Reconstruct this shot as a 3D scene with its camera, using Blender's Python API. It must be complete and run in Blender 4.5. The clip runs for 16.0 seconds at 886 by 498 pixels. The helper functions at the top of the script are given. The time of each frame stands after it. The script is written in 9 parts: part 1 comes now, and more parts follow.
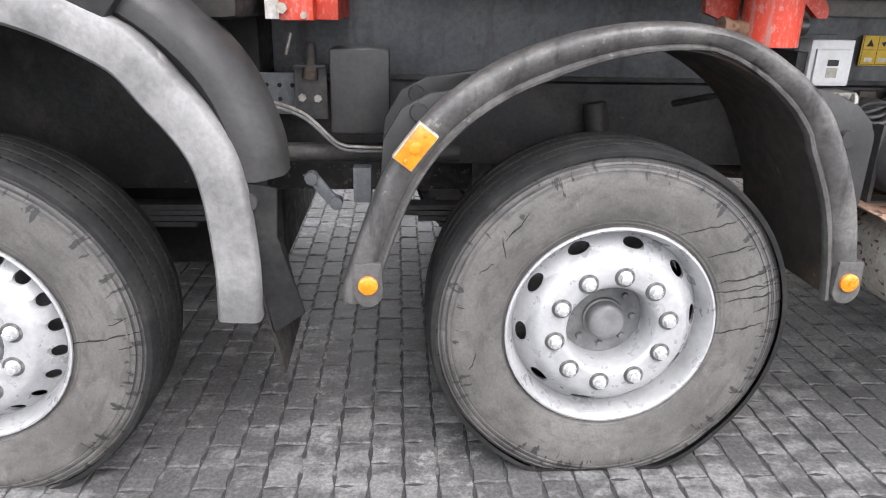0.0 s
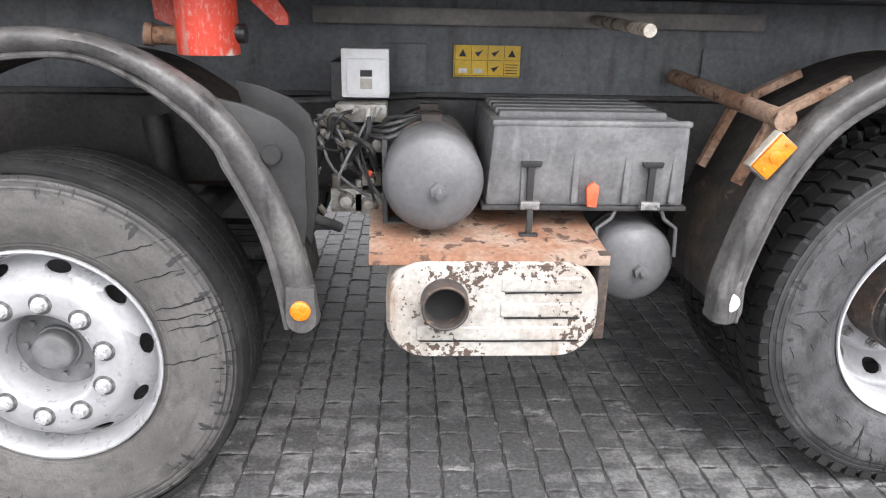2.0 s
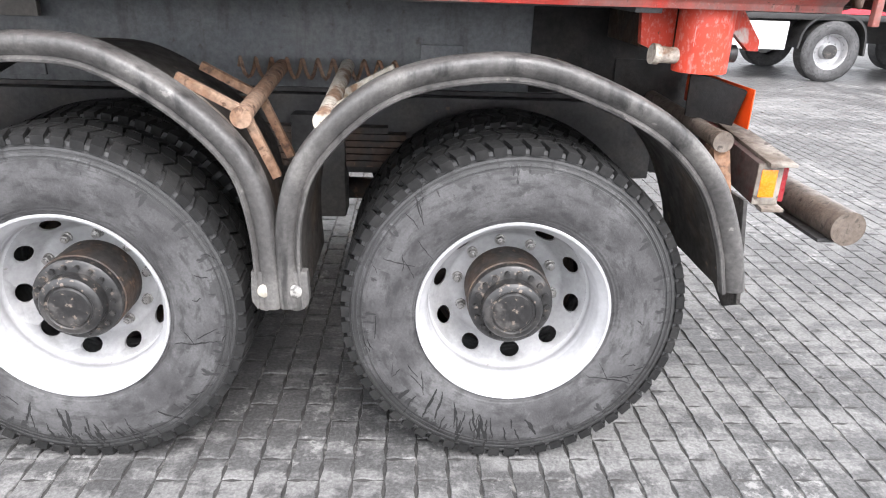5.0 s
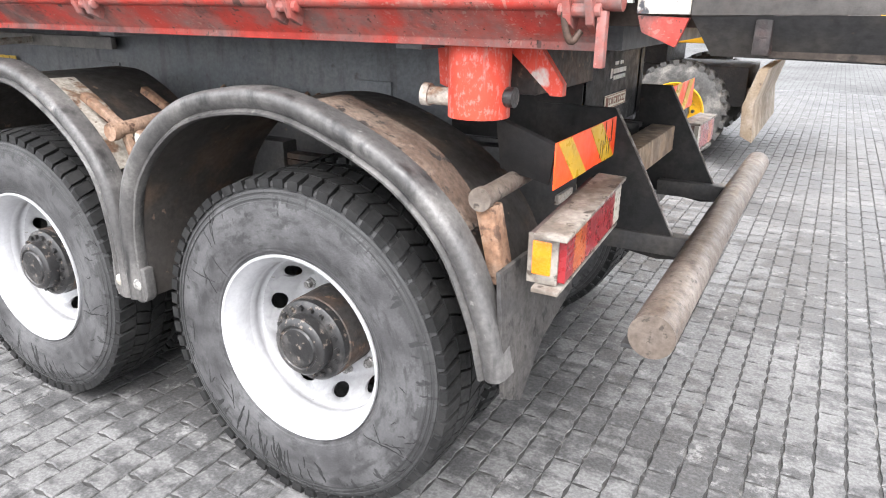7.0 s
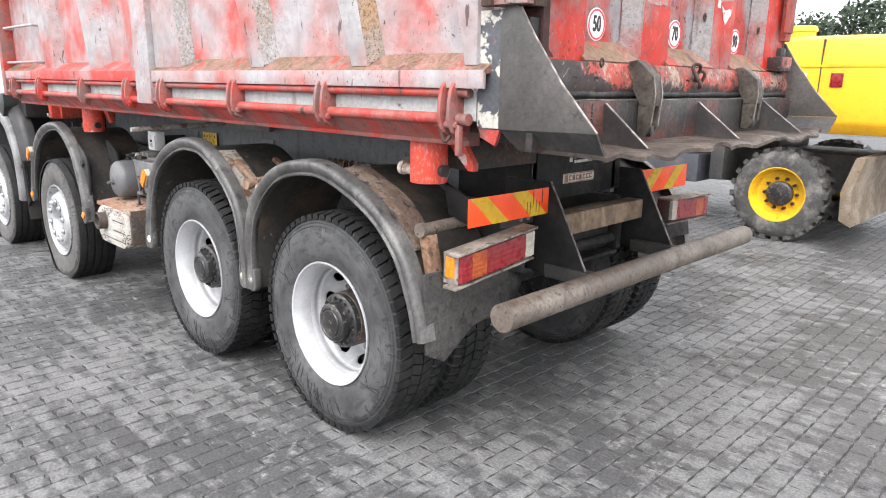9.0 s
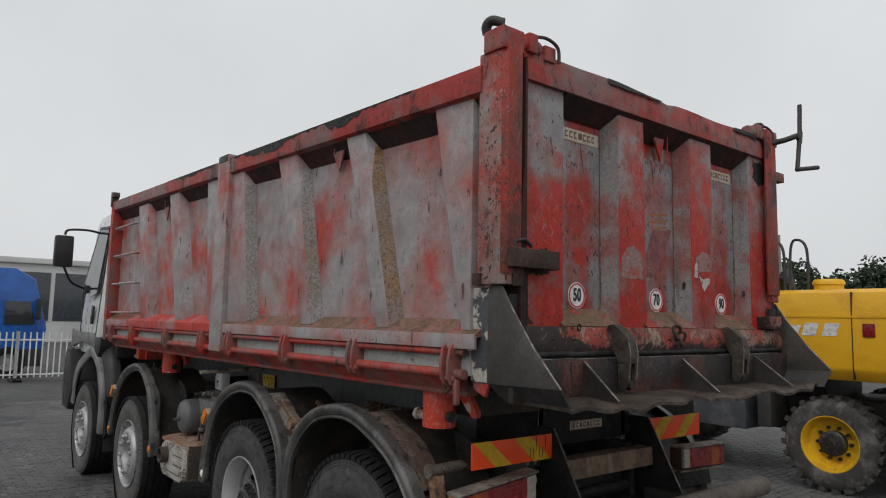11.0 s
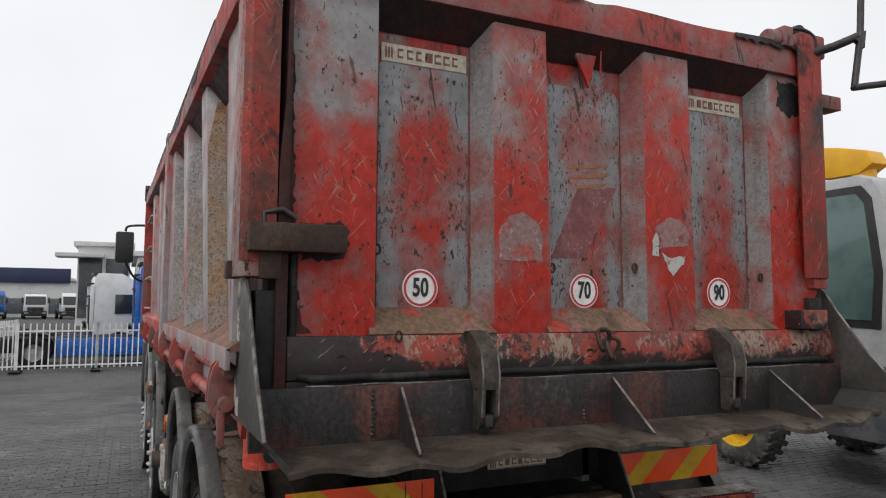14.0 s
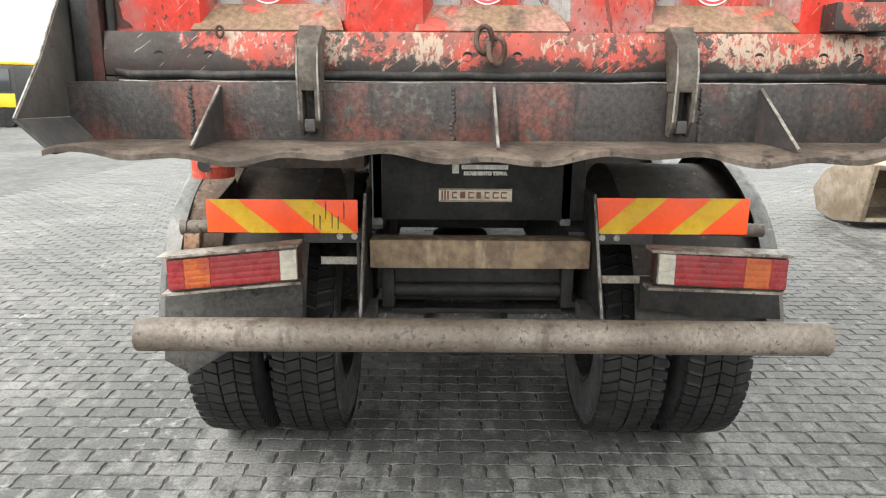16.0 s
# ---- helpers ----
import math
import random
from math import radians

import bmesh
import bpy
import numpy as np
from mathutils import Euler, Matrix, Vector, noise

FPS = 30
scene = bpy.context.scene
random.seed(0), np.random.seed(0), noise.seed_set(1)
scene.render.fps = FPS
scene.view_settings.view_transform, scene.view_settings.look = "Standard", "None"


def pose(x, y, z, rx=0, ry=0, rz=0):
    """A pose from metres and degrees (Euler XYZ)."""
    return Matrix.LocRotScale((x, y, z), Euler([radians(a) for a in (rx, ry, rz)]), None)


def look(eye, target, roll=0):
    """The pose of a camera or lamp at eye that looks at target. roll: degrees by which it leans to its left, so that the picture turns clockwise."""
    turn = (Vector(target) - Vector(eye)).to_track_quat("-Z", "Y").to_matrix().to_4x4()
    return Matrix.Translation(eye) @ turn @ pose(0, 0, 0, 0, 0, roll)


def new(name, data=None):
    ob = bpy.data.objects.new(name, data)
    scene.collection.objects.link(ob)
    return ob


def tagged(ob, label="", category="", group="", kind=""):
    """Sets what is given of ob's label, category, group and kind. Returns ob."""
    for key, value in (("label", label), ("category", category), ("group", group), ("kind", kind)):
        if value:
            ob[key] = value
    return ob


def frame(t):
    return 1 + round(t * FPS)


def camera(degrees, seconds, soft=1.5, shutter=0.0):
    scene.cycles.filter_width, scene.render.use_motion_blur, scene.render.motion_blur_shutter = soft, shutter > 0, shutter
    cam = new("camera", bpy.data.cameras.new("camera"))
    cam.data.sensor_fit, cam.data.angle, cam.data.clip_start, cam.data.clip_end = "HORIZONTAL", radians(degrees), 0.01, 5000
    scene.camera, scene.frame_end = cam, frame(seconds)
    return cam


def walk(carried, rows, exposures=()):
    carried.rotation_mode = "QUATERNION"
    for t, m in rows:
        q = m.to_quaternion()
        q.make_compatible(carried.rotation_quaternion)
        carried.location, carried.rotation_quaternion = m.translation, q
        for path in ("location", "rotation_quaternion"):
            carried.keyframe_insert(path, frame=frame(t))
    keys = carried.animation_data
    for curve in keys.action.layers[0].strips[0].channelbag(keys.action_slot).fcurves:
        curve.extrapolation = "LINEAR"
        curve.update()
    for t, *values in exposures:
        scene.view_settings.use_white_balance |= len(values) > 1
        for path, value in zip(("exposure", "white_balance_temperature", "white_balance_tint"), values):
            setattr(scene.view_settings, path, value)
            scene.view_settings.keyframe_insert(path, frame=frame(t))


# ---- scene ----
cam = camera(65.8, 16.0, soft=1.1)
PATH = [
    (0, (-4.511, -1.746, 1.365), (-4.38, 0.132, 0.69), 1.2),
    (0.5, (-4.123, -1.769, 1.364), (-4.041, 0.118, 0.706), 1.1),
    (1, (-3.728, -1.709, 1.356), (-3.653, 0.181, 0.707), 0.9),
    (1.5, (-3.316, -1.678, 1.359), (-3.237, 0.214, 0.716), 0.8),
    (2, (-2.927, -1.676, 1.37), (-2.822, 0.217, 0.732), 1.2),
    (2.5, (-2.495, -1.683, 1.379), (-2.401, 0.206, 0.729), 1),
    (3, (-2.114, -1.767, 1.397), (-1.996, 0.12, 0.742), 1.3),
    (3.5, (-1.631, -1.85, 1.452), (-1.537, 0.031, 0.78), 1),
    (4, (-1.198, -1.855, 1.449), (-1.099, 0.026, 0.778), 1.2),
    (4.5, (-0.769, -1.85, 1.484), (-0.659, 0.021, 0.786), 1.4),
    (5, (-0.327, -1.836, 1.533), (-0.232, 0.018, 0.789), 2),
    (5.2, (-0.155, -1.806, 1.527), (-0.078, 0.043, 0.77), 2.1),
    (7.3, (1.531, -1.348, 1.566), (0.441, 0.211, 0.947), 0.8),
    (7.5, (1.672, -1.355, 1.599), (0.486, 0.145, 1.014), 1),
    (8, (2.015, -1.482, 1.675), (0.746, -0.037, 1.126), 1.5),
    (8.2, (2.132, -1.548, 1.684), (0.846, -0.113, 1.148), 1.5),
    (10.3, (3.141, -1.947, 1.739), (1.606, -0.669, 1.649), 1.2),
    (10.5, (3.15, -1.929, 1.758), (1.609, -0.655, 1.787), 1.2),
    (11, (3.158, -1.894, 1.796), (1.614, -0.64, 2.005), 1.2),
    (11.5, (3.158, -1.896, 1.803), (1.608, -0.656, 2.048), 1.4),
    (12, (3.125, -1.763, 1.784), (1.559, -0.543, 2.025), 1.1),
    (12.5, (3.115, -1.388, 1.82), (1.488, -0.239, 2), 0.8),
    (13, (3.098, -1.019, 1.829), (1.414, 0.048, 1.982), 0.6),
    (13.5, (3.082, -0.656, 1.862), (1.354, 0.339, 2.015), 0.6),
    (14, (3.105, -0.236, 1.88), (1.292, 0.594, 2.038), 0.4),
    (14.5, (3.157, 0.118, 1.839), (1.261, 0.735, 1.998), 0.5),
    (15, (3.178, 0.472, 1.822), (1.229, 0.918, 1.874), 0.5),
    (15.5, (3.219, 0.813, 1.742), (1.252, 1.072, 1.487), 0.4),
    (16, (3.177, 1.141, 1.637), (1.232, 1.134, 1.172), 0.3),
]
EXPOSURE = [(0.0, 2.24, 6350, 14), (2.5, 2.15, 6350, 14), (4.5, 2.46, 6350, 14), (7.5, 2.66, 6350, 13), (8.0, 2.53, 6350, 13), (9.4, 2.0, 6400, 12), (10.5, 1.25, 6500, 10),
            (11.0, -0.16, 6500, 10), (11.5, -0.42, 6500, 10), (12.0, -0.43, 6500, 10), (13.0, -0.05, 6500, 10), (13.5, 0.15, 6500, 11), (14.5, 0.25, 6550, 11), (15.0, 0.25, 6650, 10), (15.5, 1.28, 6700, 8), (16.0, 2.3, 6750, 6)]
walk(cam, [(t, look(eye, target, roll)) for t, eye, target, roll in PATH], EXPOSURE)

# ---- sky and light: a bright, even overcast ----
world = bpy.data.worlds.new("overcast_sky")
scene.world = world
world.use_nodes = True
wn, wl = world.node_tree.nodes, world.node_tree.links
back = wn["Background"]
sky = wn.new("ShaderNodeTexSky")
sky.sky_type, sky.sun_disc = "NISHITA", False
sky.sun_elevation, sky.sun_rotation = radians(50), radians(153)
sky.dust_density, sky.air_density = 6.0, 2.0
grey = wn.new("ShaderNodeHueSaturation")
grey.inputs["Saturation"].default_value = 0.12
grey.inputs["Value"].default_value = 0.10
cloud = wn.new("ShaderNodeTexNoise")
cloud.inputs["Scale"].default_value = 2.2
cloud.inputs["Detail"].default_value = 4.0
crd = wn.new("ShaderNodeTexCoord")
band = wn.new("ShaderNodeMapRange")
band.inputs["From Min"].default_value, band.inputs["From Max"].default_value = 0.3, 0.7
band.inputs["To Min"].default_value, band.inputs["To Max"].default_value = 0.92, 1.06
veil = wn.new("ShaderNodeMix")
veil.data_type = "RGBA"
veil.inputs["Factor"].default_value = 0.86
veil.inputs["B"].default_value = (0.835, 0.86, 0.88, 1)
shade = wn.new("ShaderNodeMix")
shade.data_type, shade.blend_type = "RGBA", "MULTIPLY"
shade.inputs["Factor"].default_value = 1.0
wl.new(crd.outputs["Generated"], cloud.inputs["Vector"])
wl.new(cloud.outputs["Fac"], band.inputs["Value"])
wl.new(sky.outputs["Color"], grey.inputs["Color"])
wl.new(grey.outputs["Color"], veil.inputs["A"])
wl.new(veil.outputs["Result"], shade.inputs["A"])
wl.new(band.outputs["Result"], shade.inputs["B"])
wl.new(shade.outputs["Result"], back.inputs["Color"])
back.inputs["Strength"].default_value = 1.0

sun = new("sun", bpy.data.lights.new("sun", "SUN"))
sun.data.energy, sun.data.angle, sun.data.color = 0.85, radians(40), (1.0, 0.97, 0.93)
sun.matrix_world = look((0, 0, 30), (-6.0, 12.0, 14.0))


# ---- materials ----
def rgb(c):
    return (c[0], c[1], c[2], 1.0)


def noise_node(n, l, vec, scale, detail=4.0, rough=0.55, stretch=None):
    t = n.new("ShaderNodeTexNoise")
    t.inputs["Scale"].default_value = scale
    t.inputs["Detail"].default_value = detail
    t.inputs["Roughness"].default_value = rough
    if stretch:
        m = n.new("ShaderNodeMapping")
        m.inputs["Scale"].default_value = stretch
        l.new(vec, m.inputs["Vector"])
        vec = m.outputs["Vector"]
    l.new(vec, t.inputs["Vector"])
    return t.outputs["Fac"]


def ramp(n, l, fac, lo, hi, a=0.0, b=1.0):
    r = n.new("ShaderNodeMapRange")
    r.interpolation_type = "SMOOTHSTEP"
    r.inputs["From Min"].default_value, r.inputs["From Max"].default_value = lo, hi
    r.inputs["To Min"].default_value, r.inputs["To Max"].default_value = a, b
    l.new(fac, r.inputs["Value"])
    return r.outputs["Result"]


def blend(n, l, fac, a, b, mode="MIX"):
    m = n.new("ShaderNodeMix")
    m.data_type, m.blend_type = "RGBA", mode
    for key, v in (("Factor", fac), ("A", a), ("B", b)):
        if isinstance(v, (tuple, list)):
            m.inputs[key].default_value = rgb(v)
        elif isinstance(v, (int, float)):
            m.inputs[key].default_value = v
        else:
            l.new(v, m.inputs[key])
    return m.outputs["Result"]


def surf(name, base, patch=None, patch_scale=2.0, patch_at=(0.45, 0.6), spot=None, spot_scale=30.0, spot_at=(0.62, 0.68),
         streak=None, streak_at=(0.52, 0.7), rough=0.6, metal=0.0, grain=0.25, grain_scale=60.0, bump=0.25, coat=0.0,
         emit=None, per_object=0.0, spec=0.5, island=False, cluster=None):
    """A worn surface: a base colour, broad patches, small spots, upright streaks and fine grain, with relief."""
    m = bpy.data.materials.new(name)
    m.use_nodes = True
    n, l = m.node_tree.nodes, m.node_tree.links
    p = n["Principled BSDF"]
    c = n.new("ShaderNodeTexCoord").outputs["Object"]
    info = n.new("ShaderNodeNewGeometry").outputs["Random Per Island"] if island else n.new("ShaderNodeObjectInfo").outputs["Random"]
    shift = n.new("ShaderNodeVectorMath")
    shift.operation = "ADD"
    scl = n.new("ShaderNodeMath")
    scl.operation = "MULTIPLY"
    scl.inputs[1].default_value = 37.0 if per_object and not island else 0.0
    l.new(info, scl.inputs[0])
    l.new(c, shift.inputs[0])
    l.new(scl.outputs[0], shift.inputs[1])
    c = shift.outputs[0]
    fine = noise_node(n, l, c, grain_scale, 5.0, 0.65)
    out = base
    if patch:
        out = blend(n, l, ramp(n, l, noise_node(n, l, c, patch_scale, 5.0, 0.6), *patch_at), out, patch)
    if streak:
        out = blend(n, l, ramp(n, l, noise_node(n, l, c, 7.0, 5.0, 0.6, (2.2, 2.2, 0.35)), *streak_at), out, streak)
    if spot:
        chip = noise_node(n, l, c, spot_scale, 4.0, 0.6)
        if cluster:
            chip = total(n, l, chip, ramp(n, l, noise_node(n, l, c, cluster, 4.0, 0.6), 0.36, 0.66, -0.13, 0.10))
        out = blend(n, l, ramp(n, l, chip, *spot_at), out, spot)
    tone = ramp(n, l, fine, 0.25, 0.75, 1.0 - grain, 1.0 + grain * 0.5)
    out = blend(n, l, 1.0, out, tone, "MULTIPLY")
    if per_object:
        out = blend(n, l, 1.0, out, ramp(n, l, info, 0.0, 1.0, 1.0 - per_object, 1.0 + per_object), "MULTIPLY")
    l.new(out, p.inputs["Base Color"])
    l.new(ramp(n, l, noise_node(n, l, c, patch_scale * 4 + 3, 4.0), 0.3, 0.7, max(rough - 0.12, 0.03), min(rough + 0.12, 1.0)), p.inputs["Roughness"])
    p.inputs["Metallic"].default_value = metal
    p.inputs["Coat Weight"].default_value = coat
    p.inputs["Specular IOR Level"].default_value = spec
    if emit:
        p.inputs["Emission Color"].default_value = rgb(emit[0])
        p.inputs["Emission Strength"].default_value = emit[1]
    b = n.new("ShaderNodeBump")
    b.inputs["Strength"].default_value = bump
    b.inputs["Distance"].default_value = 0.004
    l.new(fine, b.inputs["Height"])
    l.new(b.outputs["Normal"], p.inputs["Normal"])
    return m


def worn_paint(name, red, grey, scale, lo, hi, rust=(0.10, 0.045, 0.02), rust_at=(0.66, 0.72), dirt=None, dirt_at=(0.5, 0.75), drag=(1.0, 1.0, 0.55)):
    """Old red paint rubbed through to grey primer, with scratches, rust pits and grime."""
    m = bpy.data.materials.new(name)
    m.use_nodes = True
    n, l = m.node_tree.nodes, m.node_tree.links
    p = n["Principled BSDF"]
    c = n.new("ShaderNodeTexCoord").outputs["Object"]
    rubbed = ramp(n, l, noise_node(n, l, c, scale, 2.5, 0.45), lo, hi)
    edge = ramp(n, l, noise_node(n, l, c, scale * 9, 5.0, 0.7, drag), 0.35, 0.7, -0.35, 0.35)
    add = n.new("ShaderNodeMath")
    add.operation, add.use_clamp = "ADD", True
    l.new(rubbed, add.inputs[0])
    l.new(edge, add.inputs[1])
    tint = blend(n, l, ramp(n, l, noise_node(n, l, c, 3.1, 3.0), 0.35, 0.65), red, (red[0] * 0.62, red[1] * 0.8, red[2] * 0.9))
    prim = blend(n, l, ramp(n, l, noise_node(n, l, c, 5.0, 4.0), 0.4, 0.65), grey, (grey[0] * 1.22, grey[1] * 0.86, grey[2] * 0.86))
    out = blend(n, l, add.outputs[0], tint, prim)
    run = ramp(n, l, noise_node(n, l, c, 9.0, 5.0, 0.65, (3.0, 3.0, 0.3)), 0.56, 0.72, 0.0, 0.75)
    out = blend(n, l, run, out, (grey[0] * 0.55, grey[1] * 0.48, grey[2] * 0.46))
    pit = ramp(n, l, noise_node(n, l, c, 42.0, 5.0, 0.7, drag), *rust_at)
    out = blend(n, l, pit, out, rust)
    scratch = ramp(n, l, noise_node(n, l, c, 22.0, 3.0, 0.5, (5.0, 5.0, 0.4)), 0.70, 0.74, 0.0, 0.6)
    out = blend(n, l, scratch, out, (0.5, 0.42, 0.40))
    if dirt:
        out = blend(n, l, ramp(n, l, noise_node(n, l, c, 3.3, 5.0, 0.65), *dirt_at), out, dirt)
    l.new(out, p.inputs["Base Color"])
    l.new(ramp(n, l, noise_node(n, l, c, 14.0, 4.0), 0.3, 0.7, 0.42, 0.72), p.inputs["Roughness"])
    b = n.new("ShaderNodeBump")
    b.inputs["Strength"].default_value, b.inputs["Distance"].default_value = 0.35, 0.004
    dent = n.new("ShaderNodeMath")
    dent.operation = "MULTIPLY_ADD"
    dent.inputs[1].default_value = -0.6
    l.new(pit, dent.inputs[0])
    l.new(noise_node(n, l, c, 16.0, 5.0), dent.inputs[2])
    l.new(dent.outputs[0], b.inputs["Height"])
    l.new(b.outputs["Normal"], p.inputs["Normal"])
    return m


def position(n, l, scale=(1, 1, 1)):
    m = n.new("ShaderNodeMapping")
    m.inputs["Scale"].default_value = scale
    l.new(n.new("ShaderNodeNewGeometry").outputs["Position"], m.inputs["Vector"])
    return m.outputs["Vector"]


def total(n, l, *terms):
    out = terms[0]
    for t in terms[1:]:
        a = n.new("ShaderNodeMath")
        a.operation = "ADD"
        l.new(out, a.inputs[0])
        l.new(t, a.inputs[1])
        out = a.outputs[0]
    return out


def calc(n, l, op, a, b):
    m = n.new("ShaderNodeMath")
    m.operation = op
    for k, v in enumerate((a, b)):
        if isinstance(v, (int, float)):
            m.inputs[k].default_value = v
        else:
            l.new(v, m.inputs[k])
    return m.outputs[0]


def turned_noise(n, l, vec, rot, scale, size, detail=2.0):
    """Noise drawn out along a line that is turned first."""
    r = n.new("ShaderNodeMapping")
    r.inputs["Rotation"].default_value = rot
    l.new(vec, r.inputs["Vector"])
    m = n.new("ShaderNodeMapping")
    m.inputs["Scale"].default_value = scale
    l.new(r.outputs["Vector"], m.inputs["Vector"])
    return noise_node(n, l, m.outputs["Vector"], size, detail, 0.5)


def faded_paint(name, kind, red=(0.46, 0.044, 0.031), pink=(0.325, 0.125, 0.112), grey=(0.28, 0.275, 0.278), amount=0.5, scale=3.0,
                pits=(0.645, 0.68), scrape=0.7, grime=0.6, tar=0.0, fine=1.0):
    """Old red paint, sun-bleached and rubbed to pink and blue-grey in soft blurs, with fine scratches, chips and brown seams."""
    m = bpy.data.materials.new(name)
    m.use_nodes = True
    n, l = m.node_tree.nodes, m.node_tree.links
    p = n["Principled BSDF"]
    tc = n.new("ShaderNodeTexCoord")
    c = tc.outputs["Object"]
    g = n.new("ShaderNodeSeparateXYZ")
    l.new(tc.outputs["Generated"], g.inputs[0])
    u, v = g.outputs["Y"], g.outputs["Z"]
    cloud = ramp(n, l, noise_node(n, l, c, scale, 3.0, 0.55), 0.30, 0.70, -0.75, 0.75)
    small = ramp(n, l, noise_node(n, l, c, scale * 5, 6.0, 0.75, (1.0, 1.1, 0.85)), 0.30, 0.70, -0.34 * fine, 0.34 * fine)
    value = total(n, l, cloud, small)
    off = calc(n, l, "ABSOLUTE", calc(n, l, "SUBTRACT", u, 0.5), 0.0)
    if kind == "field":
        value = total(n, l, value, ramp(n, l, off, 0.12, 0.46, amount + 0.25, amount - 0.85), ramp(n, l, v, 0.60, 0.95, 0.0, -0.5))
    elif kind == "rib":
        value = total(n, l, value, ramp(n, l, v, 0.45, 0.90, amount + 0.40, amount - 0.55), ramp(n, l, off, 0.30, 0.5, 0.0, -0.25))
    else:
        value = calc(n, l, "ADD", value, amount)
    out = blend(n, l, ramp(n, l, value, -0.45, 0.50), grey, pink)
    out = blend(n, l, ramp(n, l, value, 0.35, 1.05), out, red)
    out = blend(n, l, ramp(n, l, noise_node(n, l, c, 7.0, 6.0, 0.7), 0.42, 0.75, 0.0, 0.42), out, (0.10, 0.07, 0.065))
    out = blend(n, l, 1.0, out, ramp(n, l, noise_node(n, l, c, 28.0, 5.0, 0.7), 0.3, 0.7, 0.78, 1.16), "MULTIPLY")
    run = ramp(n, l, noise_node(n, l, c, 9.0, 5.0, 0.65, (3.0, 3.0, 0.22)), 0.58, 0.74, 0.0, 0.55 * fine)
    out = blend(n, l, run, out, (0.11, 0.075, 0.065))
    where = ramp(n, l, noise_node(n, l, c, 3.4, 2.0), 0.42, 0.62, 0.0, scrape)
    for rot, size in (((0.55, 0, 0), 1.0), ((-0.6, 0, 0), 1.3), ((0.22, 0, 0), 1.5)):
        line = ramp(n, l, turned_noise(n, l, c, rot, (40.0, 75.0, 6.5), size), 0.69, 0.715)
        out = blend(n, l, calc(n, l, "MULTIPLY", line, where), out, (0.34, 0.24, 0.20))
    dark = ramp(n, l, turned_noise(n, l, c, (0.12, 0, 0), (22.0, 26.0, 5.0), 1.0, 3.0), 0.69, 0.72, 0.0, 0.8)
    out = blend(n, l, dark, out, (0.05, 0.03, 0.026))
    pit = ramp(n, l, noise_node(n, l, c, 34.0, 4.0, 0.65, (1.0, 1.15, 0.75)), *pits)
    out = blend(n, l, pit, out, (0.045, 0.028, 0.022))
    speck = ramp(n, l, total(n, l, noise_node(n, l, c, 90.0, 3.0, 0.6, (1.0, 1.2, 0.6)), ramp(n, l, noise_node(n, l, c, 5.0, 3.0), 0.3, 0.7, -0.07, 0.05)), pits[0] - 0.02, pits[1] - 0.01, 0.0, 0.85)
    out = blend(n, l, speck, out, (0.07, 0.04, 0.032))
    bright = ramp(n, l, noise_node(n, l, c, 60.0, 4.0, 0.7, (1.0, 1.4, 0.8)), 0.69, 0.73, 0.0, 0.6)
    out = blend(n, l, bright, out, (0.40, 0.36, 0.34))
    crack = ramp(n, l, turned_noise(n, l, c, (-0.2, 0, 0), (30.0, 34.0, 3.2), 1.0, 5.0), 0.655, 0.675, 0.0, 0.85)
    out = blend(n, l, calc(n, l, "MULTIPLY", crack, ramp(n, l, noise_node(n, l, c, 2.3, 3.0), 0.45, 0.58)), out, (0.04, 0.026, 0.022))
    if tar:
        out = blend(n, l, ramp(n, l, noise_node(n, l, c, 4.5, 9.0, 0.72, (1.0, 1.0, 0.7)), 0.535, 0.62, 0.0, tar), out, (0.028, 0.022, 0.02))
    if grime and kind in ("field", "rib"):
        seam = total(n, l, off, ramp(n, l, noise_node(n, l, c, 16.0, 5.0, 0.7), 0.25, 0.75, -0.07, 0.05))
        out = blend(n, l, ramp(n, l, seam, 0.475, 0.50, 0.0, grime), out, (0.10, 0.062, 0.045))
    for rot, size in (((0.75, 0, 0), 1.0), ((-0.45, 0, 0), 1.2), ((-1.1, 0, 0), 0.9)):
        hair = ramp(n, l, turned_noise(n, l, c, rot, (90.0, 170.0, 9.0), size), 0.69, 0.71, 0.0, 0.6)
        out = blend(n, l, calc(n, l, "MULTIPLY", hair, ramp(n, l, noise_node(n, l, c, 6.0, 3.0), 0.40, 0.58, 0.0, scrape)), out, (0.42, 0.33, 0.28))
    l.new(out, p.inputs["Base Color"])
    p.inputs["Specular IOR Level"].default_value = 0.3
    l.new(ramp(n, l, noise_node(n, l, c, 14.0, 4.0), 0.3, 0.7, 0.40, 0.68), p.inputs["Roughness"])
    b = n.new("ShaderNodeBump")
    b.inputs["Strength"].default_value, b.inputs["Distance"].default_value = 0.35, 0.004
    l.new(calc(n, l, "SUBTRACT", noise_node(n, l, c, 9.0, 4.0), calc(n, l, "MULTIPLY", pit, 0.5)), b.inputs["Height"])
    l.new(b.outputs["Normal"], p.inputs["Normal"])
    return m


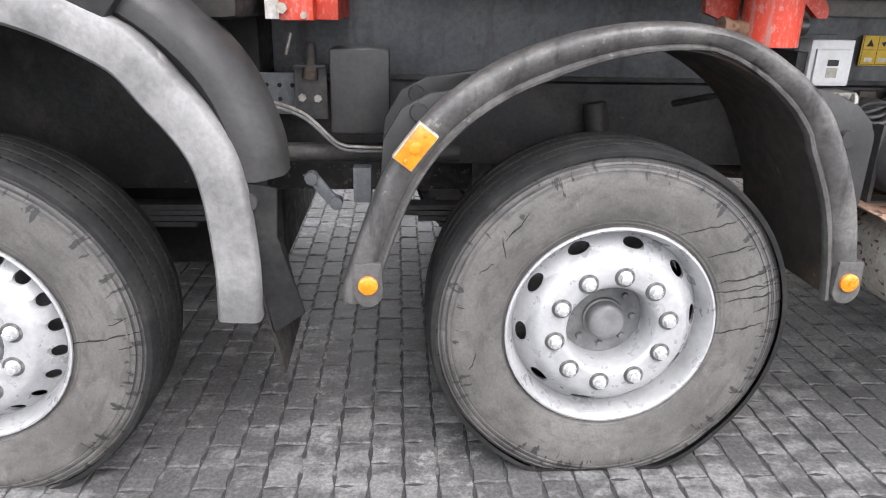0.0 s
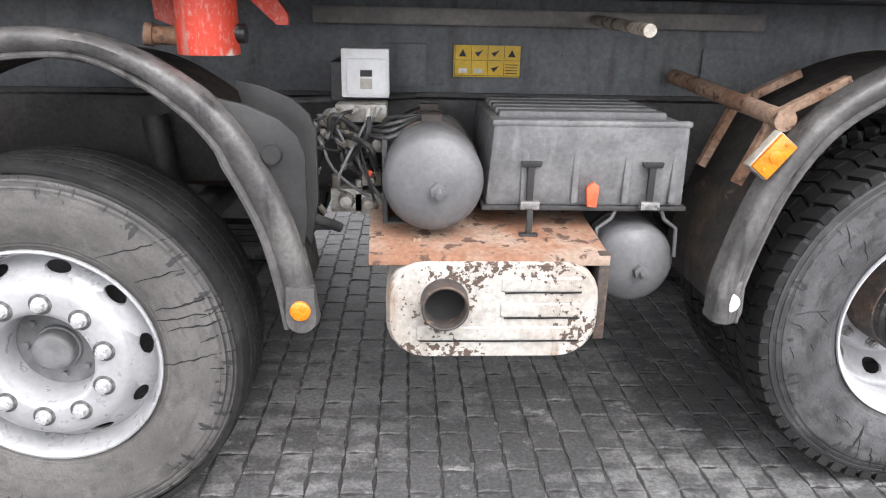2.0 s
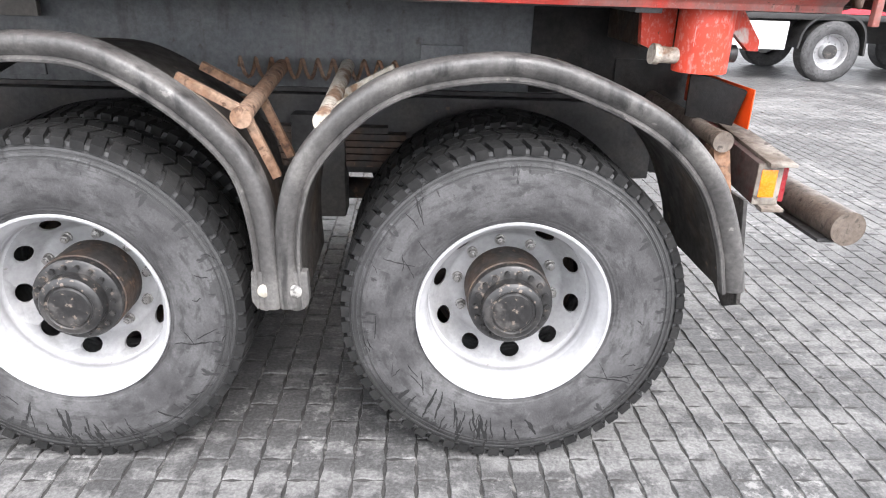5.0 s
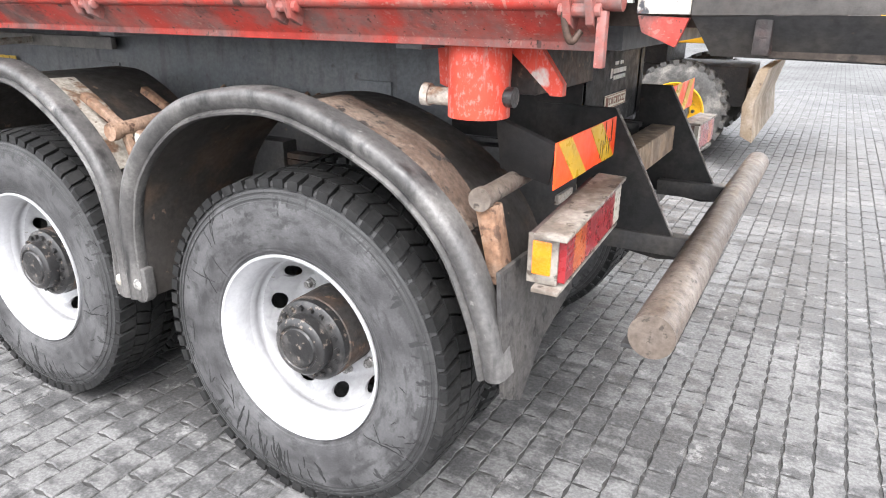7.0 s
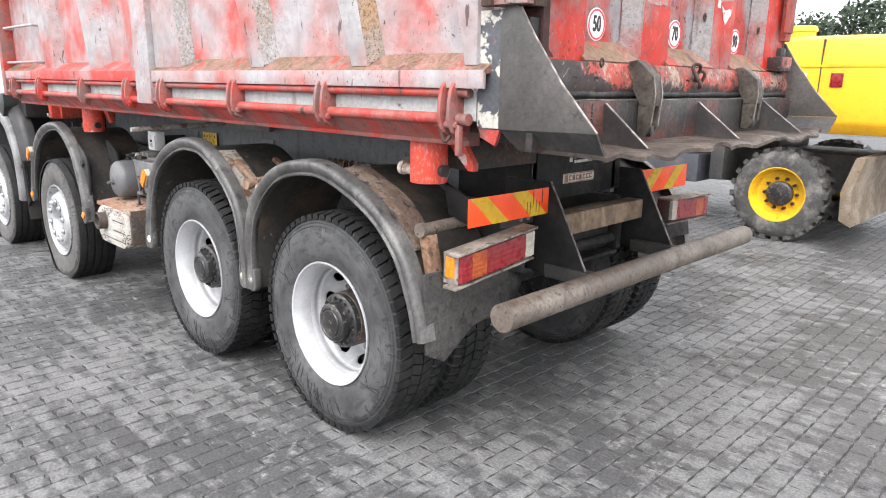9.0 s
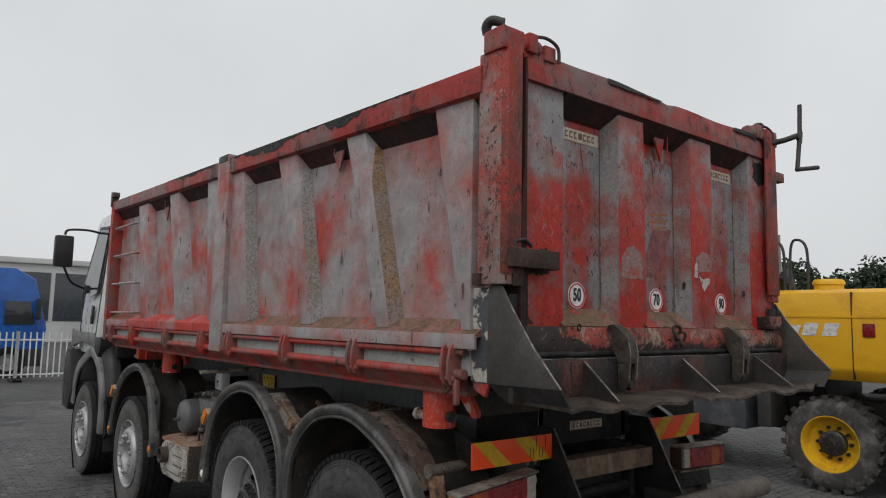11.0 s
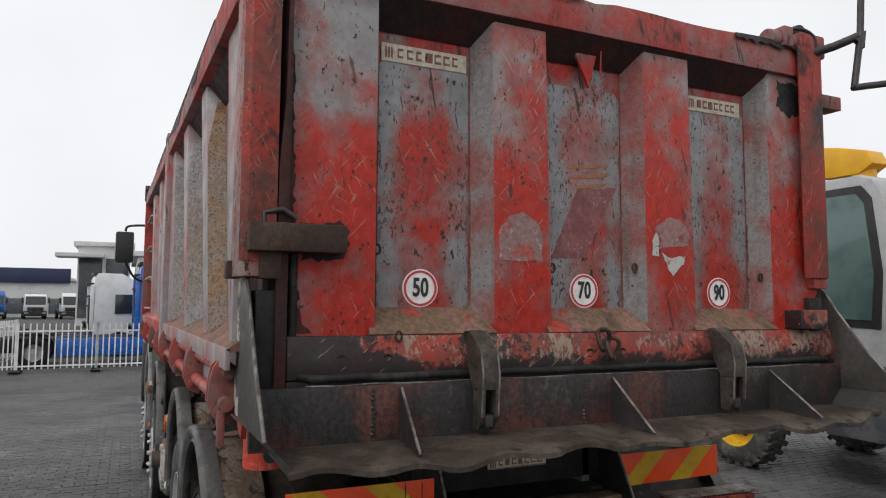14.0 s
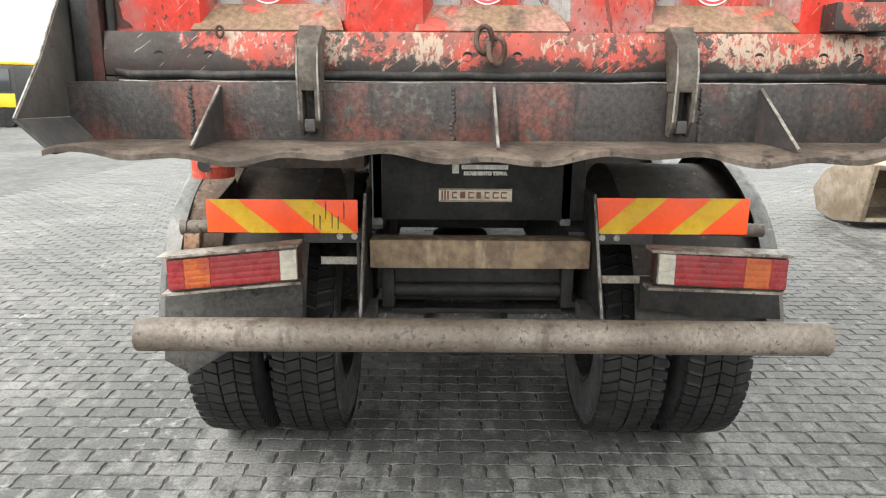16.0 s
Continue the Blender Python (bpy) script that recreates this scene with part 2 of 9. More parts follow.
def scorched_paint(name):
    """Red paint scuffed to cream in clusters and blackened by soot from one end and from below."""
    m = bpy.data.materials.new(name)
    m.use_nodes = True
    n, l = m.node_tree.nodes, m.node_tree.links
    p = n["Principled BSDF"]
    tc = n.new("ShaderNodeTexCoord")
    c = tc.outputs["Object"]
    g = n.new("ShaderNodeSeparateXYZ")
    l.new(tc.outputs["Generated"], g.inputs[0])
    out = blend(n, l, ramp(n, l, noise_node(n, l, c, 6.0, 5.0, 0.65), 0.40, 0.62), (0.30, 0.040, 0.027), (0.15, 0.048, 0.037))
    scuff = total(n, l, noise_node(n, l, c, 46.0, 6.0, 0.75, (1.0, 1.7, 0.7)), ramp(n, l, noise_node(n, l, c, 3.4, 4.0, 0.6), 0.38, 0.64, -0.16, 0.07))
    out = blend(n, l, ramp(n, l, scuff, 0.49, 0.54, 0.0, 0.9), out, (0.27, 0.215, 0.165))
    chip = total(n, l, noise_node(n, l, c, 40.0, 7.0, 0.78), ramp(n, l, noise_node(n, l, c, 5.0, 3.0, 0.6), 0.35, 0.65, -0.10, 0.06))
    out = blend(n, l, ramp(n, l, chip, 0.53, 0.56, 0.0, 0.95), out, (0.030, 0.022, 0.019))
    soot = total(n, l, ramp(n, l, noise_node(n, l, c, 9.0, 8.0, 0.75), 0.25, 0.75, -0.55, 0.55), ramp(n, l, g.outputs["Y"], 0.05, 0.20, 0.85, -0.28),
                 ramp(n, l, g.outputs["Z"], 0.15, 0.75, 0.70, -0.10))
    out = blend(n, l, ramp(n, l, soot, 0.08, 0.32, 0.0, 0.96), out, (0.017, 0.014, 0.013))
    hair = ramp(n, l, turned_noise(n, l, c, (0.9, 0, 0), (80.0, 150.0, 9.0), 1.0), 0.67, 0.69, 0.0, 0.7)
    out = blend(n, l, hair, out, (0.30, 0.22, 0.17))
    l.new(out, p.inputs["Base Color"])
    p.inputs["Specular IOR Level"].default_value = 0.35
    l.new(ramp(n, l, noise_node(n, l, c, 16.0, 4.0), 0.3, 0.7, 0.38, 0.7), p.inputs["Roughness"])
    b = n.new("ShaderNodeBump")
    b.inputs["Strength"].default_value, b.inputs["Distance"].default_value = 0.5, 0.004
    l.new(chip, b.inputs["Height"])
    l.new(b.outputs["Normal"], p.inputs["Normal"])
    return m


M = {}
M["side_panel"] = faded_paint("faded_side_paint", "side", (0.42, 0.062, 0.048), (0.335, 0.185, 0.175), (0.325, 0.305, 0.31), 0.30, 2.1, (0.68, 0.72), 0.3, fine=0.5)
M["side_rib"] = faded_paint("rubbed_rib_paint", "side", (0.41, 0.075, 0.06), (0.34, 0.21, 0.20), (0.335, 0.315, 0.318), 0.10, 2.2, (0.68, 0.72), 0.3, fine=0.5)
M["post_paint"] = faded_paint("scraped_post_paint", "side", (0.36, 0.05, 0.036), (0.30, 0.15, 0.135), (0.27, 0.235, 0.22), 0.55, 3.0, (0.60, 0.65), 0.9, fine=1.2, tar=0.55)
M["apron_red"] = faded_paint("bright_apron_paint", "side", (0.46, 0.04, 0.03), (0.38, 0.13, 0.12), (0.33, 0.30, 0.30), 0.75, 2.2, (0.68, 0.72), 0.3, fine=0.6)
M["gate_panel"] = faded_paint("gate_panel_paint", "side", (0.42, 0.03, 0.019), (0.31, 0.10, 0.09), amount=0.50, scale=3.6)
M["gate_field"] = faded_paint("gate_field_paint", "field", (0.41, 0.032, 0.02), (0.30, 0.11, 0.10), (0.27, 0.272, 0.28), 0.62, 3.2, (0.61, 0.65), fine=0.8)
M["post_red"] = faded_paint("corner_strip_paint", "side", (0.33, 0.034, 0.02), (0.22, 0.045, 0.032), (0.06, 0.04, 0.035), 0.62, 3.0, tar=0.9)
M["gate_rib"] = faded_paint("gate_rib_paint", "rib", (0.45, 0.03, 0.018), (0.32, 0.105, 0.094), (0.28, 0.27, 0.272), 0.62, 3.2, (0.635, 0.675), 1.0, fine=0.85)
M["red"] = faded_paint("red_rail_paint", "side", (0.40, 0.04, 0.028), (0.30, 0.08, 0.065), (0.18, 0.12, 0.11), 0.62, 4.0, (0.65, 0.69), 0.4, tar=0.45)
M["top_rail"] = faded_paint("top_rail_paint", "side", (0.36, 0.038, 0.03), (0.28, 0.09, 0.08), (0.20, 0.15, 0.145), 0.62, 3.0, (0.64, 0.68), 0.3, tar=0.8)
M["orange_red"] = worn_paint("bright_red_paint", (0.62, 0.055, 0.025), (0.55, 0.50, 0.46), 9.0, 0.66, 0.72, rust_at=(0.66, 0.7))
M["burnt_red"] = scorched_paint("scorched_red_paint")
M["ledge"] = surf("muddy_ledge", (0.165, 0.105, 0.066), (0.235, 0.125, 0.10), 6.0, (0.42, 0.6), (0.34, 0.055, 0.04), 7.0, (0.57, 0.63), streak=(0.09, 0.06, 0.045), rough=0.75, grain=0.4, bump=0.5, spec=0.3)
M["rust_face"] = surf("rusted_rib_face", (0.25, 0.20, 0.165), (0.27, 0.155, 0.07), 4.0, (0.40, 0.60), (0.085, 0.052, 0.035), 130.0, (0.55, 0.63), rough=0.85, grain=0.4, bump=0.6)
M["flank_speck"] = surf("speckled_rib_flank", (0.29, 0.275, 0.27), (0.25, 0.20, 0.16), 2.2, (0.45, 0.66), (0.12, 0.085, 0.065), 130.0, (0.56, 0.64), rough=0.85, grain=0.4, bump=0.6)
M["slate_flake"] = surf("flaking_slate_paint", (0.060, 0.062, 0.070), (0.46, 0.43, 0.38), 8.0, (0.49, 0.52), (0.16, 0.07, 0.045), 26.0, (0.66, 0.70), rough=0.6, grain=0.3, bump=0.5)
M["pale_sheet"] = surf("dirty_pale_sheet", (0.25, 0.225, 0.195), (0.13, 0.105, 0.085), 9.0, (0.42, 0.58), (0.06, 0.045, 0.035), 26.0, (0.58, 0.64), rough=0.6, grain=0.3, bump=0.4)
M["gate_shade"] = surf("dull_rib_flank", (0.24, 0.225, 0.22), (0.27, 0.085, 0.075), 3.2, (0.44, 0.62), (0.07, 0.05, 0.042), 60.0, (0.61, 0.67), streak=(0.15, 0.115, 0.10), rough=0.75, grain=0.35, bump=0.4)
M["black_steel"] = surf("grimy_black_steel", (0.026, 0.023, 0.023), (0.052, 0.040, 0.038), 4.0, (0.45, 0.65), (0.085, 0.055, 0.045), 24.0, (0.66, 0.74), streak=(0.050, 0.034, 0.031), rough=0.55, grain=0.35, bump=0.4)
M["chassis"] = surf("dark_grey_chassis_paint", (0.115, 0.122, 0.13), (0.145, 0.148, 0.15), 3.0, (0.4, 0.65), (0.07, 0.065, 0.06), 20.0, (0.62, 0.74), streak=(0.085, 0.086, 0.088), rough=0.5, grain=0.3, bump=0.2)
M["frame"] = surf("black_frame_paint", (0.038, 0.037, 0.037), (0.062, 0.056, 0.05), 5.0, (0.45, 0.65), (0.10, 0.07, 0.05), 18.0, (0.68, 0.74), rough=0.6, grain=0.4)
M["lip"] = surf("bare_lip_steel", (0.056, 0.043, 0.035), (0.105, 0.083, 0.067), 6.0, (0.42, 0.62), (0.03, 0.024, 0.02), 22.0, (0.58, 0.66), rough=0.55, metal=0.2, grain=0.4, bump=0.6, spec=0.28)
M["bare_edge"] = surf("scraped_bright_steel", (0.22, 0.205, 0.19), (0.09, 0.075, 0.065), 12.0, (0.42, 0.58), rough=0.5, metal=0.4, grain=0.4)
M["fender"] = surf("black_plastic_fender", (0.064, 0.061, 0.059), (0.125, 0.119, 0.113), 5.0, (0.42, 0.68), (0.20, 0.19, 0.178), 22.0, (0.65, 0.75), streak=(0.02, 0.0195, 0.019), streak_at=(0.52, 0.70), rough=0.45, grain=0.35, grain_scale=70, bump=0.4)
M["fender_top"] = surf("muddy_fender_sheet", (0.040, 0.035, 0.031), (0.085, 0.060, 0.043), 4.0, (0.5, 0.66), (0.17, 0.12, 0.085), 18.0, (0.65, 0.70), rough=0.65, grain=0.4)
M["grey_fender"] = surf("grey_plastic_fender", (0.19, 0.187, 0.185), (0.105, 0.103, 0.102), 3.2, (0.42, 0.62), (0.24, 0.23, 0.22), 11.0, (0.62, 0.72), rough=0.55, grain=0.2)
M["black_plastic"] = surf("black_plastic", (0.026, 0.0255, 0.0255), (0.042, 0.041, 0.04), 3.0, (0.4, 0.65), rough=0.45, grain=0.2, spec=0.32)
M["tread"] = surf("tread_rubber", (0.009, 0.009, 0.009), (0.020, 0.0195, 0.019), 6.0, (0.4, 0.65), rough=0.75, grain=0.3, spec=0.25)
M["crack"] = surf("cracked_rubber_gash", (0.010, 0.010, 0.010), rough=0.9)
M["rim"] = surf("silver_rim_paint", (0.41, 0.41, 0.415), (0.34, 0.34, 0.343), 4.0, (0.42, 0.72), (0.22, 0.20, 0.185), 40.0, (0.76, 0.82), rough=0.36, metal=0.35, grain=0.12, bump=0.15)
M["rim_rear"] = surf("white_silver_rim", (0.44, 0.44, 0.45), (0.36, 0.36, 0.365), 5.0, (0.42, 0.7), (0.22, 0.20, 0.18), 50.0, (0.72, 0.78), rough=0.4, metal=0.15, grain=0.10, bump=0.15)
M["disc"] = surf("grey_wheel_disc", (0.38, 0.38, 0.385), (0.30, 0.30, 0.30), 6.0, (0.42, 0.65), (0.16, 0.14, 0.12), 40.0, (0.70, 0.76), rough=0.5, metal=0.2, grain=0.12)
M["hub"] = surf("greasy_hub", (0.018, 0.0175, 0.0175), (0.050, 0.047, 0.045), 16.0, (0.48, 0.64), (0.14, 0.115, 0.095), 44.0, (0.59, 0.65), rough=0.4, grain=0.35)
M["hub_rust"] = surf("rusty_brown_drum", (0.075, 0.05, 0.036), (0.045, 0.04, 0.037), 9.0, (0.42, 0.6), (0.14, 0.09, 0.06), 30.0, (0.6, 0.68), rough=0.7, grain=0.4)
M["steel"] = surf("dull_steel", (0.40, 0.39, 0.38), (0.28, 0.27, 0.26), 20.0, rough=0.35, metal=0.7, grain=0.2)
M["rust"] = surf("rusted_steel", (0.21, 0.115, 0.068), (0.30, 0.20, 0.14), 7.0, (0.4, 0.62), (0.10, 0.055, 0.035), 24.0, (0.56, 0.64), rough=0.85, grain=0.4, bump=0.6)
M["rust_pale"] = surf("rusted_pale_paint", (0.42, 0.38, 0.325), (0.20, 0.12, 0.075), 9.0, (0.50, 0.60), (0.08, 0.05, 0.035), 30.0, (0.62, 0.67), rough=0.8, grain=0.4, bump=0.6)
M["rust_sheet"] = surf("rusty_heat_shield", (0.25, 0.125, 0.075), (0.31, 0.225, 0.17), 5.0, (0.42, 0.60), (0.085, 0.045, 0.03), 20.0, (0.55, 0.64), rough=0.8, grain=0.3)
M["muffler"] = surf("flaking_white_paint", (0.40, 0.38, 0.345), (0.33, 0.295, 0.255), 5.0, (0.42, 0.66), (0.075, 0.05, 0.036), 58.0, (0.565, 0.60), streak=(0.22, 0.15, 0.105), streak_at=(0.55, 0.72), rough=0.6, grain=0.25, bump=0.5, cluster=4.5)
M["tank"] = surf("grey_tank_paint", (0.105, 0.105, 0.108), (0.135, 0.134, 0.135), 5.0, (0.4, 0.65), (0.07, 0.055, 0.045), 40.0, (0.70, 0.76), rough=0.5, grain=0.15)
M["battery"] = surf("weathered_grey_plastic", (0.125, 0.125, 0.126), (0.19, 0.19, 0.19), 5.0, (0.42, 0.66), (0.03, 0.03, 0.03), 14.0, (0.69, 0.73), streak=(0.20, 0.20, 0.20), rough=0.6, grain=0.25)
M["white_plastic"] = surf("white_plastic", (0.74, 0.74, 0.73), (0.64, 0.63, 0.61), 6.0, (0.5, 0.7), rough=0.45, grain=0.08)
M["yellow_label"] = surf("yellow_label", (0.72, 0.47, 0.03), (0.62, 0.40, 0.03), 9.0, rough=0.5, grain=0.12)
M["print"] = surf("black_print", (0.02, 0.02, 0.02), rough=0.6)
M["white_print"] = surf("white_print", (0.72, 0.70, 0.66), (0.55, 0.52, 0.47), 20.0, rough=0.6)
M["cream_label"] = surf("cream_label", (0.58, 0.52, 0.42), (0.44, 0.37, 0.29), 22.0, (0.45, 0.65), rough=0.6, grain=0.2)
M["brown_print"] = surf("brown_print", (0.20, 0.085, 0.05), rough=0.6)
M["sign_white"] = surf("round_sign_white", (0.80, 0.80, 0.78), (0.70, 0.69, 0.66), 22.0, rough=0.45, grain=0.06)
M["sign_red"] = surf("round_sign_red", (0.50, 0.035, 0.05), rough=0.5, grain=0.1)
M["amber"] = surf("amber_lens", (0.76, 0.215, 0.007), (0.64, 0.16, 0.006), 30.0, rough=0.25, grain=0.15, coat=0.4)
M["red_lens"] = surf("red_lens", (0.24, 0.014, 0.018), (0.17, 0.014, 0.016), 6.0, (0.4, 0.65), rough=0.3, grain=0.2, coat=0.4)
M["clear_lens"] = surf("clear_lens", (0.40, 0.37, 0.31), (0.30, 0.27, 0.23), 14.0, rough=0.35, grain=0.2)
M["fluo_orange"] = surf("fluorescent_orange", (0.93, 0.085, 0.008), (0.86, 0.07, 0.007), 5.0, rough=0.4, grain=0.06)
M["retro_yellow"] = surf("reflective_yellow", (0.62, 0.37, 0.008), (0.55, 0.31, 0.008), 5.0, rough=0.35, grain=0.08)
M["timber"] = surf("weathered_timber_beam", (0.21, 0.145, 0.092), (0.13, 0.088, 0.058), 6.0, (0.42, 0.62), streak=(0.30, 0.22, 0.15), rough=0.8, grain=0.35, grain_scale=30)
M["bar"] = surf("scuffed_underrun_bar", (0.105, 0.082, 0.065), (0.165, 0.137, 0.115), 5.0, (0.42, 0.66), (0.05, 0.038, 0.03), 40.0, (0.58, 0.66), streak=(0.07, 0.05, 0.04), rough=0.55, grain=0.35, bump=0.5)
M["hose"] = surf("black_hose", (0.025, 0.025, 0.025), (0.05, 0.05, 0.05), 12.0, rough=0.5, grain=0.2)
M["alloy"] = surf("cast_alloy_valve", (0.36, 0.35, 0.32), (0.24, 0.21, 0.17), 14.0, (0.42, 0.62), rough=0.5, metal=0.4, grain=0.3)
M["red_plastic"] = surf("orange_red_plastic", (0.75, 0.12, 0.05), rough=0.5)
M["cab_white"] = surf("white_cab_paint", (0.66, 0.67, 0.67), (0.55, 0.555, 0.55), 2.0, (0.45, 0.7), streak=(0.45, 0.44, 0.42), streak_at=(0.6, 0.8), rough=0.35, grain=0.06, coat=0.3)
M["glass_dark"] = surf("tinted_glass", (0.03, 0.035, 0.037), rough=0.06, grain=0.02, bump=0.0, spec=0.6)
M["digger_yellow"] = surf("yellow_machine_paint", (0.76, 0.40, 0.012), (0.66, 0.33, 0.012), 3.0, (0.45, 0.7), (0.30, 0.19, 0.05), 26.0, (0.69, 0.75), rough=0.42, grain=0.1)
M["digger_grey"] = surf("pale_grey_machine_paint", (0.40, 0.41, 0.41), (0.32, 0.32, 0.32), 4.0, (0.45, 0.7), rough=0.5, grain=0.12)
M["blade"] = surf("scoured_blade_steel", (0.20, 0.15, 0.10), (0.30, 0.25, 0.20), 3.0, (0.42, 0.62), (0.10, 0.07, 0.05), 18.0, (0.6, 0.68), rough=0.6, metal=0.2, grain=0.3)
M["digger_tyre"] = surf("muddy_digger_tyre", (0.055, 0.053, 0.050), (0.16, 0.15, 0.135), 5.0, (0.45, 0.66), rough=0.8, grain=0.35)
M["digger_rim"] = surf("yellow_rim_paint", (0.80, 0.47, 0.015), (0.66, 0.36, 0.02), 6.0, (0.45, 0.7), (0.08, 0.06, 0.04), 24.0, (0.66, 0.72), rough=0.45, grain=0.15)
M["blue_paint"] = surf("blue_cab_paint", (0.008, 0.105, 0.42), (0.007, 0.08, 0.34), 2.0, rough=0.3, grain=0.06, coat=0.3)
M["fence_white"] = surf("white_fence_paint", (0.74, 0.74, 0.73), (0.62, 0.61, 0.59), 5.0, rough=0.5, grain=0.1)
M["concrete"] = surf("concrete_foot", (0.22, 0.21, 0.20), (0.16, 0.155, 0.15), 8.0, rough=0.9, grain=0.3)
M["cladding"] = surf("pale_hall_cladding", (0.60, 0.60, 0.59), (0.52, 0.52, 0.51), 0.3, rough=0.6, grain=0.06, grain_scale=4)
M["hall_dark"] = surf("dark_hall_glazing", (0.055, 0.062, 0.072), (0.10, 0.11, 0.12), 0.25, rough=0.2, grain=0.1, grain_scale=3)
M["hall_blue"] = surf("dark_blue_fascia", (0.016, 0.024, 0.07), (0.02, 0.03, 0.085), 0.4, rough=0.45, grain=0.08, grain_scale=4)
M["leaf"] = surf("dark_foliage", (0.020, 0.034, 0.018), (0.040, 0.060, 0.028), 1.2, (0.4, 0.65), rough=0.8, grain=0.4, grain_scale=8)
M["bark"] = surf("tree_bark", (0.06, 0.048, 0.036), (0.09, 0.075, 0.06), 5.0, rough=0.9, grain=0.4)


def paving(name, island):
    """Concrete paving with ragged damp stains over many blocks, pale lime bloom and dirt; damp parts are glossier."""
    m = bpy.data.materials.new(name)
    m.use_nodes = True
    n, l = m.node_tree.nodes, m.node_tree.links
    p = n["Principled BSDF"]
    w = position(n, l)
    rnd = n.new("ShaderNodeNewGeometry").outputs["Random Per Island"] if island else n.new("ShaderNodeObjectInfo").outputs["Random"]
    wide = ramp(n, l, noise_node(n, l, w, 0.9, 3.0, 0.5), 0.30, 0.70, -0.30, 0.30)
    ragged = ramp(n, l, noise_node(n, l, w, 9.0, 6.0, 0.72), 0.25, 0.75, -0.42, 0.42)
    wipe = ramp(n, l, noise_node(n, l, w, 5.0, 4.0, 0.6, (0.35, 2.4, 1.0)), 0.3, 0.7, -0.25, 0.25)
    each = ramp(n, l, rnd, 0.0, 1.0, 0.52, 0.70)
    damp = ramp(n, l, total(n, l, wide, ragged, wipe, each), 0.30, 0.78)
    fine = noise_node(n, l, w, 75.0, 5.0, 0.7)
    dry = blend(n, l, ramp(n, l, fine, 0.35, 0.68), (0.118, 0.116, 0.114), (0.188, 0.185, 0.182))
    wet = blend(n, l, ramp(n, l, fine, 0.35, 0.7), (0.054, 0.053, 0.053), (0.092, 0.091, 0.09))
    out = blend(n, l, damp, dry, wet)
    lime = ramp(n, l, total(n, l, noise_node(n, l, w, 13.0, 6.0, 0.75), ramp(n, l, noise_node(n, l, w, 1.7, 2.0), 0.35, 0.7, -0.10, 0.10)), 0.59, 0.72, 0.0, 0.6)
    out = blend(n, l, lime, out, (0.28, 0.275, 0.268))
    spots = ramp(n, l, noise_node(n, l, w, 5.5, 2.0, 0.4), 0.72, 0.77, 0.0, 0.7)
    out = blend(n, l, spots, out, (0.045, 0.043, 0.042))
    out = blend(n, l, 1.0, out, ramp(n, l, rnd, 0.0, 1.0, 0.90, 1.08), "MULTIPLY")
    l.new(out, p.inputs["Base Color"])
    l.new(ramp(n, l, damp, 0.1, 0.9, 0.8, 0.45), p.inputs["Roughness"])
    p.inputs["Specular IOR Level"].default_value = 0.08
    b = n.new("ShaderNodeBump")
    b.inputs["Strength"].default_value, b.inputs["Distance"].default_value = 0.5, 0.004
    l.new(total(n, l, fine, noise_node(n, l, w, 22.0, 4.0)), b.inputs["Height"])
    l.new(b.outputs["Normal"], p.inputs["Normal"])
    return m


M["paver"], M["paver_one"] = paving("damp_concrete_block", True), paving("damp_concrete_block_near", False)


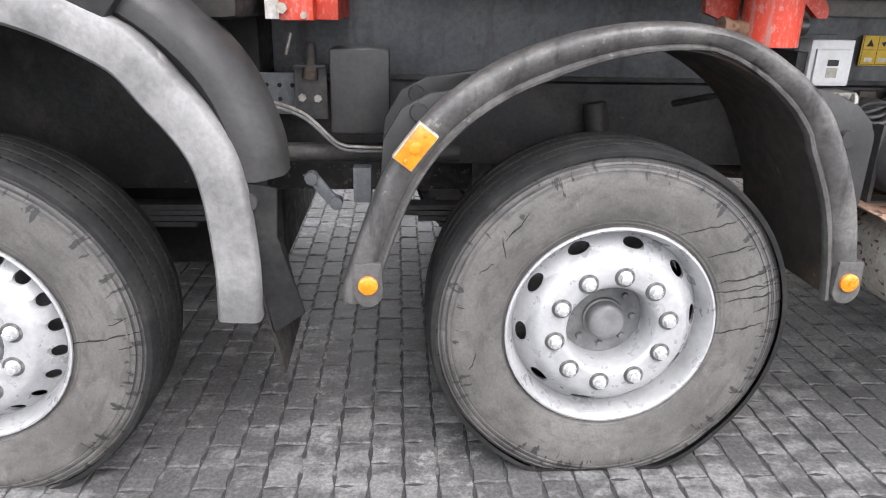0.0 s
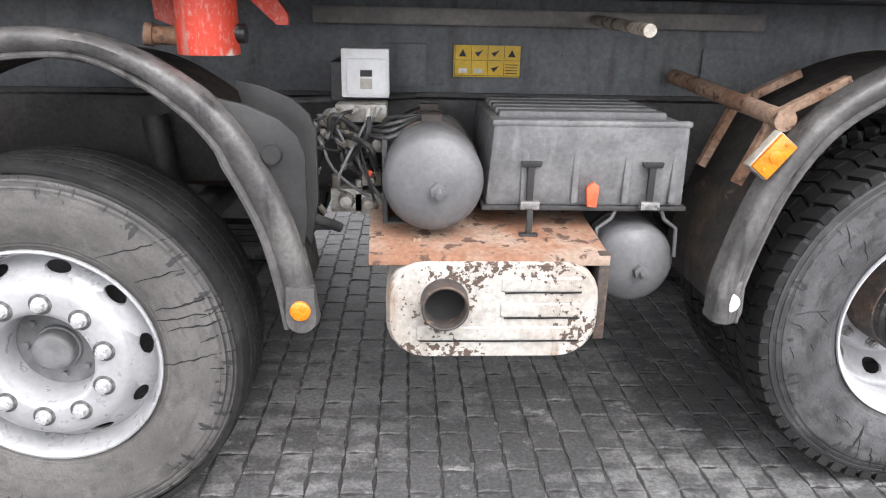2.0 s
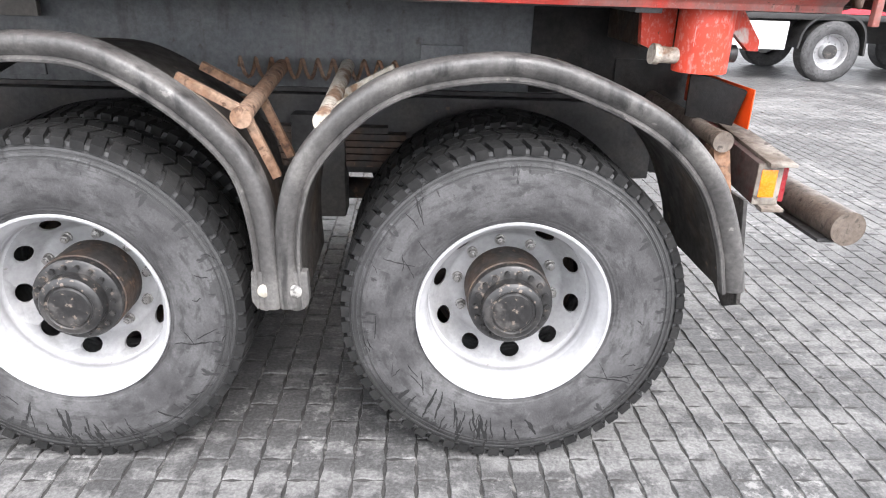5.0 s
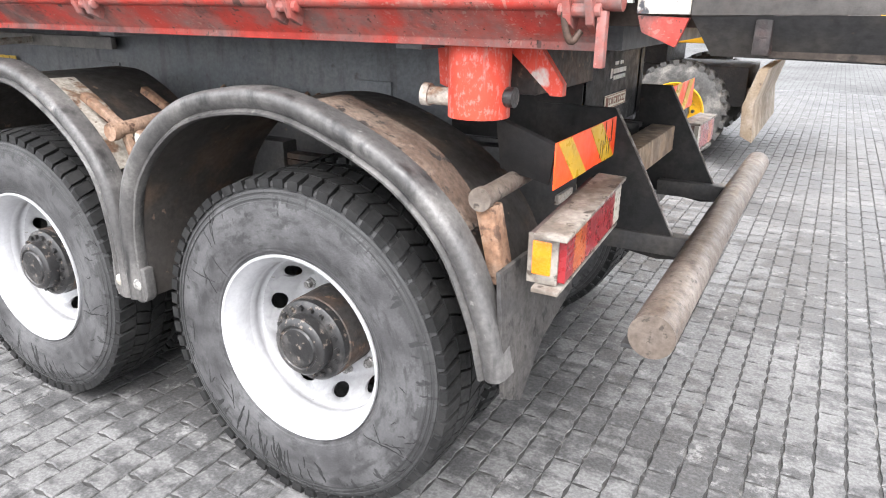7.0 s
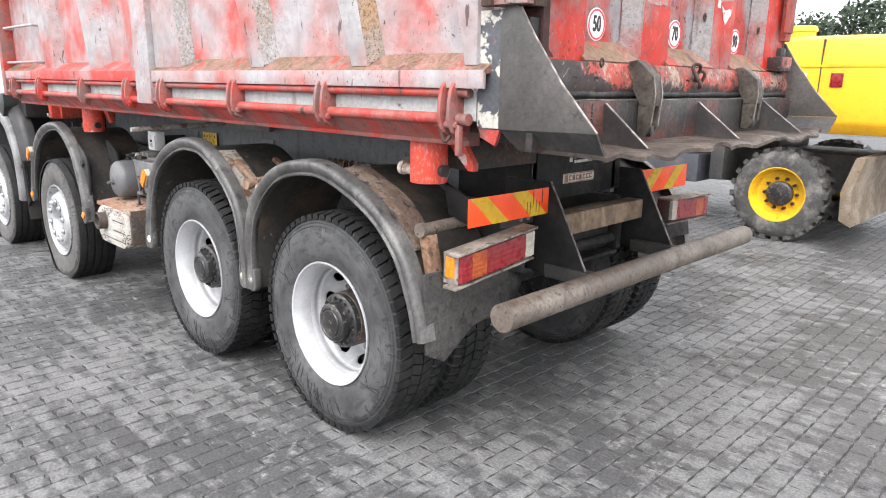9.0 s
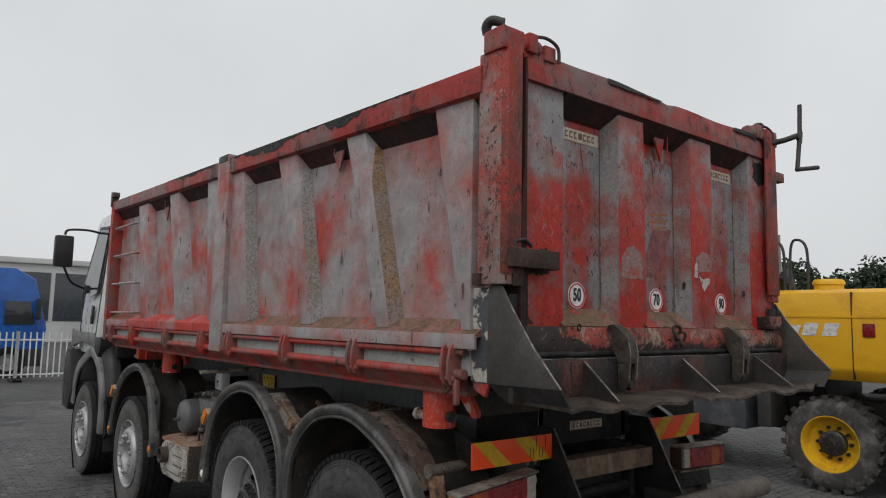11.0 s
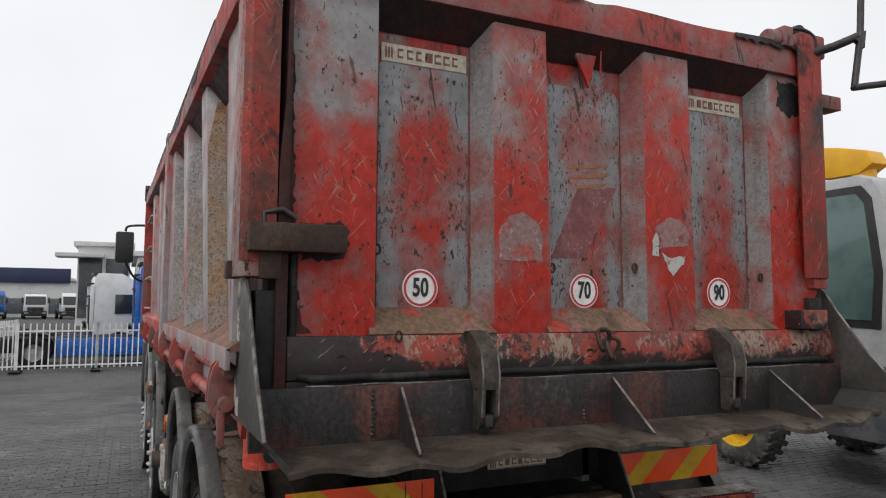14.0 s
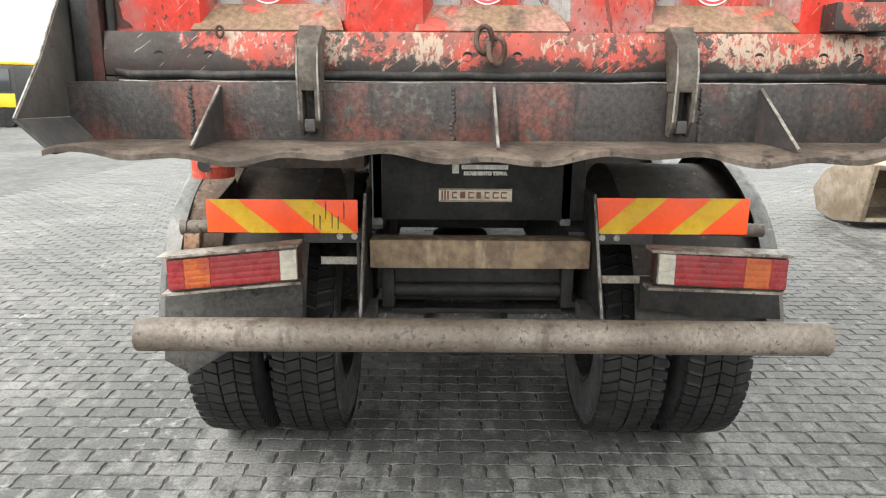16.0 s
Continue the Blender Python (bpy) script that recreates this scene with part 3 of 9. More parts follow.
def tyre_rubber(name, base, light, shoulder, rings=0.7, worn=0.85):
    """Weathered sidewall: cloudy dust, fine moulded rings with shade painted into their grooves, a ragged dark shoulder
    and short dark radial scuffs.
    """
    m = bpy.data.materials.new(name)
    m.use_nodes = True
    n, l = m.node_tree.nodes, m.node_tree.links
    p = n["Principled BSDF"]
    c = n.new("ShaderNodeTexCoord").outputs["Object"]
    xyz = n.new("ShaderNodeSeparateXYZ")
    l.new(c, xyz.inputs[0])
    flat = n.new("ShaderNodeCombineXYZ")
    l.new(xyz.outputs["X"], flat.inputs["X"])
    l.new(xyz.outputs["Z"], flat.inputs["Y"])
    ln = n.new("ShaderNodeVectorMath")
    ln.operation = "LENGTH"
    l.new(flat.outputs[0], ln.inputs[0])
    rad = ln.outputs["Value"]
    ang = n.new("ShaderNodeMath")
    ang.operation = "ARCTAN2"
    l.new(xyz.outputs["Z"], ang.inputs[0])
    l.new(xyz.outputs["X"], ang.inputs[1])
    polar = n.new("ShaderNodeCombineXYZ")
    l.new(ang.outputs[0], polar.inputs["X"])
    l.new(rad, polar.inputs["Y"])
    fine = noise_node(n, l, c, 130.0, 5.0, 0.65)
    out = blend(n, l, ramp(n, l, noise_node(n, l, c, 4.5, 6.0, 0.68), 0.36, 0.66), base, light)
    smear = ramp(n, l, noise_node(n, l, polar.outputs[0], 3.0, 5.0, 0.65, (1.6, 9.0, 1.0)), 0.46, 0.66, 0.0, rings)
    out = blend(n, l, smear, out, (base[0] * 0.5, base[1] * 0.5, base[2] * 0.5))
    dust = ramp(n, l, noise_node(n, l, c, 11.0, 5.0, 0.7), 0.58, 0.74, 0.0, 0.7)
    out = blend(n, l, dust, out, (light[0] * 1.35, light[1] * 1.33, light[2] * 1.3))
    edge = ramp(n, l, total(n, l, rad, ramp(n, l, noise_node(n, l, c, 7.0, 6.0, 0.7), 0.25, 0.75, -0.045, 0.045)), shoulder, shoulder + 0.012, 0.0, worn)
    out = blend(n, l, edge, out, (0.026, 0.026, 0.026))
    # dark rings paint shade into the moulded grooves, uneven by noise
    groove = n.new("ShaderNodeTexWave")
    groove.wave_type, groove.bands_direction = "BANDS", "Y"
    groove.inputs["Scale"].default_value, groove.inputs["Distortion"].default_value = 19.0, 0.0
    l.new(polar.outputs[0], groove.inputs["Vector"])
    band = calc(n, l, "MULTIPLY", ramp(n, l, rad, 0.463, 0.468), ramp(n, l, rad, 0.518, 0.523, 1.0, 0.0))
    groove_fade = ramp(n, l, noise_node(n, l, c, 3.0, 4.0, 0.6), 0.36, 0.56, 0.15, 0.8)
    band = calc(n, l, "MULTIPLY", band, groove_fade)
    out = blend(n, l, calc(n, l, "MULTIPLY", band, ramp(n, l, groove.outputs["Fac"], 0.18, 0.36, 1.0, 0.0)), out, (0.014, 0.014, 0.014))
    gate = ramp(n, l, rad, 0.38, 0.47, -0.12, 0.05)
    scuff = ramp(n, l, total(n, l, noise_node(n, l, polar.outputs[0], 2.0, 3.0, 0.6, (9.0, 7.0, 1.0)), gate), 0.63, 0.67, 0.0, 0.9)
    out = blend(n, l, scuff, out, (0.014, 0.014, 0.014))
    out = blend(n, l, 1.0, out, ramp(n, l, fine, 0.25, 0.75, 0.82, 1.10), "MULTIPLY")
    l.new(out, p.inputs["Base Color"])
    l.new(ramp(n, l, noise_node(n, l, c, 9.0, 4.0), 0.3, 0.7, 0.5, 0.8), p.inputs["Roughness"])
    wave = n.new("ShaderNodeTexWave")
    wave.wave_type, wave.bands_direction = "BANDS", "Y"
    wave.inputs["Scale"].default_value, wave.inputs["Distortion"].default_value = 28.0, 0.0
    l.new(polar.outputs[0], wave.inputs["Vector"])
    near = ramp(n, l, rad, 0.312, 0.345, 1.0, 0.0)
    ring = n.new("ShaderNodeMath")
    ring.operation = "MULTIPLY"
    l.new(wave.outputs["Fac"], ring.inputs[0])
    l.new(near, ring.inputs[1])
    b = n.new("ShaderNodeBump")
    b.inputs["Strength"].default_value, b.inputs["Distance"].default_value = 0.45, 0.004
    l.new(total(n, l, ring.outputs[0], ramp(n, l, fine, 0.0, 1.0, 0.0, 0.5), noise_node(n, l, c, 26.0, 4.0)), b.inputs["Height"])
    l.new(b.outputs["Normal"], p.inputs["Normal"])
    return m


M["rubber"] = tyre_rubber("weathered_tyre_rubber", (0.038, 0.037, 0.038), (0.084, 0.083, 0.084), 0.468, 0.8, 0.8)
M["rubber_front"] = tyre_rubber("dusty_tyre_rubber", (0.072, 0.067, 0.063), (0.108, 0.101, 0.095), 0.475, 0.5, 0.4)
M["hub_grey"] = surf("grey_hub_flange", (0.16, 0.16, 0.162), (0.10, 0.10, 0.10), 14.0, (0.42, 0.62), rough=0.5, grain=0.2)
M["nut_seat"] = surf("dark_nut_washer", (0.075, 0.073, 0.071), (0.14, 0.137, 0.134), 30.0, rough=0.5, metal=0.3)
M["nut_cap"] = surf("bright_nut_cap", (0.52, 0.52, 0.52), (0.40, 0.40, 0.40), 40.0, rough=0.32, metal=0.4, grain=0.1)
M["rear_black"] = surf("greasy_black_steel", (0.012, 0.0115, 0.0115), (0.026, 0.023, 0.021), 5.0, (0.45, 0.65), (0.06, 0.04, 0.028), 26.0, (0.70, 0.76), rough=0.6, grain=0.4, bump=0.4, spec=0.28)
M["hinge"] = surf("brown_black_steel", (0.043, 0.025, 0.018), (0.072, 0.043, 0.031), 6.0, (0.42, 0.62), (0.025, 0.02, 0.018), 20.0, (0.6, 0.7), rough=0.6, grain=0.4, bump=0.5, spec=0.28)
# black that paints the shade inside gaps and holes
M["gap_shade_black"] = surf("sooty_gap", (0.012, 0.011, 0.011), (0.03, 0.022, 0.018), 6.0, rough=0.8, spec=0.28)
M["rear_beam"] = surf("dark_red_brown_beam", (0.033, 0.029, 0.028), (0.115, 0.042, 0.032), 2.6, (0.48, 0.64), (0.06, 0.056, 0.048), 34.0, (0.60, 0.67), streak=(0.018, 0.015, 0.015), rough=0.5, grain=0.6, bump=0.7, spec=0.35, cluster=4.0)
M["seam_brown"] = surf("brown_seam", (0.13, 0.085, 0.07), (0.22, 0.20, 0.195), 18.0, (0.45, 0.6), (0.04, 0.025, 0.02), 50.0, (0.58, 0.64), rough=0.8, grain=0.4)
M["web_grey"] = surf("pale_web_paint", (0.34, 0.35, 0.34), (0.26, 0.255, 0.245), 5.0, (0.42, 0.66), (0.14, 0.07, 0.06), 26.0, (0.66, 0.72), streak=(0.22, 0.17, 0.16), rough=0.55, grain=0.2)
# sooty red-brown that also paints the shade under rails and in the gap
M["soot_shade_red"] = surf("sooty_red_sheet", (0.055, 0.018, 0.015), (0.03, 0.018, 0.016), 4.0, (0.42, 0.62), (0.025, 0.02, 0.02), 14.0, (0.58, 0.66), rough=0.7, grain=0.4, spec=0.28)
M["mud_strip"] = surf("peeling_brown_strip", (0.095, 0.062, 0.044), (0.17, 0.125, 0.095), 8.0, (0.44, 0.60), (0.025, 0.02, 0.017), 22.0, (0.55, 0.62), rough=0.85, grain=0.45, bump=0.9)
M["flap_rubber"] = surf("muddy_flap_rubber", (0.040, 0.038, 0.037), (0.062, 0.057, 0.053), 5.0, (0.42, 0.64), (0.022, 0.021, 0.02), 16.0, (0.58, 0.66), rough=0.7, grain=0.4, bump=0.6, spec=0.28)
M["soot"] = surf("tarry_black_stain", (0.014, 0.013, 0.013), (0.04, 0.035, 0.033), 14.0, (0.5, 0.66), rough=0.6, grain=0.4, spec=0.28)
M["hook_steel"] = surf("worn_hook_steel", (0.095, 0.081, 0.068), (0.055, 0.045, 0.038), 9.0, (0.42, 0.6), (0.03, 0.024, 0.02), 24.0, (0.6, 0.68), rough=0.5, metal=0.2, grain=0.4, bump=0.5, spec=0.28)
M["cab_glass"] = surf("green_tinted_cab_glass", (0.055, 0.10, 0.095), (0.10, 0.16, 0.15), 1.2, (0.42, 0.62), rough=0.05, grain=0.03, bump=0.0, spec=0.6)
M["wing_grey"] = surf("scoured_wing_steel", (0.048, 0.043, 0.039), (0.085, 0.077, 0.069), 3.0, (0.42, 0.68), (0.035, 0.028, 0.024), 26.0, (0.62, 0.70), streak=(0.05, 0.042, 0.037), rough=0.5, grain=0.35, bump=0.4)


# ---- mesh helpers ----
def add_box(bm, a, b):
    lo = [min(a[i], b[i]) for i in range(3)]
    hi = [max(a[i], b[i]) for i in range(3)]
    v = [bm.verts.new((x, y, z)) for x in (lo[0], hi[0]) for y in (lo[1], hi[1]) for z in (lo[2], hi[2])]
    for q in ((0, 1, 3, 2), (4, 6, 7, 5), (0, 4, 5, 1), (2, 3, 7, 6), (0, 2, 6, 4), (1, 5, 7, 3)):
        bm.faces.new([v[i] for i in q])
    return v


def add_prism(bm, poly, axis, lo, hi):
    """A flat outline, given in the two other axes in order x, y, z, drawn out along axis from lo to hi."""
    def at(p, h):
        c = list(p)
        c.insert(axis, h)
        return c
    a = [bm.verts.new(at(p, lo)) for p in poly]
    b = [bm.verts.new(at(p, hi)) for p in poly]
    bm.faces.new(a)
    bm.faces.new(b[::-1])
    for i in range(len(poly)):
        j = (i + 1) % len(poly)
        bm.faces.new((a[i], b[i], b[j], a[j]))
    return a + b


def add_hexa(bm, lower, upper):
    """A solid between two outlines of the same count of corners."""
    a = [bm.verts.new(p) for p in lower]
    b = [bm.verts.new(p) for p in upper]
    bm.faces.new(a[::-1])
    bm.faces.new(b)
    for i in range(len(a)):
        j = (i + 1) % len(a)
        bm.faces.new((a[i], a[j], b[j], b[i]))
    return a + b


def add_cyl(bm, p0, p1, r0, r1=None, seg=24):
    r1 = r0 if r1 is None else r1
    p0, p1 = Vector(p0), Vector(p1)
    d = (p1 - p0).normalized()
    u = d.orthogonal().normalized()
    w = d.cross(u)
    ring = [[bm.verts.new(p + (u * math.cos(2 * math.pi * i / seg) + w * math.sin(2 * math.pi * i / seg)) * r) for i in range(seg)]
            for p, r in ((p0, r0), (p1, r1))]
    for i in range(seg):
        j = (i + 1) % seg
        bm.faces.new((ring[0][i], ring[0][j], ring[1][j], ring[1][i]))
    bm.faces.new(ring[0][::-1])
    bm.faces.new(ring[1])


def add_tube(bm, pts, r, seg=10):
    pts = [Vector(p) for p in pts]
    rings, u = [], None
    for i, p in enumerate(pts):
        d = (pts[min(i + 1, len(pts) - 1)] - pts[max(i - 1, 0)]).normalized()
        u = d.orthogonal().normalized() if u is None else (u - d * u.dot(d)).normalized()
        w = d.cross(u)
        rings.append([bm.verts.new(p + (u * math.cos(2 * math.pi * k / seg) + w * math.sin(2 * math.pi * k / seg)) * r) for k in range(seg)])
    for a, b in zip(rings, rings[1:]):
        for k in range(seg):
            j = (k + 1) % seg
            bm.faces.new((a[k], a[j], b[j], b[k]))
    bm.faces.new(rings[0][::-1])
    bm.faces.new(rings[-1])


def spline(pts, steps=8):
    """Points on a smooth curve through pts."""
    pts = [Vector(p) for p in pts]
    ext = [pts[0] * 2 - pts[1]] + pts + [pts[-1] * 2 - pts[-2]]
    out = []
    for i in range(1, len(ext) - 2):
        a, b, c, d = ext[i - 1:i + 3]
        for k in range(steps):
            t = k / steps
            out.append(0.5 * ((2 * b) + (c - a) * t + (2 * a - 5 * b + 4 * c - d) * t * t + (3 * b - a - 3 * c + d) * t ** 3))
    return out + [pts[-1]]


def add_lathe(bm, prof, seg=64, at=(0, 0, 0), closed=False):
    """A profile of (radius, depth) turned round the y axis through at."""
    rings = []
    for r, y in prof:
        rings.append([bm.verts.new((at[0] + r * math.cos(2 * math.pi * i / seg), at[1] + y, at[2] + r * math.sin(2 * math.pi * i / seg))) for i in range(seg)]
                     if r > 1e-5 else [bm.verts.new((at[0], at[1] + y, at[2]))])
    pairs = list(zip(rings, rings[1:])) + ([(rings[-1], rings[0])] if closed else [])
    for a, b in pairs:
        for i in range(seg):
            j = (i + 1) % seg
            f = [a[i % len(a)], a[j % len(a)], b[j % len(b)], b[i % len(b)]]
            f = [v for k, v in enumerate(f) if v not in f[:k]]
            if len(f) > 2:
                bm.faces.new(f)


def add_sweep(bm, path, section, normals=None, side=(0, 1, 0)):
    """A closed section of (out, side) offsets carried along a path in the xz plane; out points away from the path's hollow."""
    s = Vector(side)
    rings = []
    for i, p in enumerate(path):
        d = (path[min(i + 1, len(path) - 1)] - path[max(i - 1, 0)]).normalized()
        o = d.cross(s).normalized()
        rings.append([bm.verts.new(p + o * a + s * b) for a, b in section])
    k = len(section)
    for a, b in zip(rings, rings[1:]):
        for i in range(k):
            j = (i + 1) % k
            bm.faces.new((a[i], a[j], b[j], b[i]))
    bm.faces.new(rings[0][::-1])
    bm.faces.new(rings[-1])


def to_mesh(name, bm, mat, bevel=0.0, smooth=38.0):
    bmesh.ops.recalc_face_normals(bm, faces=bm.faces[:])
    if bevel > 0:
        sharp = [e for e in bm.edges if len(e.link_faces) == 2 and e.calc_face_angle(0.0) > 0.5]
        bmesh.ops.bevel(bm, geom=sharp, offset=bevel, segments=2, profile=0.6, affect="EDGES", clamp_overlap=True)
    me = bpy.data.meshes.new(name)
    bm.to_mesh(me)
    bm.free()
    me.polygons.foreach_set("use_smooth", [True] * len(me.polygons))
    me.set_sharp_from_angle(angle=radians(smooth))
    me.materials.append(M[mat] if isinstance(mat, str) else mat)
    return me


def hang(ob, parent):
    ob.parent = parent
    if parent.parent is None:
        ob.matrix_parent_inverse = parent.matrix_basis.inverted()
    return ob


def part(name, bm, mat, parent, label="", bevel=0.0, smooth=38.0):
    """Links a bmesh, drawn in the world's places, as one mesh object under a thing or a part."""
    ob = new(name, to_mesh(name, bm, mat, bevel, smooth))
    hang(ob, parent)
    return tagged(ob, label)


def boxpart(name, a, b, mat, parent, label="", bevel=0.004):
    bm = bmesh.new()
    add_box(bm, a, b)
    return part(name, bm, mat, parent, label, bevel)


def tubepart(name, pts, r, mat, parent, label="", seg=10):
    bm = bmesh.new()
    add_tube(bm, pts, r, seg)
    return part(name, bm, mat, parent, label)


def again(me, parent, m, name=None):
    """One more object on the mesh me, at the pose m in the world, under parent."""
    ob = new(name or me.name, me)
    ob.matrix_basis = m
    hang(ob, parent)
    return ob


def thing(name, at, label, category, group="", kind=""):
    e = new(name)
    e.empty_display_size = 0.2
    e.matrix_basis = pose(*at)
    return tagged(e, label, category, group, kind)


def bars(bm, x, y0, z0, w, h, count, seed, depth=0.002, axis="x"):
    """A row of upright plain bars in place of lettering, on a face across x (running along y) or across y (along x)."""
    r = random.Random(seed)
    step = w / count
    for i in range(count):
        a = y0 + i * step
        b = a + step * r.uniform(0.55, 0.8)
        for lo, hi in ((0, 0.24), (0.76, 1.0)) if r.random() < 0.6 else ((0, 1.0),):
            if axis == "x":
                add_box(bm, (x, a, z0 + h * lo), (x + depth, b, z0 + h * hi))
            else:
                add_box(bm, (a, x - depth, z0 + h * lo), (b, x, z0 + h * hi))
        if axis == "x":
            add_box(bm, (x, a, z0 + h * 0.24), (x + depth, a + step * 0.16, z0 + h * 0.76))
        else:
            add_box(bm, (a, x - depth, z0 + h * 0.24), (a + step * 0.16, x, z0 + h * 0.76))


# ---- the yard ----
def far_ground():
    m = surf("far_paving", (0.118, 0.117, 0.116), (0.085, 0.084, 0.083), 0.35, (0.40, 0.66), (0.085, 0.083, 0.082), 3.0, (0.6, 0.72), rough=0.75, grain=0.15, grain_scale=20, bump=0.3, spec=0.05)
    n, l = m.node_tree.nodes, m.node_tree.links
    p = n["Principled BSDF"]
    src = p.inputs["Base Color"].links[0].from_socket
    br = n.new("ShaderNodeTexBrick")
    br.offset, br.inputs["Scale"].default_value = 0.5, 1.0
    br.inputs["Brick Width"].default_value, br.inputs["Row Height"].default_value = 0.21, 0.105
    br.inputs["Mortar Size"].default_value, br.inputs["Mortar Smooth"].default_value = 0.004, 0.3
    br.inputs["Color1"].default_value = br.inputs["Color2"].default_value = (1, 1, 1, 1)
    br.inputs["Mortar"].default_value = (0.35, 0.35, 0.35, 1)
    mp = n.new("ShaderNodeMapping")
    mp.inputs["Rotation"].default_value = (0, 0, radians(90))
    l.new(n.new("ShaderNodeTexCoord").outputs["Object"], mp.inputs["Vector"])
    l.new(mp.outputs["Vector"], br.inputs["Vector"])
    l.new(blend(n, l, 1.0, src, br.outputs["Color"], "MULTIPLY"), p.inputs["Base Color"])
    return m


GX0, GX1, GY0, GY1 = -13.0, 9.0, -5.5, 15.0     # the stretch laid with pavers one by one
RX, RY = 0.105, 0.21
JOINT = surf("sandy_joint", (0.045, 0.043, 0.041), (0.028, 0.027, 0.026), 3.0, (0.40, 0.62), (0.14, 0.135, 0.128), 7.0, (0.55, 0.66), rough=0.9, grain=0.4)
bm = bmesh.new()
out = [bm.verts.new(p) for p in ((-400, -400, -0.0055), (400, -400, -0.0055), (400, 400, -0.0055), (-400, 400, -0.0055))]
inn = [bm.verts.new(p) for p in ((GX0, GY0, -0.0055), (GX1, GY0, -0.0055), (GX1, GY1, -0.0055), (GX0, GY1, -0.0055))]
for i in range(4):
    j = (i + 1) % 4
    bm.faces.new((out[i], out[j], inn[j], inn[i]))
bm.faces.new(inn)
me = bpy.data.meshes.new("ground")
bm.faces.ensure_lookup_table()
bm.faces[4].material_index = 1
bm.to_mesh(me)
bm.free()
me.materials.append(far_ground())
me.materials.append(JOINT)
ground = tagged(new("ground", me), "wide yard of grey concrete block paving", "ground", "", "structure")


def paver_outline(w, h):
    """A block with the wavy long and short edges of interlocking pavers."""
    g, k = 0.0023, 0.0062
    x, y = w / 2 - g, h / 2 - g
    pts = [(-x, -y), (-x * 0.35, -y + k), (x * 0.35, -y - k * 0.2), (x, -y), (x - k, -y * 0.5), (x + k * 0.5, 0), (x - k, y * 0.5), (x, y),
           (x * 0.35, y + k * 0.4), (-x * 0.35, y - k), (-x, y), (-x + k * 0.6, y * 0.5), (-x - k * 0.4, 0), (-x + k * 0.6, -y * 0.5)]
    return pts


def paver_solid(verts, faces, cx, cy, tilt, dz, light=False):
    """Top and bevelled rim of one block, appended to raw lists."""
    pts = paver_outline(RX, RY)
    b = len(verts)
    k = len(pts)
    for s, z in ((0.955, 0.0), (1.0, -0.006)) if not light else ((1.0, 0.0),):
        for px, py in pts:
            verts.append((cx + px * s, cy + py * s, z + dz + tilt[0] * px + tilt[1] * py))
    faces.append(tuple(range(b, b + k)))
    if not light:
        for i in range(k):
            j = (i + 1) % k
            faces.append((b + i, b + k + i, b + k + j, b + j))


# ---- wheels ----
YC = 1.24        # the truck's middle line
truck = thing("tipper_truck", (-2.8, YC, 0), "four-axle tipper truck with white cab and worn red dump body", "truck")


def holed_ring(bm, r0, y0, r1, y1, count, rh, sr, st, seg=64, turn=0.0, depth=0.014):
    """A ring from radius r0 at depth y0 to r1 at y1, pierced by oval holes round the radius rh (half sizes sr, st)."""
    def put(r, a):
        f = (r - r0) / (r1 - r0)
        return (r * math.cos(a), y0 + (y1 - y0) * f, r * math.sin(a))
    w = 2 * math.pi / count
    for k in range(count):
        c = turn + k * w
        edge, hole = [], []
        m = 6
        box = [(r0, -0.5 + i / m) for i in range(m)] + [(r0 + (r1 - r0) * i / m, 0.5) for i in range(m)] + \
              [(r1, 0.5 - i / m) for i in range(m)] + [(r1 - (r1 - r0) * i / m, -0.5) for i in range(m)]
        for r, f in box:
            edge.append(bm.verts.new(put(r, c + f * w)))
            ang = math.atan2(f * w * rh / st, (r - rh) / sr)
            hole.append((rh + sr * math.cos(ang), c + st * math.sin(ang) / rh))
        inner = [bm.verts.new(put(*h)) for h in hole]
        deep = []
        for h in hole:
            q = put(*h)
            deep.append(bm.verts.new((q[0], q[1] + depth, q[2])))
        for i in range(len(edge)):
            j = (i + 1) % len(edge)
            bm.faces.new((edge[i], edge[j], inner[j], inner[i]))
            bm.faces.new((inner[i], inner[j], deep[j], deep[i]))
    bmesh.ops.remove_doubles(bm, verts=bm.verts[:], dist=0.0004)


def tyre_profile(R, w, rr=0.30):
    """Section of a truck tyre (radius, depth) from the outer bead round to the inner one, shoulders rounded."""
    h = R - rr
    return [(rr, 0.030), (rr + 0.012, 0.016), (rr + 0.05, 0.006), (rr + 0.085, 0.001), (rr + h * 0.5, 0.0), (rr + h * 0.62, 0.0015), (rr + h * 0.70, 0.005),
            (rr + h * 0.705, 0.008), (rr + h * 0.73, 0.009), (rr + h * 0.735, 0.007), (rr + h * 0.765, 0.0095), (rr + h * 0.77, 0.013), (rr + h * 0.80, 0.014),
            (rr + h * 0.805, 0.012), (rr + h * 0.835, 0.0145), (rr + h * 0.84, 0.018), (rr + h * 0.87, 0.019), (rr + h * 0.875, 0.0165), (R - 0.028, 0.018), (R - 0.020, 0.022), (R - 0.019, 0.03),
            (R - 0.017, w * 0.5), (R - 0.019, w - 0.03), (R - 0.020, w - 0.022), (R - 0.04, w - 0.014), (rr + h * 0.5, w), (rr + 0.05, w - 0.006), (rr, w - 0.03)]


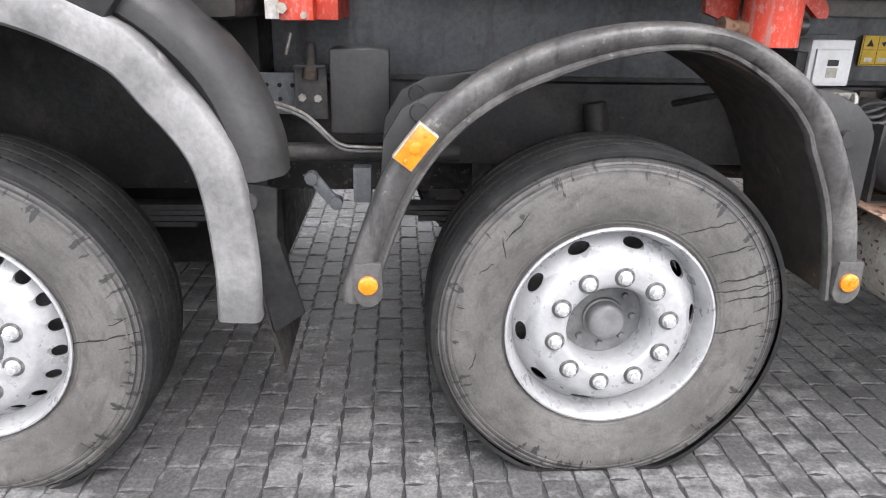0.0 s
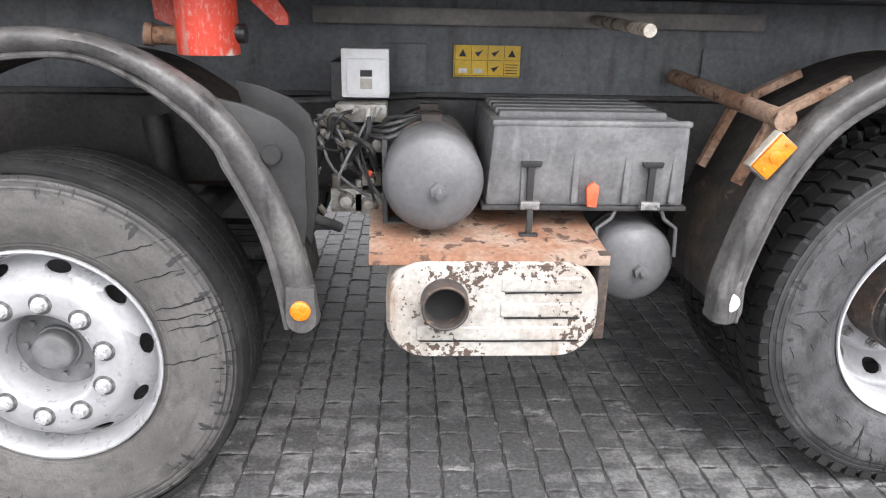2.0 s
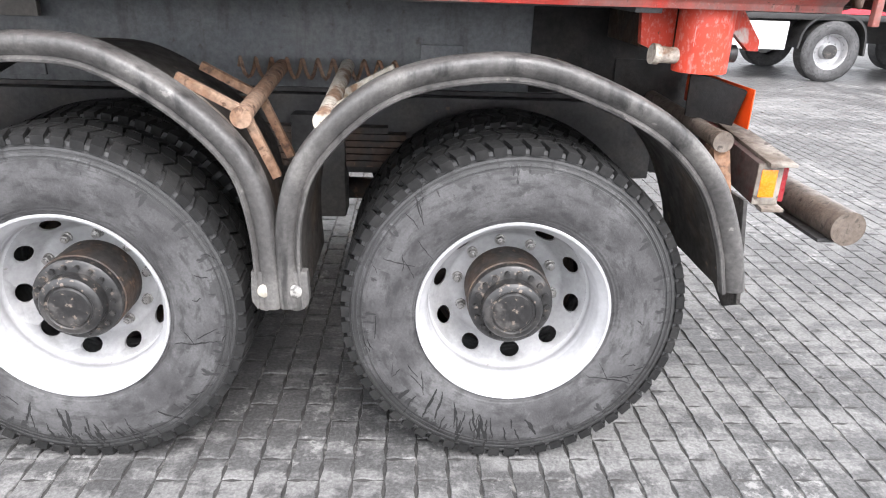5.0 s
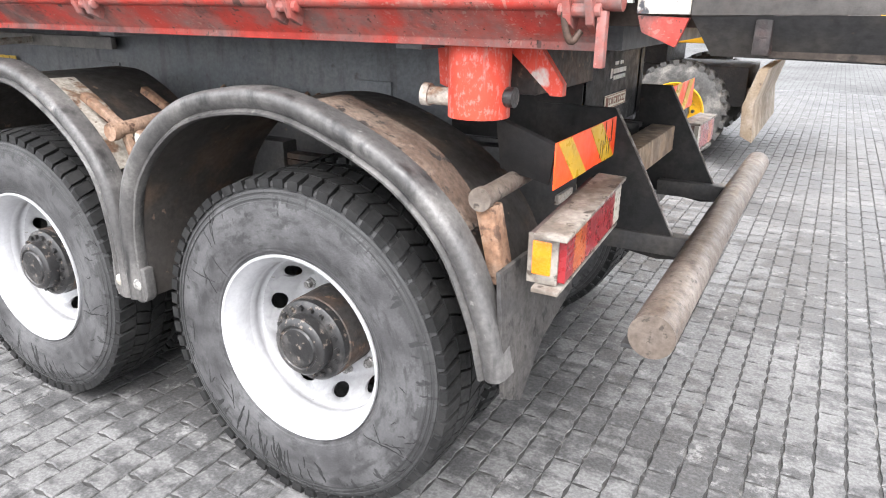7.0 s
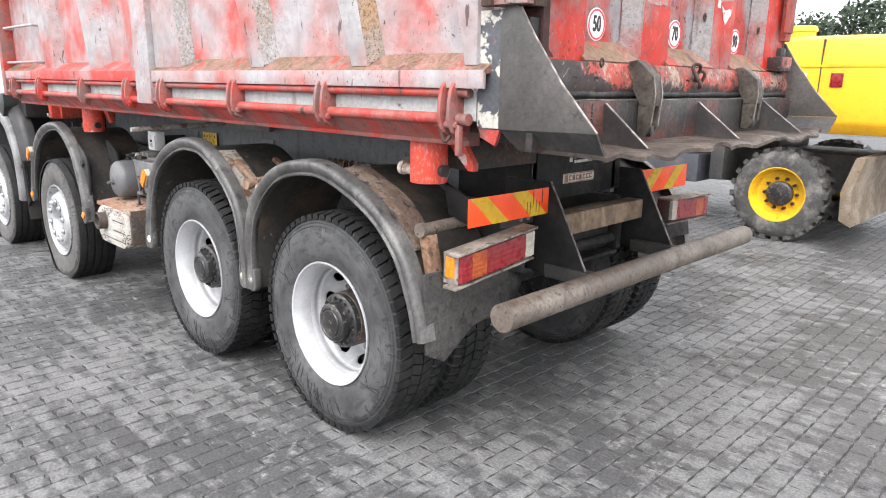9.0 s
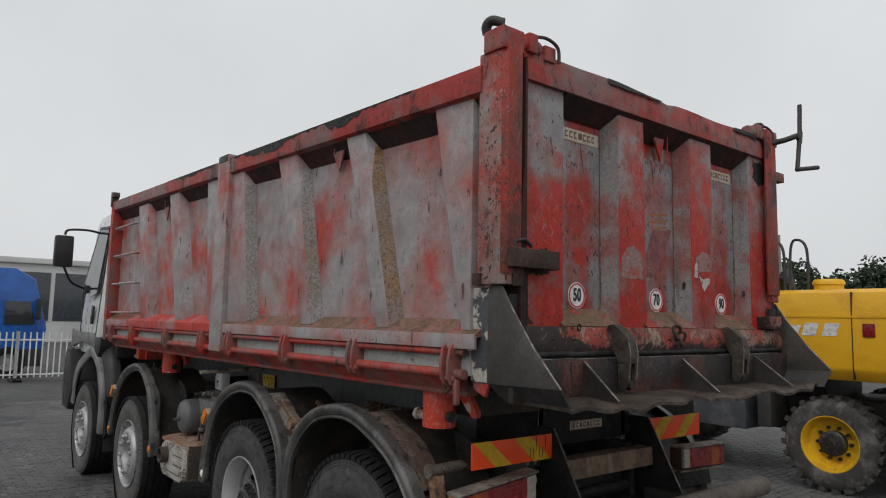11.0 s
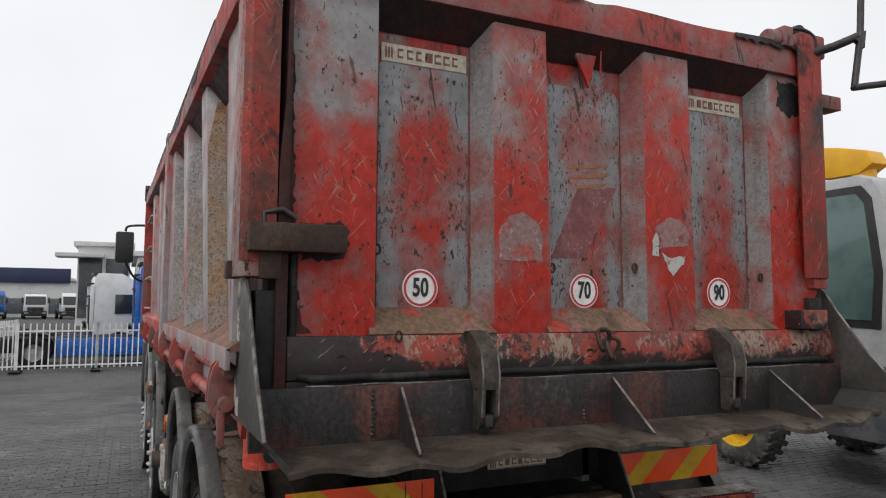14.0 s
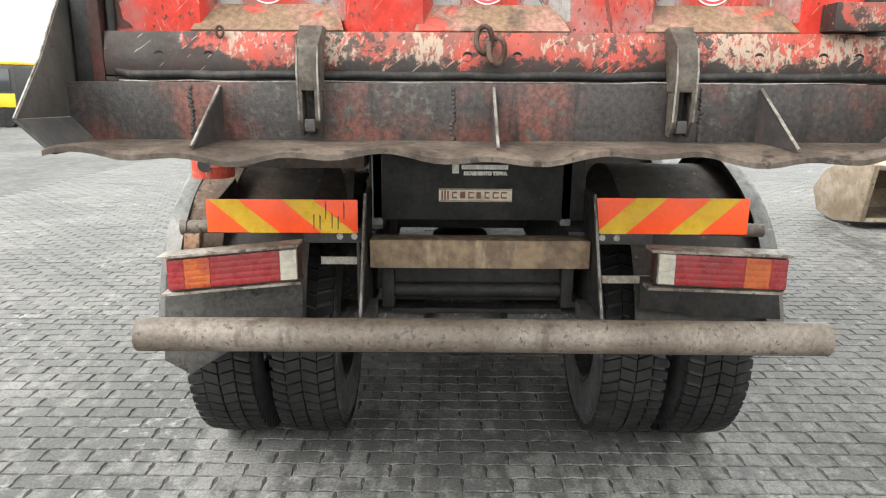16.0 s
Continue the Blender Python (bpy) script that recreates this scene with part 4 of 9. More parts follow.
def tread_block(bm, R, a0, a1, y0, y1, skew, drop0=0.0, drop1=0.0, low=0.020):
    lo, hi = [], []
    for y, d in ((y0, drop0), (y1, drop1)):
        for a in (a0, a1):
            b = a + skew * (y - y0)
            lo.append(((R - low) * math.cos(b), y, (R - low) * math.sin(b)))
            hi.append(((R - d) * math.cos(b), y, (R - d) * math.sin(b)))
    o = (0, 1, 3, 2)
    add_hexa(bm, [lo[i] for i in o], [hi[i] for i in o])


def lug_tread(R, w, n=62):
    """Coarse drive-axle tread: zigzag blocks in four rows, the outer ones reaching over the shoulder."""
    bm = bmesh.new()
    s = 2 * math.pi / n
    for k in range(n):
        a = k * s
        tread_block(bm, R, a, a + s * 0.70, 0.010, w * 0.26, 0.5, 0.008, 0.0, 0.034)
        tread_block(bm, R, a + s * 0.42, a + s * 1.26, w * 0.275, w * 0.485, -0.6)
        tread_block(bm, R, a + s * 0.1, a + s * 0.94, w * 0.515, w * 0.725, 0.6)
        tread_block(bm, R, a + s * 0.5, a + s * 1.12, w * 0.75, w - 0.010, -0.5, 0.0, 0.009, 0.040)
    return bm


def rib_tread(R, w, n=150):
    """Steer-axle tread: five continuous ribs with toothed groove edges."""
    bm = bmesh.new()
    s = 2 * math.pi / n
    cols = (0.02, 0.185, 0.235, 0.375, 0.425, 0.575, 0.625, 0.765, 0.815, 0.98)
    for i in range(5):
        y0, y1 = w * cols[2 * i], w * cols[2 * i + 1]
        d0, d1 = (0.007 if i == 0 else 0.0), (0.007 if i == 4 else 0.0)
        add_lathe(bm, [(R - 0.022, y0), (R - d0 - 0.002, y0), (R - d0, y0 + 0.002), (R - d1, y1 - 0.002), (R - d1 - 0.002, y1), (R - 0.022, y1)], 96)
        for k in range(n):
            if i:
                tread_block(bm, R, k * s, k * s + s * 0.55, y0 - 0.005, y0 + 0.001, 0.0, 0.001, 0.001, 0.018)
            if i < 4:
                tread_block(bm, R, k * s, k * s + s * 0.55, y1 - 0.001, y1 + 0.005, 0.0, 0.001, 0.001, 0.018)
    return bm


def nut_mesh(name, r, h, mat):
    bm = bmesh.new()
    add_cyl(bm, (0, 0, 0), (0, -h * 0.3, 0), r * 1.22, r * 1.16, 16)
    add_cyl(bm, (0, -h * 0.3, 0), (0, -h, 0), r, r * 0.94, 6)
    add_cyl(bm, (0, -h, 0), (0, -h * 1.12, 0), r * 0.5, r * 0.45, 10)
    return to_mesh(name, bm, mat, 0.001)


def wall_depth(R, r):
    """Depth of the sidewall at the radius r."""
    pr = [q for q in tyre_profile(R, 0.3)[:21]]
    for (r0, y0), (r1, y1) in zip(pr, pr[1:]):
        if r0 <= r <= r1 and r1 > r0:
            return y0 + (y1 - y0) * (r - r0) / (r1 - r0)
    return 0.0


def crack_mesh(R, dx, dz, length, width, tilt, seed):
    """A ragged split in the sidewall: a thin dark sliver that follows the rubber."""
    r = random.Random(seed)
    bm = bmesh.new()
    k = max(6, int(length / 0.012))
    d, o = Vector((math.cos(tilt), 0, math.sin(tilt))), Vector((-math.sin(tilt), 0, math.cos(tilt)))
    lines, off = [[], [], [], []], 0.0
    for i in range(k + 1):
        off += r.uniform(-1, 1) * 0.0035
        q = Vector((dx, 0, dz)) + d * (length * (i / k - 0.5)) + o * off
        wd = width * (math.sin(math.pi * (i + 0.3) / (k + 0.6)) ** 0.6) * r.uniform(0.45, 1.2)
        for ln, s, dy in zip(lines, (1.5, 1, -1, -1.5), (0.002, -0.0010, -0.0010, 0.002)):
            v = q + o * wd * s
            rad = math.hypot(v.x, v.z)
            ln.append(bm.verts.new((v.x, wall_depth(R, min(max(rad, 0.312), R - 0.02)) + dy, v.z)))
    for a, b in zip(lines, lines[1:]):
        for i in range(k):
            bm.faces.new((a[i], a[i + 1], b[i + 1], b[i]))
    return to_mesh("gash", bm, "crack", 0, 20)


RF, RR = 0.532, 0.548
W_F, W_R = 0.30, 0.285
b = bmesh.new(); add_lathe(b, tyre_profile(RF, W_F), 96); TYRE_F = to_mesh("tyre", b, "rubber_front")
b = bmesh.new(); add_lathe(b, tyre_profile(RR, W_R), 96); TYRE_R = to_mesh("tyre", b, "rubber")
TREAD_F = to_mesh("tread", rib_tread(RF, W_F), "tread")
# the steer tyres are squashed flat where they stand and bulge a little there
for me in (TYRE_F, TREAD_F):
    for v in me.vertices:
        if v.co.z < -0.36:
            v.co.y += (v.co.y - W_F / 2) * 0.10 * min(1.0, (-0.36 - v.co.z) / 0.10)
        v.co.z = max(v.co.z, -0.483)
TREAD_R = to_mesh("tread", lug_tread(RR, W_R), "tread")
# front wheel: disc swelling forward out of a deep gutter, ten slots in its flank, ten nuts, hub well
def front_rim(holes, sr, st):
    b = bmesh.new()
    add_lathe(b, [(0.302, 0.060), (0.305, 0.020), (0.311, 0.010), (0.310, 0.003), (0.304, 0.002), (0.298, 0.010), (0.292, 0.030), (0.286, 0.040), (0.282, 0.062), (0.278, 0.074)], 96)
    holed_ring(b, 0.228, 0.012, 0.278, 0.074, holes, 0.256, sr, st, turn=0.1)
    add_lathe(b, [(0.228, 0.012), (0.223, 0.003), (0.214, -0.003), (0.200, -0.006), (0.150, -0.006), (0.138, -0.003), (0.131, 0.006), (0.128, 0.030), (0.125, 0.034), (0.124, 0.075), (0.121, 0.10)], 96)
    return to_mesh("wheel_rim", b, "rim", 0, 50)


RIM_F, RIM_F1 = front_rim(10, 0.0145, 0.033), front_rim(20, 0.017, 0.020)
b = bmesh.new()
add_lathe(b, [(0.0, 0.040), (0.046, 0.041), (0.053, 0.046), (0.056, 0.054), (0.057, 0.080), (0.062, 0.082), (0.064, 0.092), (0.075, 0.10), (0.12, 0.10), (0.125, 0.16), (0.27, 0.16), (0.28, 0.28), (0.0, 0.28)], 48)
for k in range(8):
    a = 2 * math.pi * k / 8
    add_cyl(b, (0.092 * math.cos(a), 0.10, 0.092 * math.sin(a)), (0.092 * math.cos(a), 0.088, 0.092 * math.sin(a)), 0.011, 0.010, 6)
HUB_F = to_mesh("hub", b, "hub_grey")
NUT_F = nut_mesh("wheel_nut", 0.0175, 0.020, "nut_cap")
# rear wheel: deep dished rim with a pierced disc far in
b = bmesh.new()
add_lathe(b, [(0.300, 0.060), (0.303, 0.026), (0.309, 0.014), (0.307, 0.008), (0.300, 0.010), (0.292, 0.028), (0.284, 0.036), (0.281, 0.044), (0.277, 0.048), (0.276, 0.066), (0.273, 0.070), (0.272, 0.098),
              (0.270, 0.104), (0.268, 0.108), (0.267, 0.128), (0.270, 0.133), (0.270, 0.146), (0.266, 0.152), (0.262, 0.156)], 96)
RIM_R = to_mesh("wheel_rim", b, "rim_rear", 0, 50)
b = bmesh.new()
add_lathe(b, [(0.300, 0.060), (0.307, 0.012), (0.290, 0.020), (0.27, 0.10), (0.0, 0.11)], 48)
RIM_I = to_mesh("wheel_rim", b, "hub", 0, 50)
b = bmesh.new()
holed_ring(b, 0.198, 0.238, 0.262, 0.156, 10, 0.231, 0.021, 0.034, turn=0.15)
add_lathe(b, [(0.198, 0.238), (0.192, 0.244), (0.184, 0.246), (0.130, 0.246), (0.118, 0.252)], 80)
DISC_R = to_mesh("wheel_disc", b, "disc", 0, 50)
b = bmesh.new()
add_lathe(b, [(0.140, 0.268), (0.140, 0.115), (0.134, 0.11), (0.0, 0.11)], 56)
add_lathe(b, [(0.25, 0.285), (0.25, 0.36), (0.0, 0.36)], 40)
DRUM_R = to_mesh("drum", b, "hub_rust")
b = bmesh.new()
add_lathe(b, [(0.136, 0.115), (0.136, 0.085), (0.128, 0.078), (0.098, 0.076), (0.096, 0.036), (0.088, 0.028), (0.074, 0.026), (0.071, 0.030), (0.066, 0.030), (0.062, 0.024), (0.0, 0.022)], 56)
for k in range(18):
    a = 2 * math.pi * k / 18
    add_cyl(b, (0.115 * math.cos(a), 0.080, 0.115 * math.sin(a)), (0.115 * math.cos(a), 0.066, 0.115 * math.sin(a)), 0.010, 0.009, 6)
HUB_R = to_mesh("hub", b, "hub")
NUT_R = nut_mesh("wheel_nut", 0.0155, 0.026, "steel")
b = bmesh.new()
add_cyl(b, (0, 0.002, 0), (0, -0.0022, 0), 0.0295, 0.029, 24)
SEAT_F = to_mesh("nut_seat", b, "nut_seat", 0.001)


def wheel(x, y, z, front, turn, side=1, inner=False, gashes=()):
    """One wheel of the truck as a part with tyre, tread, hub and nuts; side -1 faces the far side."""
    m = Matrix.Translation((x, y, z)) @ Matrix.Rotation(0 if side > 0 else math.pi, 4, "Z") @ Matrix.Rotation(turn, 4, "Y")
    rim = again((RIM_F1 if x < -5 else RIM_F) if front else RIM_R if not inner else RIM_I, truck, m, "wheel")
    tagged(rim, "silver steel wheel rim with worn paint")
    def sub(me, mm=Matrix()):
        o = new(me.name, me)
        o.parent = rim
        o.matrix_basis = mm
        return o
    sub(TYRE_F if front else TYRE_R)
    sub(TREAD_F if front else TREAD_R)
    if inner:
        return rim
    sub(HUB_F if front else HUB_R)
    if not front:
        sub(DISC_R)
        sub(DRUM_R)
    for k in range(10):
        a = 2 * math.pi * (k + 0.3) / 10
        sub(NUT_F if front else NUT_R, Matrix.Translation((0.1675 * math.cos(a), -0.0085 if front else 0.246, 0.1675 * math.sin(a))) @ Matrix.Rotation(k * 0.7, 4, "Y"))
        if front:
            sub(SEAT_F, Matrix.Translation((0.1675 * math.cos(a), -0.0065, 0.1675 * math.sin(a))))
    for i, (dx, dz, length, width, tilt) in enumerate(gashes):
        sub(crack_mesh(RF if front else RR, dx, dz, length, width, tilt, i + int(x * 10)))
    return rim


rg = random.Random(5)
AX1, AX2, AX3, AX4 = -5.715, -3.895, -1.37, 0.0
ZF, ZR = 0.468, 0.532
# the second wheel's tyre has long level splits; the rear ones short slanting scuffs low down
cuts2 = [(0.27, 0.315, 0.24, 0.0017, 0.30), (0.33, 0.235, 0.15, 0.0020, 0.22), (0.40, 0.165, 0.20, 0.0024, 0.25), (0.405, 0.125, 0.21, 0.0022, 0.15), (0.42, 0.095, 0.18, 0.0026, 0.16), (0.465, 0.062, 0.10, 0.0020, 0.22),
         (0.405, 0.005, 0.22, 0.0024, 0.24), (0.46, -0.02, 0.05, 0.0014, 0.1), (0.45, 0.14, 0.07, 0.0012, 0.5), (-0.29, 0.31, 0.10, 0.0022, 0.9), (-0.33, 0.25, 0.07, 0.0018, 1.9),
         (-0.37, 0.19, 0.05, 0.0016, 0.6), (-0.40, -0.10, 0.06, 0.0016, 1.2), (0.22, -0.40, 0.05, 0.002, 0.5)]


def scuffs(seed, n):
    """Slanting gouges low on the sidewall, thin cracks round the rest, one forked split towards the rear."""
    r = random.Random(seed)
    out = []
    for i in range(n):
        ang = r.gauss(4.85, 0.26)
        rad = r.uniform(0.40, 0.50)
        out.append((rad * math.cos(ang), rad * math.sin(ang), r.uniform(0.035, 0.125), r.choice((0.0016, 0.0026, 0.0045, 0.0062)), ang + 0.30 + r.uniform(-0.22, 0.22)))
    for i in range(n // 2):
        ang, rad = r.uniform(2.4, 4.4), r.uniform(0.36, 0.50)
        out.append((rad * math.cos(ang), rad * math.sin(ang), r.uniform(0.025, 0.09), r.uniform(0.001, 0.0022), -0.9 + r.uniform(-0.35, 0.35)))
    for i in range(n // 3):
        ang, rad = r.uniform(-1.0, 0.5), r.uniform(0.38, 0.50)
        out.append((rad * math.cos(ang), rad * math.sin(ang), r.uniform(0.02, 0.05), r.uniform(0.0012, 0.0024), r.uniform(-0.5, 0.9)))
    return out + [(-0.40, 0.045, 0.10, 0.0016, 0.05), (-0.365, 0.03, 0.07, 0.0014, -0.75), (0.385, -0.105, 0.15, 0.0020, 0.10), (0.42, -0.075, 0.08, 0.0018, 0.45), (0.355, -0.085, 0.07, 0.0016, -0.9)]


wheel(AX1, -0.012, 0.461, True, 0.0, 1, False, cuts2[5:10])
wheel(AX2, 0.010, ZF, True, 0.0, 1, False, cuts2)
wheel(AX3, 0.060, ZR, False, 0.0, 1, False, scuffs(3, 26))
wheel(AX4, 0.060, ZR, False, 0.35, 1, False, scuffs(4, 30))
for ax in (AX3, AX4):
    wheel(ax, 0.66 + 0.03, ZR, False, 0.1, -1, True)
    wheel(ax, 2 * YC - 0.060, ZR, False, 0.2, -1, False)
    wheel(ax, 2 * YC - 0.66 - 0.03, ZR, False, 0.3, 1, True)
for ax in (AX1, AX2):
    wheel(ax, 2 * YC - 0.010, ZF, True, 0.0, -1)
for ax, z in ((AX1, ZF), (AX2, ZF), (AX3, ZR), (AX4, ZR)):
    bm = bmesh.new()
    add_cyl(bm, (ax, 0.36, z), (ax, 2 * YC - 0.36, z), 0.075, None, 20)
    if ax > -2:
        add_lathe(bm, [(0.0, YC - 0.22), (0.13, YC - 0.18), (0.20, YC - 0.06), (0.20, YC + 0.06), (0.13, YC + 0.18), (0.0, YC + 0.22)], 28, (ax, 0, z))
    part("axle", bm, "hub", truck)


# ---- dump body ----
BX0, BX1 = -4.55, 1.030         # front and rear of the side wall
bx = lambda h: 0.985 - (0.985 - h) * 0.945


def rib_solid(bm, tl, tr, bl, br, z0, z1, yf, yb, flare=0.035):
    """A side rib: a hollow pressing with sloped flanks, wider at the top, leaning as it stands."""
    lower = [(bl - flare, yb, z0), (bl, yf, z0), (br, yf, z0), (br + flare, yb, z0)]
    upper = [(tl - flare, yb, z1), (tl, yf, z1), (tr, yf, z1), (tr + flare, yb, z1)]
    add_hexa(bm, lower, upper)


bm = bmesh.new()
yp, yi = 0.095, 0.115
add_box(bm, (BX0, yp, 1.70), (BX1, yi, 2.86))
body = part("dump_body", bm, "side_panel", truck, "rubbed red and grey steel dump body", 0)
boxpart("side_wall", (BX0, 2 * YC - yi, 1.70), (BX1, 2 * YC - yp, 2.86), "side_panel", body, "", 0)
boxpart("front_wall", (BX0 - 0.02, yp, 1.565), (BX0 - 0.001, 2 * YC - yp, 2.95), "side_panel", body, "", 0)
boxpart("body_floor", (BX0, 0.13, 1.505), (1.12, 2 * YC - 0.13, 1.56), "lip", body, "scoured steel floor", 0)

ribs = [(bx(-4.03), bx(-3.76), bx(-3.78), bx(-3.55)), (bx(-3.128), bx(-2.90), bx(-2.81), bx(-2.60)), (bx(-2.234), bx(-1.95), bx(-2.10), bx(-1.95)),
        (bx(-1.75), bx(-1.55), bx(-1.72), bx(-1.38)), (bx(-1.0), bx(-0.745), bx(-0.60), bx(-0.485)), (bx(-0.15), 0.10, 0.27, 0.365), (0.683, 0.955, 0.90, 0.957)]
for i, (tl, tr, bl, br) in enumerate(ribs):
    for s in (0, 1):
        bm = bmesh.new()
        yf, yb = (0.022, 0.098) if s == 0 else (2 * YC - 0.022, 2 * YC - 0.098)
        rib_solid(bm, tl, tr, bl, br, 1.745, 2.815, yf, yb, 0.035 if i != 6 else 0.012)
        part("side_rib", bm, "side_rib", body, "", 0.003)
    # rusted flank towards the rear
    if i in (3, 4, 5):
        zt = 2.70
        tx = br + (tr - br) * (zt - 1.76) / 1.03
        bm = bmesh.new()
        add_hexa(bm, [(br + 0.002, 0.026, 1.76), (br + 0.037, 0.094, 1.76), (br + 0.040, 0.0935, 1.76), (br + 0.005, 0.0255, 1.76)],
                 [(tx + 0.002, 0.026, zt), (tx + 0.037, 0.094, zt), (tx + 0.040, 0.0935, zt), (tx + 0.005, 0.0255, zt)])
        part("rusted_flank", bm, "rust_face" if i == 5 else "flank_speck", body)
for s in (0, 1):
    f = (lambda y: y) if s == 0 else (lambda y: 2 * YC - y)
    # top rail, a box beam with a sloped under-face, rising a little to the front
    bm = bmesh.new()
    sec = lambda x, lo, hi: [(x, f(-0.005), lo), (x, f(-0.008), hi - 0.014), (x, f(0.02), hi), (x, f(0.125), hi), (x, f(0.125), lo - 0.022), (x, f(0.06), lo - 0.022)]
    add_hexa(bm, sec(BX0, 2.862, 2.966), sec(BX1, 2.768, 2.898))
    part("top_rail", bm, "top_rail", body, "grimy red top rail", 0.006)
    # dark sheet behind the rail, sloping in above the panels, shade in its colour
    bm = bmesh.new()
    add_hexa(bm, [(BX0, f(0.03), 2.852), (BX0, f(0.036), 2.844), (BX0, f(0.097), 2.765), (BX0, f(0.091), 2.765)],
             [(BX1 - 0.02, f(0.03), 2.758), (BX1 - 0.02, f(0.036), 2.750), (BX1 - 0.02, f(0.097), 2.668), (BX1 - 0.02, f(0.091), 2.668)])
    part("rail_underside", bm, "soot_shade_red", body)
    # sloped ledge under the panels and the apron below it
    bm = bmesh.new()
    add_prism(bm, [(f(0.10), 1.795), (f(0.0), 1.725), (f(0.012), 1.715), (f(0.11), 1.73)], 0, BX0, BX1 - 0.02)
    part("ledge", bm, "ledge", body, "muddy sloping ledge")
    bm = bmesh.new()
    add_prism(bm, [(f(-0.002), 1.665), (f(-0.002), 1.728), (f(0.012), 1.728), (f(0.012), 1.665)], 0, bx(-1.74), BX1 - 0.02)
    part("apron", bm, "side_rib", body, "", 0.002)
    bm = bmesh.new()
    add_prism(bm, [(f(-0.002), 1.665), (f(-0.002), 1.728), (f(0.085), 1.788), (f(0.085), 1.776), (f(0.012), 1.716), (f(0.012), 1.665)], 0, BX0 + 0.72, bx(-1.96))
    part("apron", bm, "apron_red", body, "bright red lower apron", 0.002)
    bm = bmesh.new()
    add_prism(bm, [(f(-0.002), 1.665), (f(-0.002), 1.728), (f(0.012), 1.728), (f(0.012), 1.665)], 0, BX0, BX0 + 0.718)
    part("apron", bm, "side_rib", body, "", 0.002)
    # hinge rail: two red tubes, a pale web between, a red flange below
    for z, y, r in ((1.648, 0.022, 0.017), (1.555, 0.018, 0.022)):
        bm = bmesh.new()
        add_cyl(bm, (BX0, f(y), z), (0.93, f(y), z), r, None, 12)
        part("hinge_tube", bm, "red", body, "long red hinge tube")
    bm = bmesh.new()
    add_box(bm, (BX0, f(0.045), 1.55), (0.94, f(0.06), 1.655))
    part("web", bm, "web_grey", body)
    bm = bmesh.new()
    add_prism(bm, [(f(0.03), 1.55), (f(0.03), 1.53), (f(0.10), 1.47), (f(0.10), 1.452), (f(0.16), 1.452), (f(0.16), 1.55)], 0, BX0, 0.86)
    part("sill", bm, "red", body, "red lower sill", 0.003)
    # hinge lugs
    for k, hx in enumerate((-4.62, -3.9, -2.94, -2.12, -1.60, -0.743, 0.046, 0.843)):
        x = bx(hx)
        bm = bmesh.new()
        for dx in (-0.032, 0.014):
            pl = [(f(-0.018), 1.665), (f(-0.028), 1.62), (f(-0.032), 1.56), (f(-0.010), 1.508), (f(0.03), 1.49), (f(0.05), 1.55), (f(0.05), 1.665), (f(0.01), 1.70)]
            add_prism(bm, pl, 0, x + dx, x + dx + 0.016)
        add_cyl(bm, (x - 0.045, f(0.0), 1.535), (x + 0.042, f(0.0), 1.535), 0.014, None, 10)
        part("hinge_lug", bm, "red", body, "", 0.002)
    # upright post at the break of the two drop sides
    bm = bmesh.new()
    add_prism(bm, [(bx(-1.95), f(-0.012)), (bx(-1.735), f(-0.012)), (bx(-1.735), f(0.10)), (bx(-1.95), f(0.10))], 2, 1.535, 2.948)
    part("side_post", bm, "side_rib", body, "upright steel post", 0.006)
    bm = bmesh.new()
    add_box(bm, (bx(-1.93), f(-0.015), 2.90), (bx(-1.76), f(0.05), 2.955))
    part("post_cap", bm, "black_steel", body, "", 0.008)
    # front corner post with its hook
    bm = bmesh.new()
    add_box(bm, (BX0 - 0.05, f(-0.01), 1.52), (BX0 + 0.035, f(0.12), 2.95))
    part("front_post", bm, "red", body, "", 0.006)
    bm = bmesh.new()
    add_box(bm, (BX0 - 0.06, f(-0.02), 2.90), (BX0 - 0.01, f(0.05), 3.06))
    add_box(bm, (BX0 - 0.01, f(-0.02), 3.0), (BX0 + 0.05, f(0.04), 3.05))
    part("hook", bm, "black_steel", body, "", 0.006)
    # rear corner post
    bm = bmesh.new()
    add_prism(bm, [(1.012, f(0.034)), (1.13, f(0.034)), (1.165, f(0.052)), (1.165, f(0.134)), (1.05, f(0.155)), (1.012, f(0.13))], 2, 1.936, 2.935)
    part("corner_post", bm, "post_paint", body, "rubbed grey corner post", 0.006)
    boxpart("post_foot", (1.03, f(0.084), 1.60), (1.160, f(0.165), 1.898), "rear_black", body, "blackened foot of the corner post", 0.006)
    bm = bmesh.new()
    add_prism(bm, [(1.150, f(0.036)), (1.174, f(0.056)), (1.174, f(0.135 if s == 0 else 0.195)), (1.166, f(0.135 if s == 0 else 0.195)), (1.166, f(0.060)), (1.146, f(0.042))], 2, 1.98, 2.96)
    part("post_edge", bm, "post_red", body, "red corner strip streaked with soot", 0.002)
    if s == 0:
        # solid strip set in the gap; its dark colour paints the shade there
        bm = bmesh.new()
        add_prism(bm, [(0.137, 1.62), (0.170, 1.62), (0.170, 2.92), (0.160, 2.92), (0.154, 2.45), (0.139, 2.25)], 0, 1.05, 1.172)
        part("gate_gap", bm, "soot_shade_red", body, "sooty red-brown strip, painted as the shaded gap beside the tailgate", 0.002)
    bm = bmesh.new()
    add_box(bm, (1.045, f(0.022), 2.925), (1.172, f(0.15), 3.025))
    add_box(bm, (1.06, f(0.05), 3.02), (1.14, f(0.13), 3.045))
